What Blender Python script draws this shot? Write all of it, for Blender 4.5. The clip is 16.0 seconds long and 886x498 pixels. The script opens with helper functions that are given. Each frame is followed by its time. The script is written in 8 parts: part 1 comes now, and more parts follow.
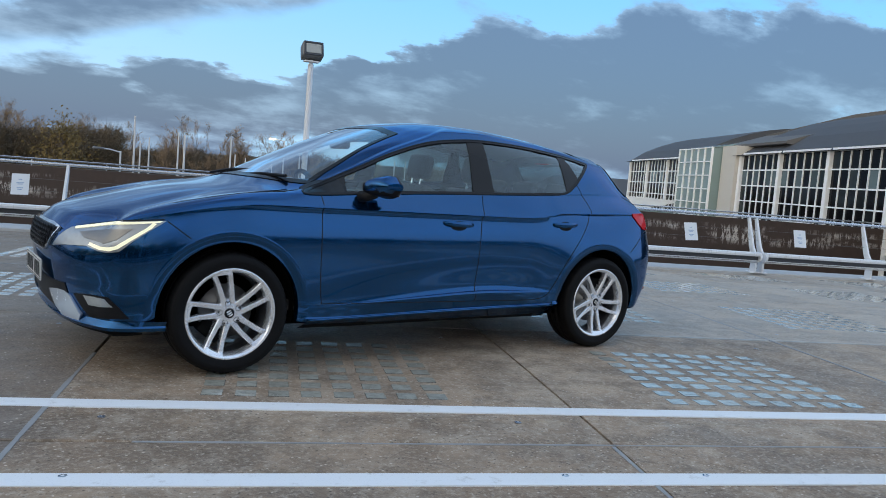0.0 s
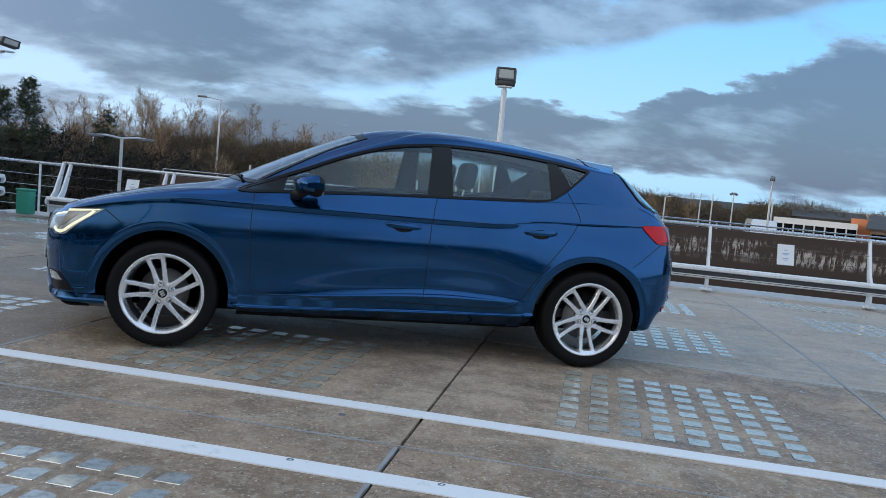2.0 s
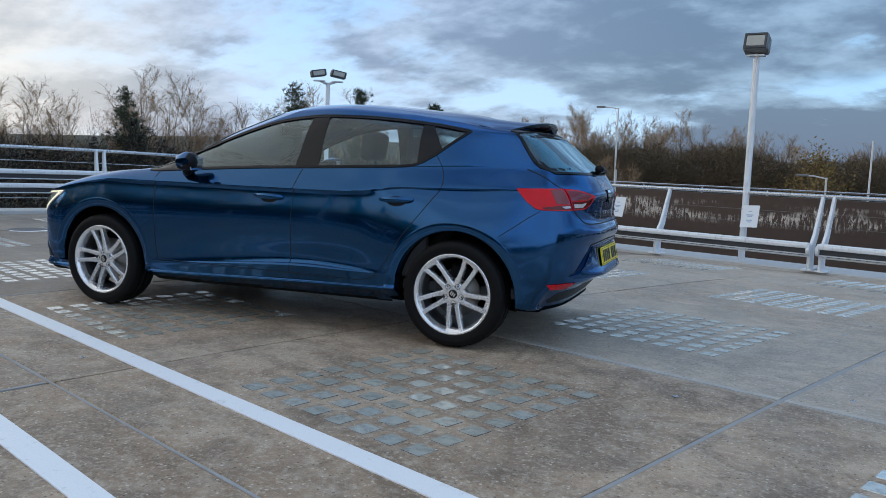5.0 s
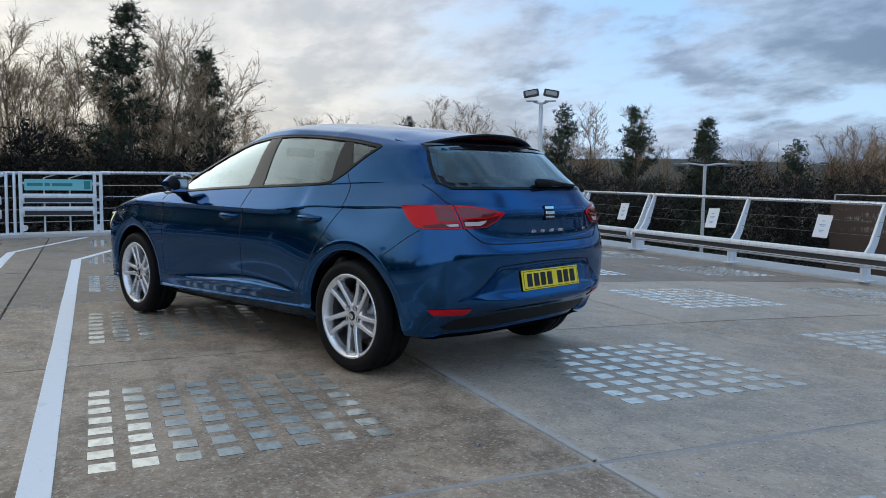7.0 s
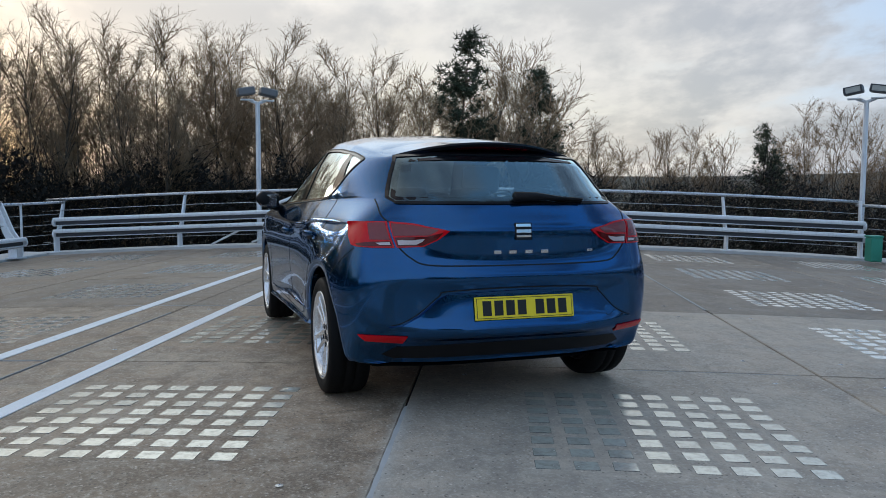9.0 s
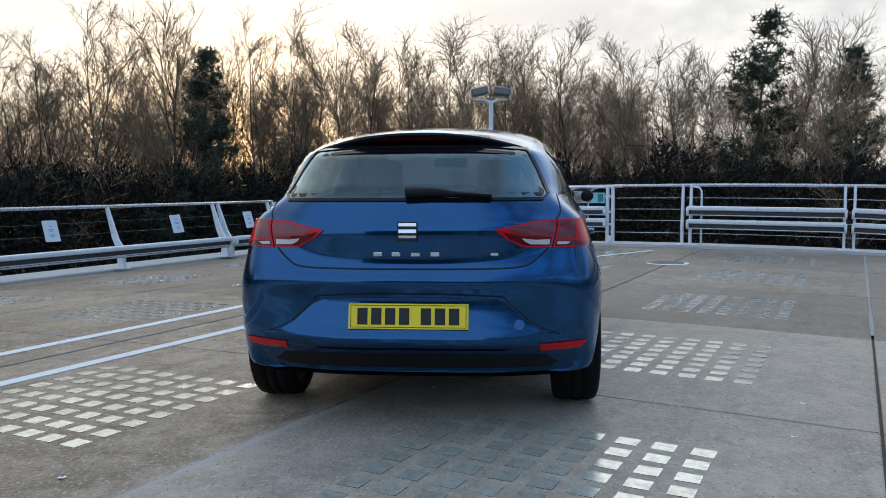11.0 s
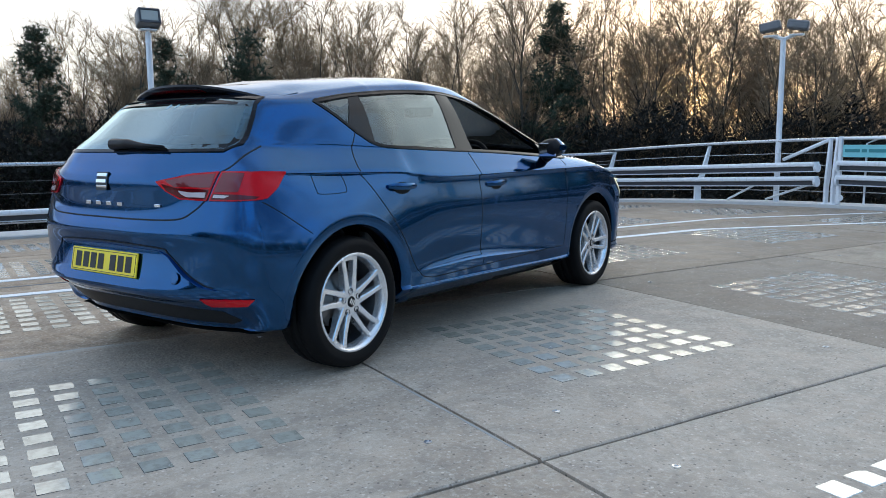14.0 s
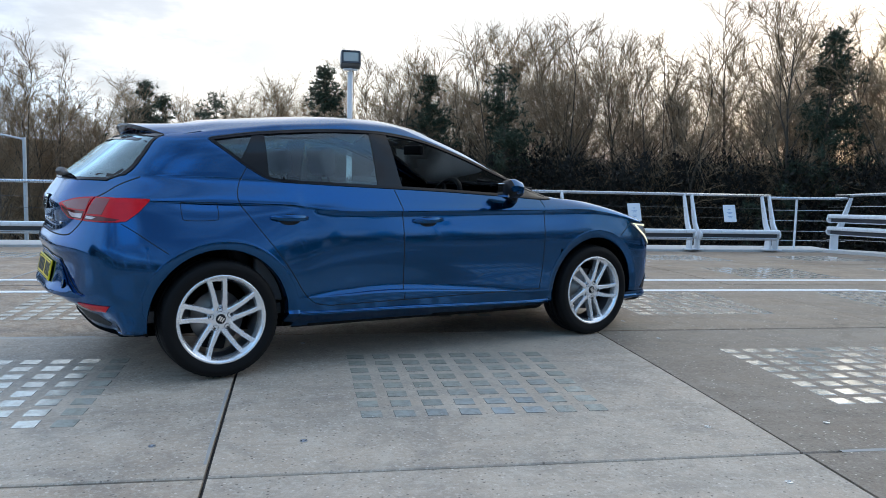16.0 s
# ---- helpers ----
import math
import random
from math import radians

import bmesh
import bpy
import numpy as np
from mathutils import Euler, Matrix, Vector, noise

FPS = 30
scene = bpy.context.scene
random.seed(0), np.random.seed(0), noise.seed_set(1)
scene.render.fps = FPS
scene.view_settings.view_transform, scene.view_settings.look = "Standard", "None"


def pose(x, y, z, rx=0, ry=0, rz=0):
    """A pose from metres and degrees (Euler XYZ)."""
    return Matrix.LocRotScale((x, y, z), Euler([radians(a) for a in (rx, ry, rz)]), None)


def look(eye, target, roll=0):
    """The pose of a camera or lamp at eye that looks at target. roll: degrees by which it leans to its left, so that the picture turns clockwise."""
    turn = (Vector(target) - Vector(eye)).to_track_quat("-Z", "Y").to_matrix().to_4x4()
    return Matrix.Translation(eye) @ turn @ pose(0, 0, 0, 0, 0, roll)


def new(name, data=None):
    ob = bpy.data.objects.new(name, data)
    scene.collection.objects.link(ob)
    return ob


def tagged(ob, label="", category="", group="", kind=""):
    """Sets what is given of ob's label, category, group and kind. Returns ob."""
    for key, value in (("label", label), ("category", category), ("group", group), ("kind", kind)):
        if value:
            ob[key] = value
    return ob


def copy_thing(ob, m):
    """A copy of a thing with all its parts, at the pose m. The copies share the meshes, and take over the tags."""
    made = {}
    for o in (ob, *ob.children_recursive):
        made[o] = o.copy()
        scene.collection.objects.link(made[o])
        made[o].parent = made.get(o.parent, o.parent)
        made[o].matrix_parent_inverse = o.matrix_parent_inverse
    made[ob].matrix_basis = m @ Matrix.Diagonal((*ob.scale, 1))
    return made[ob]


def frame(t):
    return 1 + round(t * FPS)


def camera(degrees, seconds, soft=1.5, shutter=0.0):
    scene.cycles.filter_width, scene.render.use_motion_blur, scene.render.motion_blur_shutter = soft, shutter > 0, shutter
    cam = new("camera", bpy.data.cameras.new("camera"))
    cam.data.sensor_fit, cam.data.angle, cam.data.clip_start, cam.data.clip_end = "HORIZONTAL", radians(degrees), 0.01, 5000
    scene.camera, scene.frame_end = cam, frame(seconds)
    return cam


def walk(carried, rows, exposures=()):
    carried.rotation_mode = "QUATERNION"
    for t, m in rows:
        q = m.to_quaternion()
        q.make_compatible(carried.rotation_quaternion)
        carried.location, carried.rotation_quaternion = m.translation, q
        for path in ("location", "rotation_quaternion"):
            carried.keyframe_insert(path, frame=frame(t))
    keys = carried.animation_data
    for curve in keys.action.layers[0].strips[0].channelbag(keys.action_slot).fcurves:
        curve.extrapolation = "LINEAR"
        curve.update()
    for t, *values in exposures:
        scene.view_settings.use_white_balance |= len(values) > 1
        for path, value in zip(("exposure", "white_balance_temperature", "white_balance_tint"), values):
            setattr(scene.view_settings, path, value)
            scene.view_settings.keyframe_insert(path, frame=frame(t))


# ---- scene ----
cam = camera(58.0, 16.0, 0.9)
PATH = [
    (0, (-2.742, -4.813, 1.105), (-1.614, -3.171, 0.926), 4.6),
    (0.5, (-2.26, -5.141, 1.112), (-1.304, -3.393, 0.941), 5.7),
    (1, (-1.755, -5.394, 1.114), (-0.967, -3.563, 0.956), 6.2),
    (1.5, (-1.212, -5.561, 1.125), (-0.596, -3.665, 0.97), 6.3),
    (2, (-0.642, -5.707, 1.113), (-0.252, -3.752, 0.948), 5.3),
    (2.5, (-0.062, -5.782, 1.119), (0.15, -3.801, 0.943), 4.9),
    (3, (0.551, -5.811, 1.12), (0.589, -3.82, 0.933), 4.4),
    (3.5, (1.16, -5.762, 1.131), (1.062, -3.775, 0.931), 3.3),
    (4, (1.778, -5.676, 1.122), (1.469, -3.712, 0.906), 2.7),
    (4.2, (2.027, -5.603, 1.096), (1.639, -3.653, 0.879), 2.7),
    (6.3, (4.179, -4.274, 1.066), (3.02, -2.656, 0.866), 1.1),
    (6.5, (4.354, -4.128, 1.097), (3.153, -2.542, 0.898), 1.1),
    (7, (4.768, -3.684, 1.105), (3.384, -2.252, 0.924), 0.8),
    (7.5, (5.069, -3.199, 1.113), (3.497, -1.969, 0.979), 0.6),
    (8, (5.338, -2.681, 1.12), (3.627, -1.652, 1.008), 0.8),
    (8.2, (5.428, -2.474, 1.133), (3.664, -1.539, 1.015), 0.7),
    (10.3, (5.655, -0.238, 1.098), (3.671, -0.058, 0.922), 0.3),
    (10.5, (5.622, -0.042, 1.109), (3.63, 0.034, 0.94), 0.4),
    (11, (5.471, 0.46, 1.105), (3.485, 0.281, 0.947), -0.3),
    (11.5, (5.357, 0.973, 1.092), (3.414, 0.537, 0.915), -0.5),
    (12, (5.143, 1.459, 1.082), (3.244, 0.866, 0.878), 0.3),
    (12.5, (4.929, 1.967, 1.103), (3.087, 1.216, 0.89), 1.2),
    (13, (4.679, 2.442, 1.098), (2.904, 1.555, 0.846), 1.0),
    (13.5, (4.407, 2.927, 1.093), (2.702, 1.919, 0.812), 0.5),
    (14, (4.107, 3.399, 1.076), (2.499, 2.239, 0.808), -0.5),
    (14.5, (3.787, 3.852, 1.101), (2.295, 2.541, 0.861), 0.2),
    (15, (3.442, 4.301, 1.104), (2.068, 2.864, 0.887), 1.1),
    (15.5, (3.007, 4.677, 1.119), (1.742, 3.141, 0.907), 1.4),
    (16, (2.57, 5.002, 1.131), (1.504, 3.321, 0.935), 1.4),
]
walk(cam, [(t, look(eye, target, roll)) for t, eye, target, roll in PATH],
     [(0, 0.60), (4, 0.56), (7, 0.44), (8.2, 0.26), (10.5, 0.46), (12, 0.70), (14, 0.93), (16, 1.0)])

# ---- directions of the deck: u along the bays, v across them ----
TURN = radians(-22.2)
CU, SU = math.cos(TURN), math.sin(TURN)


def deck_z(v):
    """The deck's fall towards its two long edges."""
    return -0.25 * (v / 8.0) ** 2


def uv(u, v, z=0.0):
    """A place given along and across the deck, in the world."""
    return Vector((CU * u - SU * v, SU * u + CU * v, z))


def on_deck(u, v, h=0.0, turn=0.0):
    p = uv(u, v, deck_z(v) + h)
    return Matrix.Translation(p) @ Matrix.Rotation(TURN + turn, 4, "Z")


# ---- sky and light ----
SUN_AZ = radians(199.3)     # towards the low sun, counted from +x
SUN_EL = radians(3.3)
world = bpy.data.worlds.new("sky")
scene.world = world
world.use_nodes = True


def build_sky():
    nt = world.node_tree
    nt.nodes.clear()
    N = lambda kind: nt.nodes.new(kind)
    L = nt.links.new

    def math_node(op, a, b=None, clamp=False):
        n = N("ShaderNodeMath")
        n.operation, n.use_clamp = op, clamp
        for i, v in enumerate((a, b)):
            if v is None:
                continue
            if isinstance(v, (int, float)):
                n.inputs[i].default_value = v
            else:
                L(v, n.inputs[i])
        return n.outputs[0]

    def mix(fac, a, b):
        n = N("ShaderNodeMix")
        n.data_type = "RGBA"
        for i, v in ((0, fac), (6, a), (7, b)):
            if isinstance(v, (int, float)):
                n.inputs[i].default_value = v
            elif isinstance(v, tuple):
                n.inputs[i].default_value = (*v, 1)
            else:
                L(v, n.inputs[i])
        return n.outputs[2]

    def ramp(fac, stops):
        n = N("ShaderNodeValToRGB")
        n.color_ramp.interpolation = "EASE"
        while len(n.color_ramp.elements) < len(stops):
            n.color_ramp.elements.new(0.5)
        for e, (p, c) in zip(n.color_ramp.elements, stops):
            e.position, e.color = p, (*c, 1) if isinstance(c, tuple) else (c, c, c, 1)
        L(fac, n.inputs[0])
        return n.outputs[0]

    sky = N("ShaderNodeTexSky")
    sky.sky_type, sky.sun_disc = "NISHITA", False
    sky.sun_elevation, sky.sun_rotation = SUN_EL, radians(90) - SUN_AZ
    sky.altitude, sky.air_density, sky.dust_density, sky.ozone_density = 60, 1.0, 2.0, 3.0
    co = N("ShaderNodeTexCoord")
    sep = N("ShaderNodeSeparateXYZ")
    L(co.outputs["Generated"], sep.inputs[0])
    x, y, z = sep.outputs
    up = math_node("MAXIMUM", z, 0.0)
    # towards the sun: 1, away from it: 0
    dot = math_node("ADD", math_node("MULTIPLY", x, math.cos(SUN_AZ)), math_node("MULTIPLY", y, math.sin(SUN_AZ)))
    sunny = math_node("ADD", math_node("MULTIPLY", dot, 0.5), 0.5, True)
    # cloud sheet seen in perspective
    den = math_node("ADD", up, 0.30)
    flat = N("ShaderNodeCombineXYZ")
    L(math_node("DIVIDE", x, den), flat.inputs[0])
    L(math_node("DIVIDE", y, den), flat.inputs[1])

    def noise_at(scale, detail, rough, dist, shift):
        m = N("ShaderNodeMapping")
        m.inputs["Location"].default_value = shift
        m.inputs["Rotation"].default_value = (0, 0, 0.5)
        m.inputs["Scale"].default_value = (1.0, 1.25, 1.0)
        L(flat.outputs[0], m.inputs[0])
        n = N("ShaderNodeTexNoise")
        n.inputs["Scale"].default_value, n.inputs["Detail"].default_value = scale, detail
        n.inputs["Roughness"].default_value, n.inputs["Distortion"].default_value = rough, dist * 0.25
        L(m.outputs[0], n.inputs["Vector"])
        return n.outputs["Fac"]

    cover = noise_at(0.9, 8.0, 0.52, 0.35, (3.1, 0.4, 0.0))
    puff = noise_at(2.6, 8.0, 0.58, 0.4, (0.3, 1.7, 2.0))
    both = math_node("ADD", math_node("MULTIPLY", cover, 0.64), math_node("MULTIPLY", puff, 0.36))
    # long banks of cloud: one low in the east, one higher in the north
    def bank(az, power, stops):
        way = math_node("MAXIMUM", math_node("ADD", math_node("MULTIPLY", x, math.cos(radians(az))), math_node("MULTIPLY", y, math.sin(radians(az)))), 0.0)
        return math_node("MULTIPLY", math_node("POWER", way, power), ramp(up, stops))

    # the low one: flat grey underneath a sloping top edge, a blue gap over it, then the next sheet
    east = math_node("ADD", math_node("MULTIPLY", x, math.cos(radians(30))), math_node("MULTIPLY", y, math.sin(radians(30))))
    top = ramp(math_node("DIVIDE", east, math_node("SQRT", math_node("SUBTRACT", 1.0, math_node("MULTIPLY", z, z)))), [(0.55, 0.05), (0.766, 0.100), (0.857, 0.140), (0.94, 0.180), (1.0, 0.195)])
    ragged = math_node("ADD", math_node("MULTIPLY", math_node("SUBTRACT", puff, 0.5), 0.11), math_node("MULTIPLY", math_node("SUBTRACT", cover, 0.5), 0.10))
    over = math_node("ADD", math_node("SUBTRACT", math_node("SUBTRACT", up, top), ragged), 0.5)
    sheet = ramp(over, [(0.30, 0.96), (0.485, 0.96), (0.516, 0.12), (0.540, 0.14), (0.590, 0.66), (0.63, 0.62), (0.72, 0.42), (0.95, 0.34)])
    sheet = math_node("MULTIPLY", math_node("SUBTRACT", sheet, 0.5), ramp(up, [(0.022, 0.0), (0.04, 1.0)]))
    sheet = math_node("MULTIPLY", sheet, ramp(east, [(0.36, 0.0), (0.60, 1.0)]))
    banks = math_node("ADD", math_node("MULTIPLY", sheet, 0.26), math_node("MULTIPLY", bank(122, 9.0, [(0.10, 0.0), (0.20, 1.0), (0.60, 1.0), (0.80, 0.0)]), 0.06))
    both = math_node("ADD", both, banks)
    mask = ramp(both, [(0.436, 0.0), (0.500, 1.0)])
    billow = noise_at(4.2, 7.0, 0.58, 0.5, (4.0, 0.2, 5.0))
    thick = math_node("ADD", math_node("MULTIPLY", both, 0.66), math_node("MULTIPLY", billow, 0.34))
    depth = ramp(thick, [(0.43, 0.0), (0.57, 1.0)])
    clear = ramp(sunny, [(0.0, (0.13, 0.39, 0.71)), (0.58, (0.24, 0.44, 0.74)), (0.85, (0.60, 0.58, 0.55)), (1.0, (0.65, 0.60, 0.53))])
    low = ramp(up, [(0.0, 1.0), (0.30, 0.0)])
    pale = ramp(sunny, [(0.0, (0.33, 0.53, 0.69)), (0.6, (0.47, 0.60, 0.76)), (0.85, (0.66, 0.63, 0.57)), (0.96, (0.72, 0.63, 0.50)), (1.0, (0.82, 0.63, 0.41))])
    clear = mix(math_node("MULTIPLY", low, 0.75), clear, pale)
    edge = ramp(sunny, [(0.0, (0.19, 0.29, 0.42)), (0.35, (0.23, 0.33, 0.46)), (0.62, (0.36, 0.44, 0.58)), (0.8, (0.64, 0.61, 0.58)), (1.0, (0.69, 0.64, 0.58))])
    core = ramp(sunny, [(0.0, (0.084, 0.130, 0.216)), (0.35, (0.098, 0.145, 0.228)), (0.62, (0.18, 0.235, 0.345)), (0.74, (0.37, 0.38, 0.41)), (0.85, (0.47, 0.455, 0.44)), (1.0, (0.49, 0.47, 0.45))])
    cloud = mix(depth, edge, core)
    drawn = mix(mask, clear, cloud)
    # thin bright haze added over the unseen south-east, to lift the car's reflections
    open_way = math_node("ADD", math_node("MULTIPLY", x, math.cos(radians(-35))), math_node("MULTIPLY", y, math.sin(radians(-35))))
    hazy = mix(puff, (0.32, 0.46, 0.70), (0.66, 0.76, 0.90))
    open_way = math_node("MULTIPLY", math_node("ADD", open_way, math_node("MULTIPLY", up, 0.7)), 0.8)
    drawn = mix(math_node("MULTIPLY", ramp(open_way, [(0.52, 0.0), (0.82, 1.0)]), 0.80), drawn, hazy)
    # a wide bright clearing, added out of view on the evening side to brighten glass
    clearing = bank(-176, 4.0, [(0.20, 0.0), (0.34, 1.0), (0.50, 0.9), (0.75, 0.0)])
    drawn = mix(math_node("MULTIPLY", clearing, 0.85), drawn, mix(puff, (1.36, 1.47, 1.44), (1.88, 1.98, 1.90)))
    # the sun's own glow, low behind the wood
    near = math_node("ADD", math_node("MULTIPLY", dot, math.cos(SUN_EL)), math_node("MULTIPLY", z, math.sin(SUN_EL)), True)
    glow = math_node("ADD", math_node("MULTIPLY", math_node("POWER", near, 2500.0), 2.2), math_node("MULTIPLY", math_node("POWER", near, 110.0), 0.35))
    shine = N("ShaderNodeMix")
    shine.data_type, shine.blend_type = "RGBA", "ADD"
    L(glow, shine.inputs[0])
    L(drawn, shine.inputs[6])
    shine.inputs[7].default_value = (1.0, 0.58, 0.20, 1)
    shine.clamp_factor = False
    drawn = shine.outputs[2]
    # the air's own light, then the clouds before it
    air = N("ShaderNodeMix")
    air.data_type, air.blend_type = "RGBA", "ADD"
    air.inputs[0].default_value = 1.0
    scaled = N("ShaderNodeVectorMath")
    scaled.operation = "SCALE"
    scaled.inputs["Scale"].default_value = 0.05
    L(sky.outputs[0], scaled.inputs[0])
    L(scaled.outputs[0], air.inputs[6])
    L(drawn, air.inputs[7])
    bg = N("ShaderNodeBackground")
    bg.inputs["Strength"].default_value = 1.0
    L(air.outputs[2], bg.inputs["Color"])
    out = N("ShaderNodeOutputWorld")
    L(bg.outputs[0], out.inputs[0])


build_sky()

sun = new("sun", bpy.data.lights.new("sun", "SUN"))
sun.data.energy, sun.data.angle, sun.data.color = 0.6, radians(16), (1.0, 0.90, 0.78)
sun.matrix_world = look((0, 0, 0), (-math.cos(SUN_AZ), -math.sin(SUN_AZ), -math.tan(SUN_EL)))


# ---- materials ----
class Nodes:
    """A short way to write a node material."""

    def __init__(self, name):
        self.mat = bpy.data.materials.new(name)
        self.mat.use_nodes = True
        self.nt = self.mat.node_tree
        self.bsdf = self.nt.nodes["Principled BSDF"]
        self.obj = None

    def node(self, kind):
        return self.nt.nodes.new(kind)

    def put(self, value, socket):
        if isinstance(value, (int, float)):
            socket.default_value = value
        elif isinstance(value, tuple):
            socket.default_value = (*value, 1) if len(value) == 3 and socket.type == "RGBA" else value
        else:
            self.nt.links.new(value, socket)

    def set(self, **kw):
        for k, v in kw.items():
            self.put(v, self.bsdf.inputs[k.replace("_", " ")])
        return self

    def coords(self, scale=(1, 1, 1), kind="Object"):
        c = self.node("ShaderNodeTexCoord")
        m = self.node("ShaderNodeMapping")
        m.inputs["Scale"].default_value = scale
        self.nt.links.new(c.outputs[kind], m.inputs[0])
        return m.outputs[0]

    def world_coords(self, scale=(1, 1, 1), turn=0.0):
        g = self.node("ShaderNodeNewGeometry")
        m = self.node("ShaderNodeMapping")
        m.inputs["Scale"].default_value = scale
        m.inputs["Rotation"].default_value = (0, 0, turn)
        self.nt.links.new(g.outputs["Position"], m.inputs[0])
        return m.outputs[0]

    def noise(self, co, scale, detail=4, rough=0.55, dist=0.0):
        n = self.node("ShaderNodeTexNoise")
        for k, v in (("Scale", scale), ("Detail", detail), ("Roughness", rough), ("Distortion", dist)):
            n.inputs[k].default_value = v
        self.nt.links.new(co, n.inputs["Vector"])
        return n.outputs["Fac"]

    def voronoi(self, co, scale, out="Distance"):
        n = self.node("ShaderNodeTexVoronoi")
        n.inputs["Scale"].default_value = scale
        self.nt.links.new(co, n.inputs["Vector"])
        return n.outputs[out]

    def ramp(self, fac, stops):
        n = self.node("ShaderNodeValToRGB")
        while len(n.color_ramp.elements) < len(stops):
            n.color_ramp.elements.new(0.5)
        for e, (p, c) in zip(n.color_ramp.elements, stops):
            e.position, e.color = p, (*c, 1) if isinstance(c, tuple) else (c, c, c, 1)
        self.nt.links.new(fac, n.inputs[0])
        return n.outputs[0]

    def mix(self, fac, a, b, blend="MIX"):
        n = self.node("ShaderNodeMix")
        n.data_type, n.blend_type = "RGBA", blend
        for i, v in ((0, fac), (6, a), (7, b)):
            self.put(v, n.inputs[i])
        return n.outputs[2]

    def math(self, op, a, b=0.0):
        n = self.node("ShaderNodeMath")
        n.operation = op
        self.put(a, n.inputs[0])
        self.put(b, n.inputs[1])
        return n.outputs[0]

    def random(self):
        return self.node("ShaderNodeObjectInfo").outputs["Random"]

    def tone(self):
        c = self.node("ShaderNodeSeparateColor")
        self.nt.links.new(self.node("ShaderNodeObjectInfo").outputs["Color"], c.inputs[0])
        return c.outputs[0]

    def warmth(self):
        c = self.node("ShaderNodeSeparateColor")
        self.nt.links.new(self.node("ShaderNodeObjectInfo").outputs["Color"], c.inputs[0])
        return c.outputs[1]

    def island(self):
        return self.node("ShaderNodeNewGeometry").outputs["Random Per Island"]

    def bump(self, height, strength=0.2, distance=0.01):
        n = self.node("ShaderNodeBump")
        n.inputs["Strength"].default_value, n.inputs["Distance"].default_value = strength, distance
        self.nt.links.new(height, n.inputs["Height"])
        self.nt.links.new(n.outputs[0], self.bsdf.inputs["Normal"])
        return self


def concrete_material():
    m = Nodes("weathered_concrete")
    w = m.world_coords()
    broad = m.noise(w, 0.5, 6, 0.66, 0.6)
    stain = m.noise(w, 1.7, 7, 0.70, 0.9)
    mid = m.noise(w, 7.0, 6, 0.70, 0.2)
    grit = m.noise(w, 42, 4, 0.75)
    fine = m.noise(w, 150, 3, 0.7)
    stones = m.voronoi(w, 62)
    pits = m.voronoi(w, 21)
    col = m.ramp(broad, [(0.36, (0.352, 0.258, 0.180)), (0.50, (0.534, 0.414, 0.305)), (0.64, (0.645, 0.537, 0.423))])
    col = m.mix(m.ramp(stain, [(0.46, 0.0), (0.60, 0.66)]), col, (0.242, 0.189, 0.142))
    along = m.node("ShaderNodeMapping")
    along.vector_type = "TEXTURE"
    along.inputs["Rotation"].default_value = (0, 0, TURN)
    along.inputs["Scale"].default_value = (2.6, 0.30, 1.0)
    m.nt.links.new(m.node("ShaderNodeNewGeometry").outputs["Position"], along.inputs[0])
    drag = m.noise(along.outputs[0], 1.4, 6, 0.68, 0.4)
    col = m.mix(m.ramp(drag, [(0.48, 0.0), (0.66, 0.55)]), col, (0.202, 0.156, 0.117))
    blot = m.noise(w, 0.9, 8, 0.74, 1.4)
    col = m.mix(m.ramp(blot, [(0.53, 0.0), (0.61, 0.50)]), col, (0.166, 0.130, 0.098))
    smear = m.noise(w, 3.6, 8, 0.76, 1.0)
    col = m.mix(m.ramp(smear, [(0.50, 0.0), (0.60, 0.42)]), col, (0.190, 0.152, 0.118))
    col = m.mix(m.ramp(smear, [(0.38, 0.38), (0.46, 0.0)]), col, (0.70, 0.62, 0.52))
    col = m.mix(m.ramp(mid, [(0.50, 0.0), (0.68, 0.50)]), col, (0.685, 0.601, 0.499))
    col = m.mix(m.ramp(grit, [(0.50, 0.0), (0.66, 0.55)]), col, (0.806, 0.729, 0.625))
    col = m.mix(m.ramp(fine, [(0.40, 0.24), (0.52, 0.0)]), col, (0.202, 0.163, 0.125))
    col = m.mix(m.ramp(stones, [(0.06, 0.60), (0.20, 0.0)]), col, (0.116, 0.094, 0.074))
    col = m.mix(m.ramp(pits, [(0.05, 0.80), (0.12, 0.0)]), col, (0.071, 0.055, 0.043))
    r = m.tone()
    col = m.mix(m.ramp(r, [(0.0, 0.80), (0.48, 0.0)]), col, (0.215, 0.190, 0.168))
    col = m.mix(m.ramp(r, [(0.52, 0.0), (1.0, 0.55)]), col, (0.76, 0.72, 0.66))
    # pale lime dust that has washed out along one joint
    side = m.node("ShaderNodeSeparateXYZ")
    turned = m.node("ShaderNodeMapping")
    turned.inputs["Rotation"].default_value = (0, 0, -TURN)
    m.nt.links.new(m.node("ShaderNodeNewGeometry").outputs["Position"], turned.inputs[0])
    m.nt.links.new(turned.outputs[0], side.inputs[0])
    off = m.math("ABSOLUTE", m.math("SUBTRACT", side.outputs[1], 0.19))
    dust_and_haze = m.math("MULTIPLY", m.ramp(off, [(0.0, 1.0), (0.022, 0.60), (0.065, 0.0)]), m.ramp(m.math("MULTIPLY", side.outputs[0], 0.1), [(0.12, 0.0), (0.20, 1.0), (0.38, 0.9), (0.48, 0.0)]))
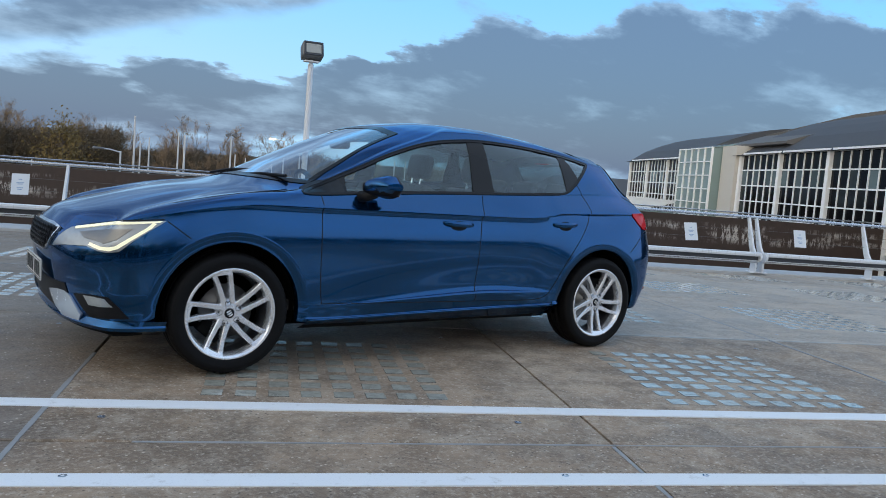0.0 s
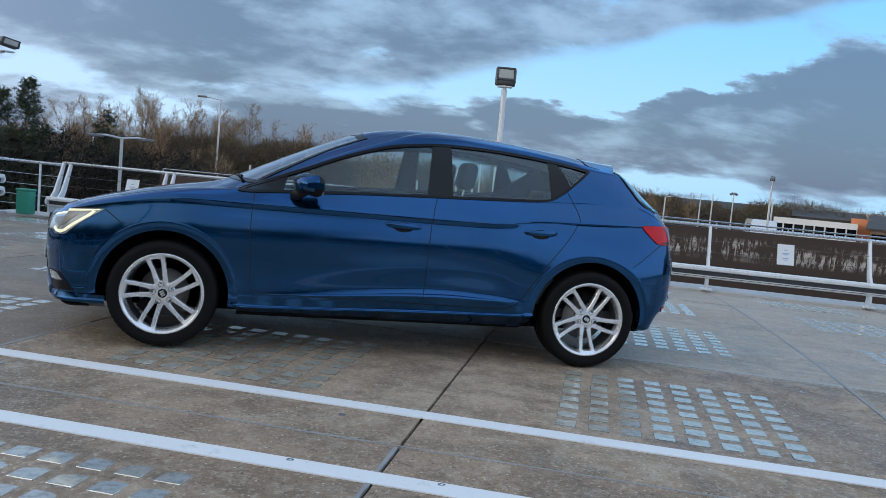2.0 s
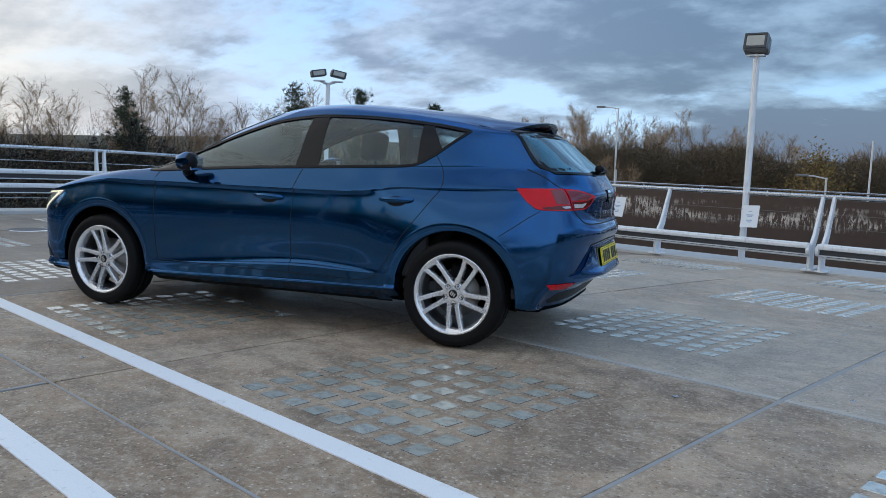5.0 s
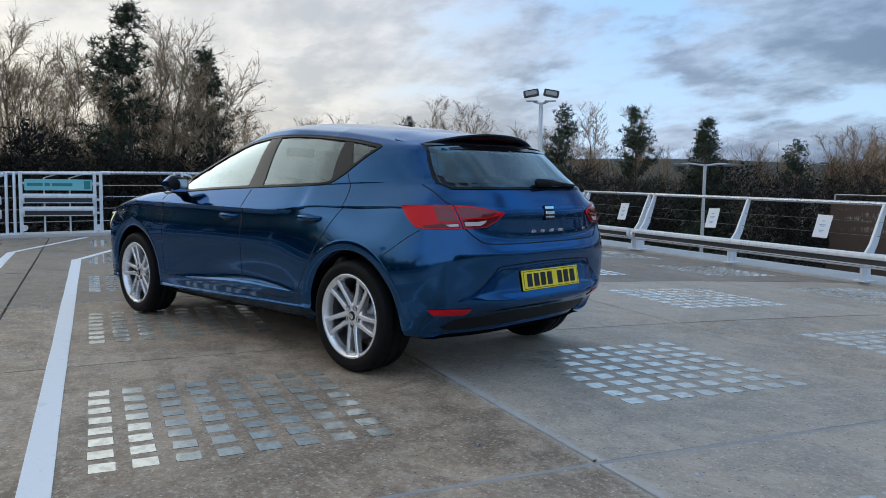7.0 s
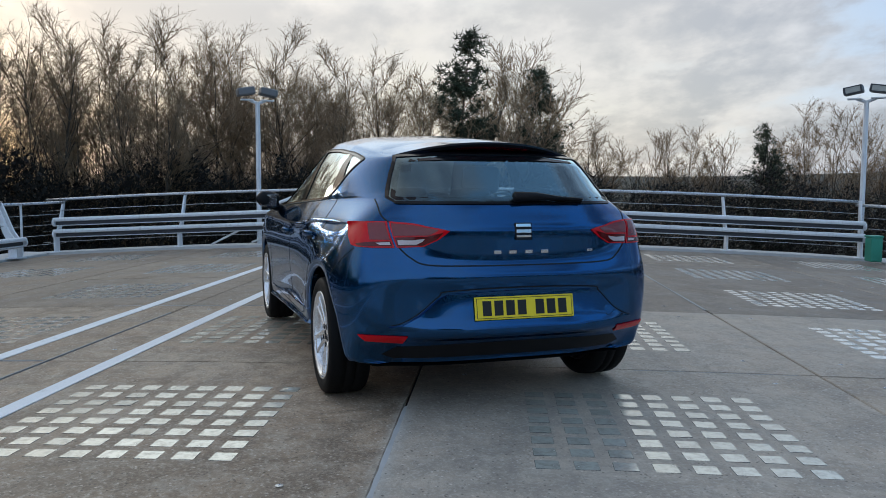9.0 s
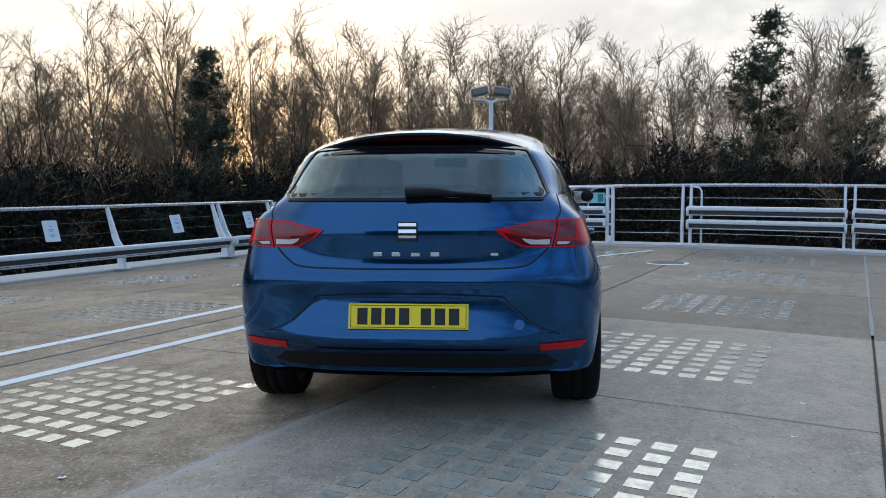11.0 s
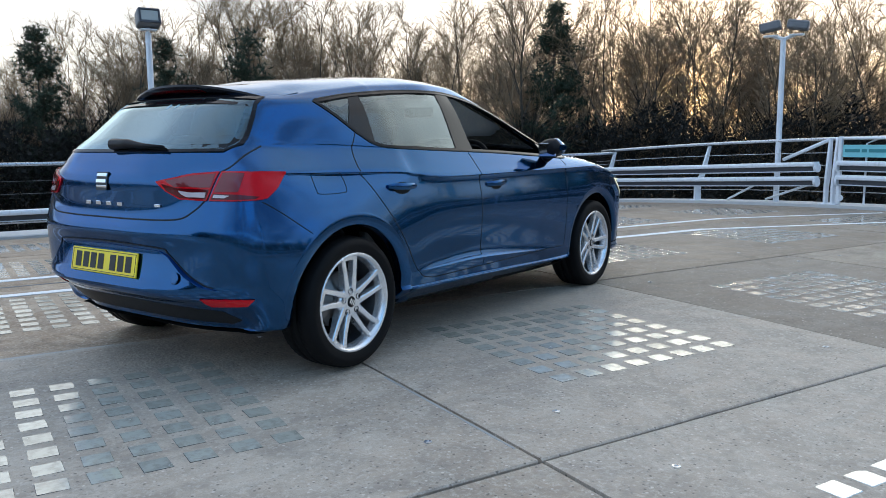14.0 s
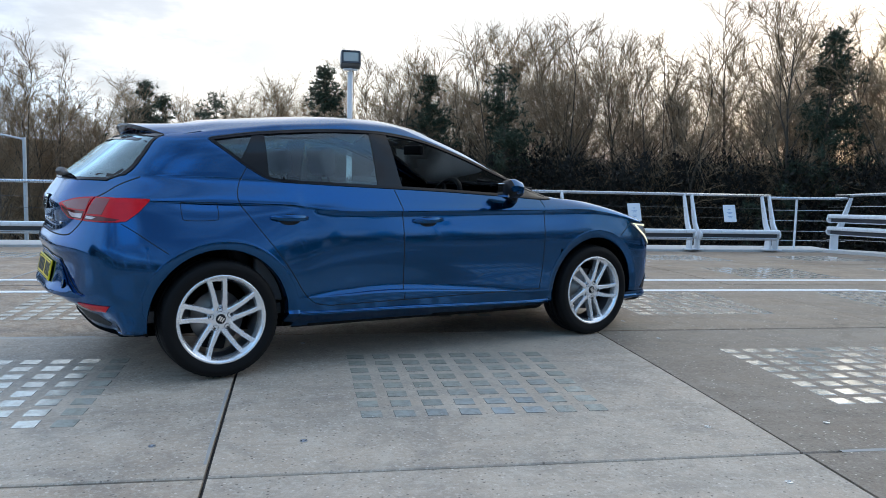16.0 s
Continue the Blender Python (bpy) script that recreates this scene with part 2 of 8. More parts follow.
    dust_and_haze = m.math("MULTIPLY", dust_and_haze, m.ramp(mid, [(0.36, 0.40), (0.60, 1.0)]))
    col = m.mix(dust_and_haze, col, (0.68, 0.66, 0.61))
    cell = m.voronoi(w, 46, "Color")
    near = m.voronoi(w, 46)
    pick = m.node("ShaderNodeSeparateColor")
    m.nt.links.new(cell, pick.inputs[0])
    shape = m.ramp(near, [(0.16, 1.0), (0.30, 0.0)])
    col = m.mix(m.math("MULTIPLY", shape, m.ramp(pick.outputs[0], [(0.74, 0.0), (0.80, 0.75)])), col, (0.86, 0.80, 0.72))
    col = m.mix(m.math("MULTIPLY", shape, m.ramp(pick.outputs[1], [(0.72, 0.0), (0.78, 0.70)])), col, (0.10, 0.085, 0.070))
    col = m.mix(1.0, col, m.mix(m.warmth(), (0.80, 0.79, 0.77), (0.85, 0.79, 0.725)), "MULTIPLY")
    m.set(Base_Color=col, Roughness=m.ramp(stain, [(0.35, 0.70), (0.65, 0.45)]), Specular_IOR_Level=0.22)
    return m.bump(m.math("ADD", m.math("MULTIPLY", grit, 0.8), stones), 0.35, 0.005).mat


def glass_block_material():
    m = Nodes("glass_paver")
    r = m.random()
    w = m.world_coords()
    dirt = m.noise(w, 26, 4, 0.65)
    col = m.mix(r, (0.58, 0.58, 0.49), (0.70, 0.70, 0.60))
    col = m.mix(m.ramp(dirt, [(0.44, 0.0), (0.72, 0.6)]), col, (0.20, 0.18, 0.15))
    m.set(Base_Color=col, Roughness=m.ramp(dirt, [(0.35, 0.13), (0.75, 0.30)]), Metallic=0.26, IOR=2.6)
    return m.mat


# paler, glossier copy for the outer slabs; their sky reflection is partly in the colour
def glass_field_material():
    m = Nodes("glass_paver_field")
    r = m.island()
    w = m.world_coords()
    dirt = m.noise(w, 26, 4, 0.65)
    col = m.mix(r, (0.70, 0.70, 0.63), (0.82, 0.82, 0.75))
    col = m.mix(m.ramp(dirt, [(0.44, 0.0), (0.72, 0.6)]), col, (0.20, 0.18, 0.15))
    m.set(Base_Color=col, Roughness=m.ramp(dirt, [(0.35, 0.06), (0.75, 0.18)]), Metallic=0.42, IOR=2.8)
    return m.mat


def line_paint_material():
    m = Nodes("worn_white_road_paint")
    w = m.world_coords()
    wear = m.noise(w, 14, 6, 0.72)
    fine = m.noise(w, 120, 3, 0.7)
    col = m.mix(m.ramp(wear, [(0.58, 0.0), (0.76, 0.6)]), (0.86, 0.87, 0.87), (0.42, 0.39, 0.35))
    col = m.mix(m.ramp(fine, [(0.55, 0.0), (0.8, 0.25)]), col, (0.32, 0.30, 0.27))
    m.set(Base_Color=col, Roughness=0.6)
    return m.bump(fine, 0.2, 0.003).mat


def plain_material(name, colour, rough=0.5, metal=0.0, scale=20.0, vary=0.25, bump=0.05, coat=0.0, **kw):
    m = Nodes(name)
    c = m.coords()
    n = m.noise(c, scale, 4, 0.6)
    big = m.noise(c, scale * 0.12, 3, 0.6)
    dark = tuple(v * (1 - vary) for v in colour)
    lite = tuple(min(1, v * (1 + vary * 0.6)) for v in colour)
    col = m.mix(m.math("ADD", m.math("MULTIPLY", n, 0.5), m.math("MULTIPLY", big, 0.5)), dark, lite)
    m.set(Base_Color=col, Roughness=m.math("ADD", m.math("MULTIPLY", n, 0.16), max(0.0, rough - 0.08)), Metallic=metal, Coat_Weight=coat, **kw)
    if bump:
        m.bump(n, bump, 0.003)
    return m.mat


def galvanised_material(name="painted_galvanised_steel", a=(0.52, 0.55, 0.59), b=(0.74, 0.77, 0.80)):
    m = Nodes(name)
    w = m.world_coords()
    n = m.noise(w, 7, 5, 0.65)
    streak = m.noise(m.world_coords((9, 9, 1.2)), 3, 4, 0.6)
    col = m.mix(n, a, b)
    col = m.mix(m.ramp(streak, [(0.55, 0.0), (0.75, 0.4)]), col, (0.26, 0.25, 0.23))
    m.set(Base_Color=col, Roughness=m.ramp(n, [(0.3, 0.34), (0.7, 0.52)]), Metallic=0.10)
    return m.bump(n, 0.06, 0.004).mat


CONCRETE = concrete_material()
GLASS_BLOCK, GLASS_FIELD = glass_block_material(), glass_field_material()
LINE_PAINT = line_paint_material()
STEEL = galvanised_material(a=(0.66, 0.69, 0.73), b=(0.84, 0.87, 0.90))
RAIL_STEEL = plain_material("brushed_stainless_rail", (0.55, 0.57, 0.60), 0.28, 0.9, 40, 0.15)
DARK_STEEL_AND_SHADE = plain_material("dark_steel_and_beam_shade", (0.06, 0.065, 0.075), 0.55, 0.2, 12)
KERB = plain_material("pale_kerb_concrete", (0.54, 0.54, 0.53), 0.75, 0, 14, 0.35, 0.2)
CHALK = plain_material("chalky_white_sealant", (0.50, 0.50, 0.49), 0.8, 0, 9, 0.5, 0.2)
JOINT = plain_material("dark_joint_sealant", (0.035, 0.033, 0.032), 0.6, 0, 30)
PALE_JOINT = plain_material("pale_joint_sealant", (0.36, 0.36, 0.355), 0.7, 0, 9, 0.5, 0.2)


# ---- mesh helpers ----
def mesh_of(bm, name, material=None, smooth=False):
    me = bpy.data.meshes.new(name)
    bm.normal_update()
    bm.to_mesh(me)
    bm.free()
    if material:
        for mm in (material if isinstance(material, (list, tuple)) else [material]):
            me.materials.append(mm)
    if smooth:
        me.polygons.foreach_set("use_smooth", [True] * len(me.polygons))
    return me


def part(name, bm, material, parent=None, label="", smooth=False, m=None):
    """One bmesh as one mesh object under a thing or a part."""
    if smooth:
        for e in bm.edges:
            if e.is_manifold and e.calc_face_angle(0.0) > 0.5:
                e.smooth = False
    ob = new(name, mesh_of(bm, name, material, smooth))
    ob.parent = parent
    if m is not None:
        ob.matrix_basis = m
    if label:
        ob["label"] = label
    return ob


def thing(name, label, category, m=None, group="", kind=""):
    ob = new(name)
    if m is not None:
        ob.matrix_basis = m
    return tagged(ob, label, category, group, kind)


def box(bm, x0, x1, y0, y1, z0, z1, bevel=0.0, seg=1, m=None):
    vs = [bm.verts.new((x, y, z)) for x in (x0, x1) for y in (y0, y1) for z in (z0, z1)]
    fs = [bm.faces.new([vs[i] for i in q]) for q in ((0, 1, 3, 2), (4, 6, 7, 5), (0, 4, 5, 1), (2, 3, 7, 6), (0, 2, 6, 4), (1, 5, 7, 3))]
    if bevel:
        es = list({e for f in fs for e in f.edges})
        got = bmesh.ops.bevel(bm, geom=es, offset=bevel, segments=seg, affect="EDGES", profile=0.5)
        vs = list({v for f in got["faces"] for v in f.verts} | {v for v in vs if v.is_valid})
    if m is not None:
        bmesh.ops.transform(bm, matrix=m, verts=vs)
    return vs


def tube(bm, points, radius, sides=8, caps=True):
    """A round bar along a polyline; radius: one number or one for each point."""
    pts = [Vector(p) for p in points]
    rs = radius if isinstance(radius, (list, tuple)) else [radius] * len(pts)
    rings = []
    side = None
    for i, p in enumerate(pts):
        d = (pts[min(i + 1, len(pts) - 1)] - pts[max(i - 1, 0)]).normalized()
        if side is None:
            side = d.orthogonal().normalized()
        side = (side - d * side.dot(d)).normalized()
        other = d.cross(side)
        rings.append([bm.verts.new(p + (side * math.cos(a) + other * math.sin(a)) * rs[i]) for a in (2 * math.pi * k / sides for k in range(sides))])
    for a, b in zip(rings, rings[1:]):
        for k in range(sides):
            bm.faces.new((a[k], a[(k + 1) % sides], b[(k + 1) % sides], b[k]))
    if caps:
        bm.faces.new(rings[0][::-1])
        bm.faces.new(rings[-1])
    return rings


def lathe(bm, profile, sides=24, m=None):
    """Turns (radius, height) pairs about the z axis."""
    rings = []
    for r, z in profile:
        rings.append([bm.verts.new((r * math.cos(a), r * math.sin(a), z)) for a in (2 * math.pi * k / sides for k in range(sides))] if r > 1e-6 else [bm.verts.new((0, 0, z))])
    for a, b in zip(rings, rings[1:]):
        for k in range(sides):
            q = [a[k % len(a)], a[(k + 1) % len(a)], b[(k + 1) % len(b)], b[k % len(b)]]
            q = list(dict.fromkeys(q))
            if len(q) > 2:
                bm.faces.new(q)
    vs = [v for r in rings for v in r]
    if m is not None:
        bmesh.ops.transform(bm, matrix=m, verts=vs)
    return vs


def extrude_profile(bm, profile, x0, x1, close=True, m=None):
    """A (y, z) outline drawn out along x, with end faces."""
    a = [bm.verts.new((x0, y, z)) for y, z in profile]
    b = [bm.verts.new((x1, y, z)) for y, z in profile]
    n = len(profile)
    for k in range(n if close else n - 1):
        bm.faces.new((a[k], a[(k + 1) % n], b[(k + 1) % n], b[k]))
    if close:
        bm.faces.new(a[::-1])
        bm.faces.new(b)
    if m is not None:
        bmesh.ops.transform(bm, matrix=m, verts=a + b)
    return a + b


# ---- the car park's roof deck ----
PITCH, U0, V0 = 2.45, 0.83, 0.18
U_EDGE, U_END, V_LOW, V_HIGH = -9.62, 28.0, -8.55, 8.0


def build_deck():
    deck = thing("car_park_deck", "weathered concrete roof deck of a car park with slab joints", "floor", kind="structure")
    deck.matrix_basis = Matrix.Rotation(TURN, 4, "Z")
    bm = bmesh.new()
    vs = [V_LOW - 0.5 + k * (V_HIGH - V_LOW + 1.0) / 24 for k in range(25)]
    outline = [(v, deck_z(v) - 0.022) for v in vs] + [(v, deck_z(v) - 0.6) for v in reversed(vs)]
    extrude_profile(bm, outline, U_EDGE - 0.5, U_END + 0.5)
    part("structural_slab", bm, JOINT, deck, "dark bed of the slabs, seen in the open joints")
    rows = [V_LOW] + [V0 + PITCH * j for j in range(-3, 4)] + [V_HIGH]
    cols = [U_EDGE] + [U0 + PITCH * k for k in range(-4, 12)]
    random.seed(4)
    meshes, slabs = {}, []
    gap = 0.008
    for j, (v0, v1) in enumerate(zip(rows, rows[1:])):
        for k, (u0, u1) in enumerate(zip(cols, cols[1:])):
            key = (j, round(u1 - u0, 3))
            if key not in meshes:
                bm = bmesh.new()
                w = (u1 - u0) / 2 - gap
                n = 6
                top = [(v0 + gap + (v1 - v0 - 2 * gap) * i / n) for i in range(n + 1)]
                edge = 0.006
                prof = [(top[0], deck_z(top[0]) - 0.03), (top[0], deck_z(top[0]) - edge), (top[0] + edge, deck_z(top[0]))]
                prof += [(v, deck_z(v)) for v in top[1:-1]]
                prof += [(top[-1] - edge, deck_z(top[-1])), (top[-1], deck_z(top[-1]) - edge), (top[-1], deck_z(top[-1]) - 0.03)]
                extrude_profile(bm, prof, -w, w)
                meshes[key] = mesh_of(bm, "slab", CONCRETE)
            s = new("slab", meshes[key])
            s.parent = deck
            s.location = ((u0 + u1) / 2, 0, random.uniform(-0.0015, 0.0015))
            # each slab has weathered to a tone of its own: brown on one side of the bays, paler on the other
            tone = (0.40 if j < 3 else 0.52 if j == 3 else 0.76) - ((0.58 if j > 3 else 0.36 if j == 3 else 0.22) if u1 < -1.5 else 0.0) + random.uniform(-0.09, 0.09)
            # second channel: warm or grey tint by row, the light's hue put into colour
            s.color = (min(1, max(0, tone)), (1.0 if j < 3 else 0.75 if j == 3 else 0.15), 0.0, 1)
            slabs.append((s, j, k, u0, u1, v0, v1))
    # glass pavers, eight by eight in each whole slab
    def block(bm, u, v, z, tilt, b=0.003):
        h = 0.053
        a = [(u + sx * h, v + sy * h, z - 0.004) for sx, sy in ((-1, -1), (1, -1), (1, 1), (-1, 1))]
        c = [(u + sx * (h - b), v + sy * (h - b), z + 0.0012 + tilt * sx) for sx, sy in ((-1, -1), (1, -1), (1, 1), (-1, 1))]
        e = [(u + sx * 0.022, v + sy * 0.022, z + 0.0012 + tilt * sx) for sx, sy in ((-1, -1), (1, -1), (1, 1), (-1, 1))]
        a, c, d, e = [[bm.verts.new(p) for p in q] for q in (a, c, c, e)]
        bm.faces.new(e).smooth = True
        for i in range(4):
            bm.faces.new((d[i], d[(i + 1) % 4], e[(i + 1) % 4], e[i])).smooth = True
        for i in range(4):
            bm.faces.new((a[i], a[(i + 1) % 4], c[(i + 1) % 4], c[i])).material_index = 1

    bm = bmesh.new()
    block(bm, 0, 0, 0, 0, 0.0045)
    paver = mesh_of(bm, "glass_paver", GLASS_BLOCK)
    paver.materials.append(JOINT)
    field = {}
    step = 0.158
    for s, j, k, u0, u1, v0, v1 in slabs:
        if v1 - v0 < 2.4 or u1 - u0 < 2.4:
            continue
        mid = (v0 + v1) / 2
        if j in (3, 4) and k in (4, 5):
            for a in range(8):
                for b in range(8):
                    v = mid + (b - 3.5) * step
                    g = new("glass_paver", paver)
                    g.parent = s
                    g.location = ((a - 3.5) * step + random.uniform(-0.003, 0.003), v + random.uniform(-0.003, 0.003), deck_z(v))
                    g.rotation_euler = (random.uniform(-0.010, 0.010) - 2 * 0.25 * v / 64, random.uniform(-0.012, 0.012), random.uniform(-0.03, 0.03))
        else:
            if j not in field:
                bm = bmesh.new()
                for a in range(8):
                    for b in range(8):
                        v = mid + (b - 3.5) * step
                        block(bm, (a - 3.5) * step + random.uniform(-0.003, 0.003), v, deck_z(v), random.uniform(-0.0006, 0.0006))
                field[j] = mesh_of(bm, "glass_pavers", GLASS_FIELD)
                field[j].materials.append(GLASS_FIELD)
            g = new("glass_pavers", field[j])
            g.parent = s
            tagged(g, kind="stuff")
    # small metal discs round the joints' crossings
    bm = bmesh.new()
    lathe(bm, [(0.016, 0), (0.016, 0.003), (0.007, 0.004), (0.006, 0.001), (0, 0.001)], 10)
    disc = mesh_of(bm, "fixing_disc", RAIL_STEEL)
    for k in range(-3, 2):
        for j in range(-2, 3):
            for du in (-0.36, 0.25):
                for dv in (-0.35, 0.28):
                    if random.random() < 0.8:
                        d = new("fixing_disc", disc)
                        d.parent = deck
                        v = V0 + PITCH * j + dv
                        d.location = (U0 + PITCH * k + du, v, deck_z(v) + 0.001)
    # pale sealant along some of the joints
    def strip(u0, u1, v0, v1, width, mat, name):
        bm = bmesh.new()
        n = 14
        a, b = Vector((u0, v0)), Vector((u1, v1))
        side = Vector((-(b - a).y, (b - a).x)).normalized() * width / 2
        pts = [a + (b - a) * i / n for i in range(n + 1)]
        lo, hi = [], []
        for p in pts:
            w = random.uniform(0.65, 1.25)
            for sgn, row in ((-1, lo), (1, hi)):
                q = p + side * sgn * w
                row.append((q.x, q.y, deck_z(q.y)))
        rings = []
        for l, h in zip(lo, hi):
            rings.append([bm.verts.new((l[0], l[1], l[2] - 0.012)), bm.verts.new((l[0], l[1], l[2] + 0.002)), bm.verts.new((h[0], h[1], h[2] + 0.002)), bm.verts.new((h[0], h[1], h[2] - 0.012))])
        for r, t in zip(rings, rings[1:]):
            for i in range(3):
                bm.faces.new((r[i], t[i], t[i + 1], r[i + 1]))
        return part(name, bm, mat, deck)

    strip(U0 - 0.014, U0 - 0.014, -3.3, -2.3, 0.018, PALE_JOINT, "joint_sealant")
    strip(U0 + 0.017, U0 + 0.017, 1.5, 2.5, 0.012, PALE_JOINT, "joint_sealant")
    strip(U0 - PITCH, U0 - PITCH, -3.0, -0.9, 0.022, PALE_JOINT, "joint_sealant")
    strip(U0 + PITCH + 0.01, U0 + PITCH + 0.01, -4.6, 6.6, 0.026, PALE_JOINT, "joint_sealant")
    strip(1.8, 3.25, V0 + 0.005, V0 + 0.005, 0.022, CHALK, "joint_sealant")
    strip(3.3, 5.0, V0 + 0.005, V0 + 0.005, 0.014, CHALK, "joint_sealant")
    strip(-9.4, -1.8, V0 + PITCH, V0 + PITCH, 0.030, PALE_JOINT, "joint_sealant")
    strip(-1.2, 3.0, V0 - PITCH - 0.01, V0 - PITCH - 0.01, 0.014, PALE_JOINT, "joint_sealant")

    # painted bay lines, a few millimetres thick
    def line(name, u0, v0, u1, v1, width=0.11):
        bm = bmesh.new()
        n = 48
        a, b = Vector((u0, v0)), Vector((u1, v1))
        side = Vector((-(b - a).y, (b - a).x)).normalized() * width / 2
        lo, hi = [], []
        for i in range(n + 1):
            p = a + (b - a) * i / n
            for sgn, row in ((-1, lo), (1, hi)):
                q = p + side * sgn * random.uniform(0.94, 1.05)
                row.append(bm.verts.new((q.x, q.y, deck_z(q.y) + 0.004)))
        for i in range(n):
            bm.faces.new((lo[i], lo[i + 1], hi[i + 1], hi[i]))
        ext = bmesh.ops.extrude_face_region(bm, geom=bm.faces[:])
        for v in ext["geom"]:
            if isinstance(v, bmesh.types.BMVert):
                v.co.z -= 0.005
        bmesh.ops.recalc_face_normals(bm, faces=bm.faces[:])
        ob = part(name, bm, LINE_PAINT)
        ob.matrix_basis = Matrix.Rotation(TURN, 4, "Z")
        return tagged(ob, "worn white painted bay line on the concrete deck", "road marking", "bay lines", "structure")

    line("bay_line", -5.3, -1.80, 24.0, -1.86)
    line("bay_line", -6.6, -2.64, 24.0, -2.72)
    line("bay_line", -5.3, -1.78, -8.6, -0.55, 0.08)
    line("bay_line", -6.6, -2.66, -9.0, -1.7, 0.08)
    # kerbs under the fences
    for name, m, length in (("kerb_side", on_deck(U_EDGE, V_HIGH - 0.42), U_END - U_EDGE), ("kerb_back", on_deck(U_EDGE, V_LOW + 0.42), U_END - U_EDGE)):
        bm = bmesh.new()
        s = 1 if name == "kerb_side" else -1
        extrude_profile(bm, [(s * y, z) for y, z in ((0, -0.03), (0.0, 0.035), (0.02, 0.05), (0.72, 0.05), (0.72, -0.45), (0.3, -0.45))], 0, length)
        bmesh.ops.recalc_face_normals(bm, faces=bm.faces[:])
        tagged(part(name, bm, KERB, m=m), "low pale concrete kerb along the deck's edge", "kerb", kind="structure")
    bm = bmesh.new()
    n = 20
    ring = []
    for i in range(n + 1):
        v = V_LOW + (V_HIGH - V_LOW) * i / n
        z = deck_z(v)
        ring.append([bm.verts.new(p) for p in ((-9.35, v, z - 0.03), (-9.35, v, z + 0.05), (-10.0, v, z + 0.05), (-10.0, v, z - 0.6))])
    for a, b in zip(ring, ring[1:]):
        for i in range(3):
            bm.faces.new((a[i], b[i], b[i + 1], a[i + 1]))
    bm.faces.new(ring[0])
    bm.faces.new(ring[-1][::-1])
    bmesh.ops.recalc_face_normals(bm, faces=bm.faces[:])
    tagged(part("kerb_front", bm, KERB, m=Matrix.Rotation(TURN, 4, "Z")), "low pale concrete kerb along the deck's front edge", "kerb", kind="structure")


build_deck()

# drain ring with its white painted arc
drain = thing("deck_drain", "dark round deck drain with a white painted edge", "drain", on_deck(-6.52, 0.14))
bm = bmesh.new()
lathe(bm, [(0.0, 0.004), (0.20, 0.004), (0.22, 0.008), (0.24, 0.0)], 28)
part("grate", bm, DARK_STEEL_AND_SHADE, drain)
bm = bmesh.new()
inner, outer = [], []
for k in range(30):
    a = radians(-70 + 200 * k / 29)
    wide = 0.035 + 0.045 * math.sin(math.pi * k / 29)
    inner.append(bm.verts.new((0.25 * math.cos(a), 0.25 * math.sin(a), 0.007)))
    outer.append(bm.verts.new(((0.25 + wide) * math.cos(a), (0.25 + wide) * math.sin(a), 0.004)))
for k in range(29):
    bm.faces.new((inner[k], outer[k], outer[k + 1], inner[k + 1]))
part("painted_edge", bm, LINE_PAINT, drain, "white painted arc")


# ---- fences ----
PAPER = plain_material("laminated_paper_notice", (0.72, 0.76, 0.80), 0.35, 0, 30, 0.08)
PAPER_BLUE = plain_material("pale_blue_print", (0.30, 0.42, 0.60), 0.5, 0, 30, 0.2)


DARK_CABLE = plain_material("dull_steel_cable", (0.16, 0.16, 0.16), 0.5, 0.6, 40, 0.2)


def post_mesh(lean=0.30, height=1.0, wide=0.17):
    """A tapered steel blade that leans outwards above the beam."""
    bm = bmesh.new()
    outline = [(-wide / 2, 0.0), (wide / 2, 0.0), (wide / 2 - 0.01, 0.26), (lean * 0.42 + 0.06, 0.48), (lean + 0.035, height), (lean - 0.03, height), (lean * 0.36 - 0.055, 0.48), (-wide / 2, 0.30)]
    extrude_profile(bm, outline, -0.021, 0.021)
    bmesh.ops.recalc_face_normals(bm, faces=bm.faces[:])
    bmesh.ops.bevel(bm, geom=[e for e in bm.edges], offset=0.006, segments=1, affect="EDGES")
    box(bm, -0.09, 0.09, -wide / 2 - 0.02, wide / 2 + 0.02, -0.01, 0.012)
    return mesh_of(bm, "post", STEEL)


def beam_mesh(length, name="barrier_beam"):
    """An open box beam: lit top, hollow dark face, rolled lips."""
    bm = bmesh.new()
    prof = [(0.0, 0.155), (-0.10, 0.155), (-0.125, 0.148), (-0.132, 0.122), (-0.128, 0.090), (-0.110, 0.082), (-0.055, 0.078),
            (-0.05, 0.05), (-0.05, 0.012), (-0.075, 0.004), (-0.080, -0.003), (-0.066, -0.008), (0.0, -0.008)]
    extrude_profile(bm, prof, 0, length)
    bmesh.ops.recalc_face_normals(bm, faces=bm.faces[:])
    return mesh_of(bm, name, STEEL)


BEAM_CACHE = {}


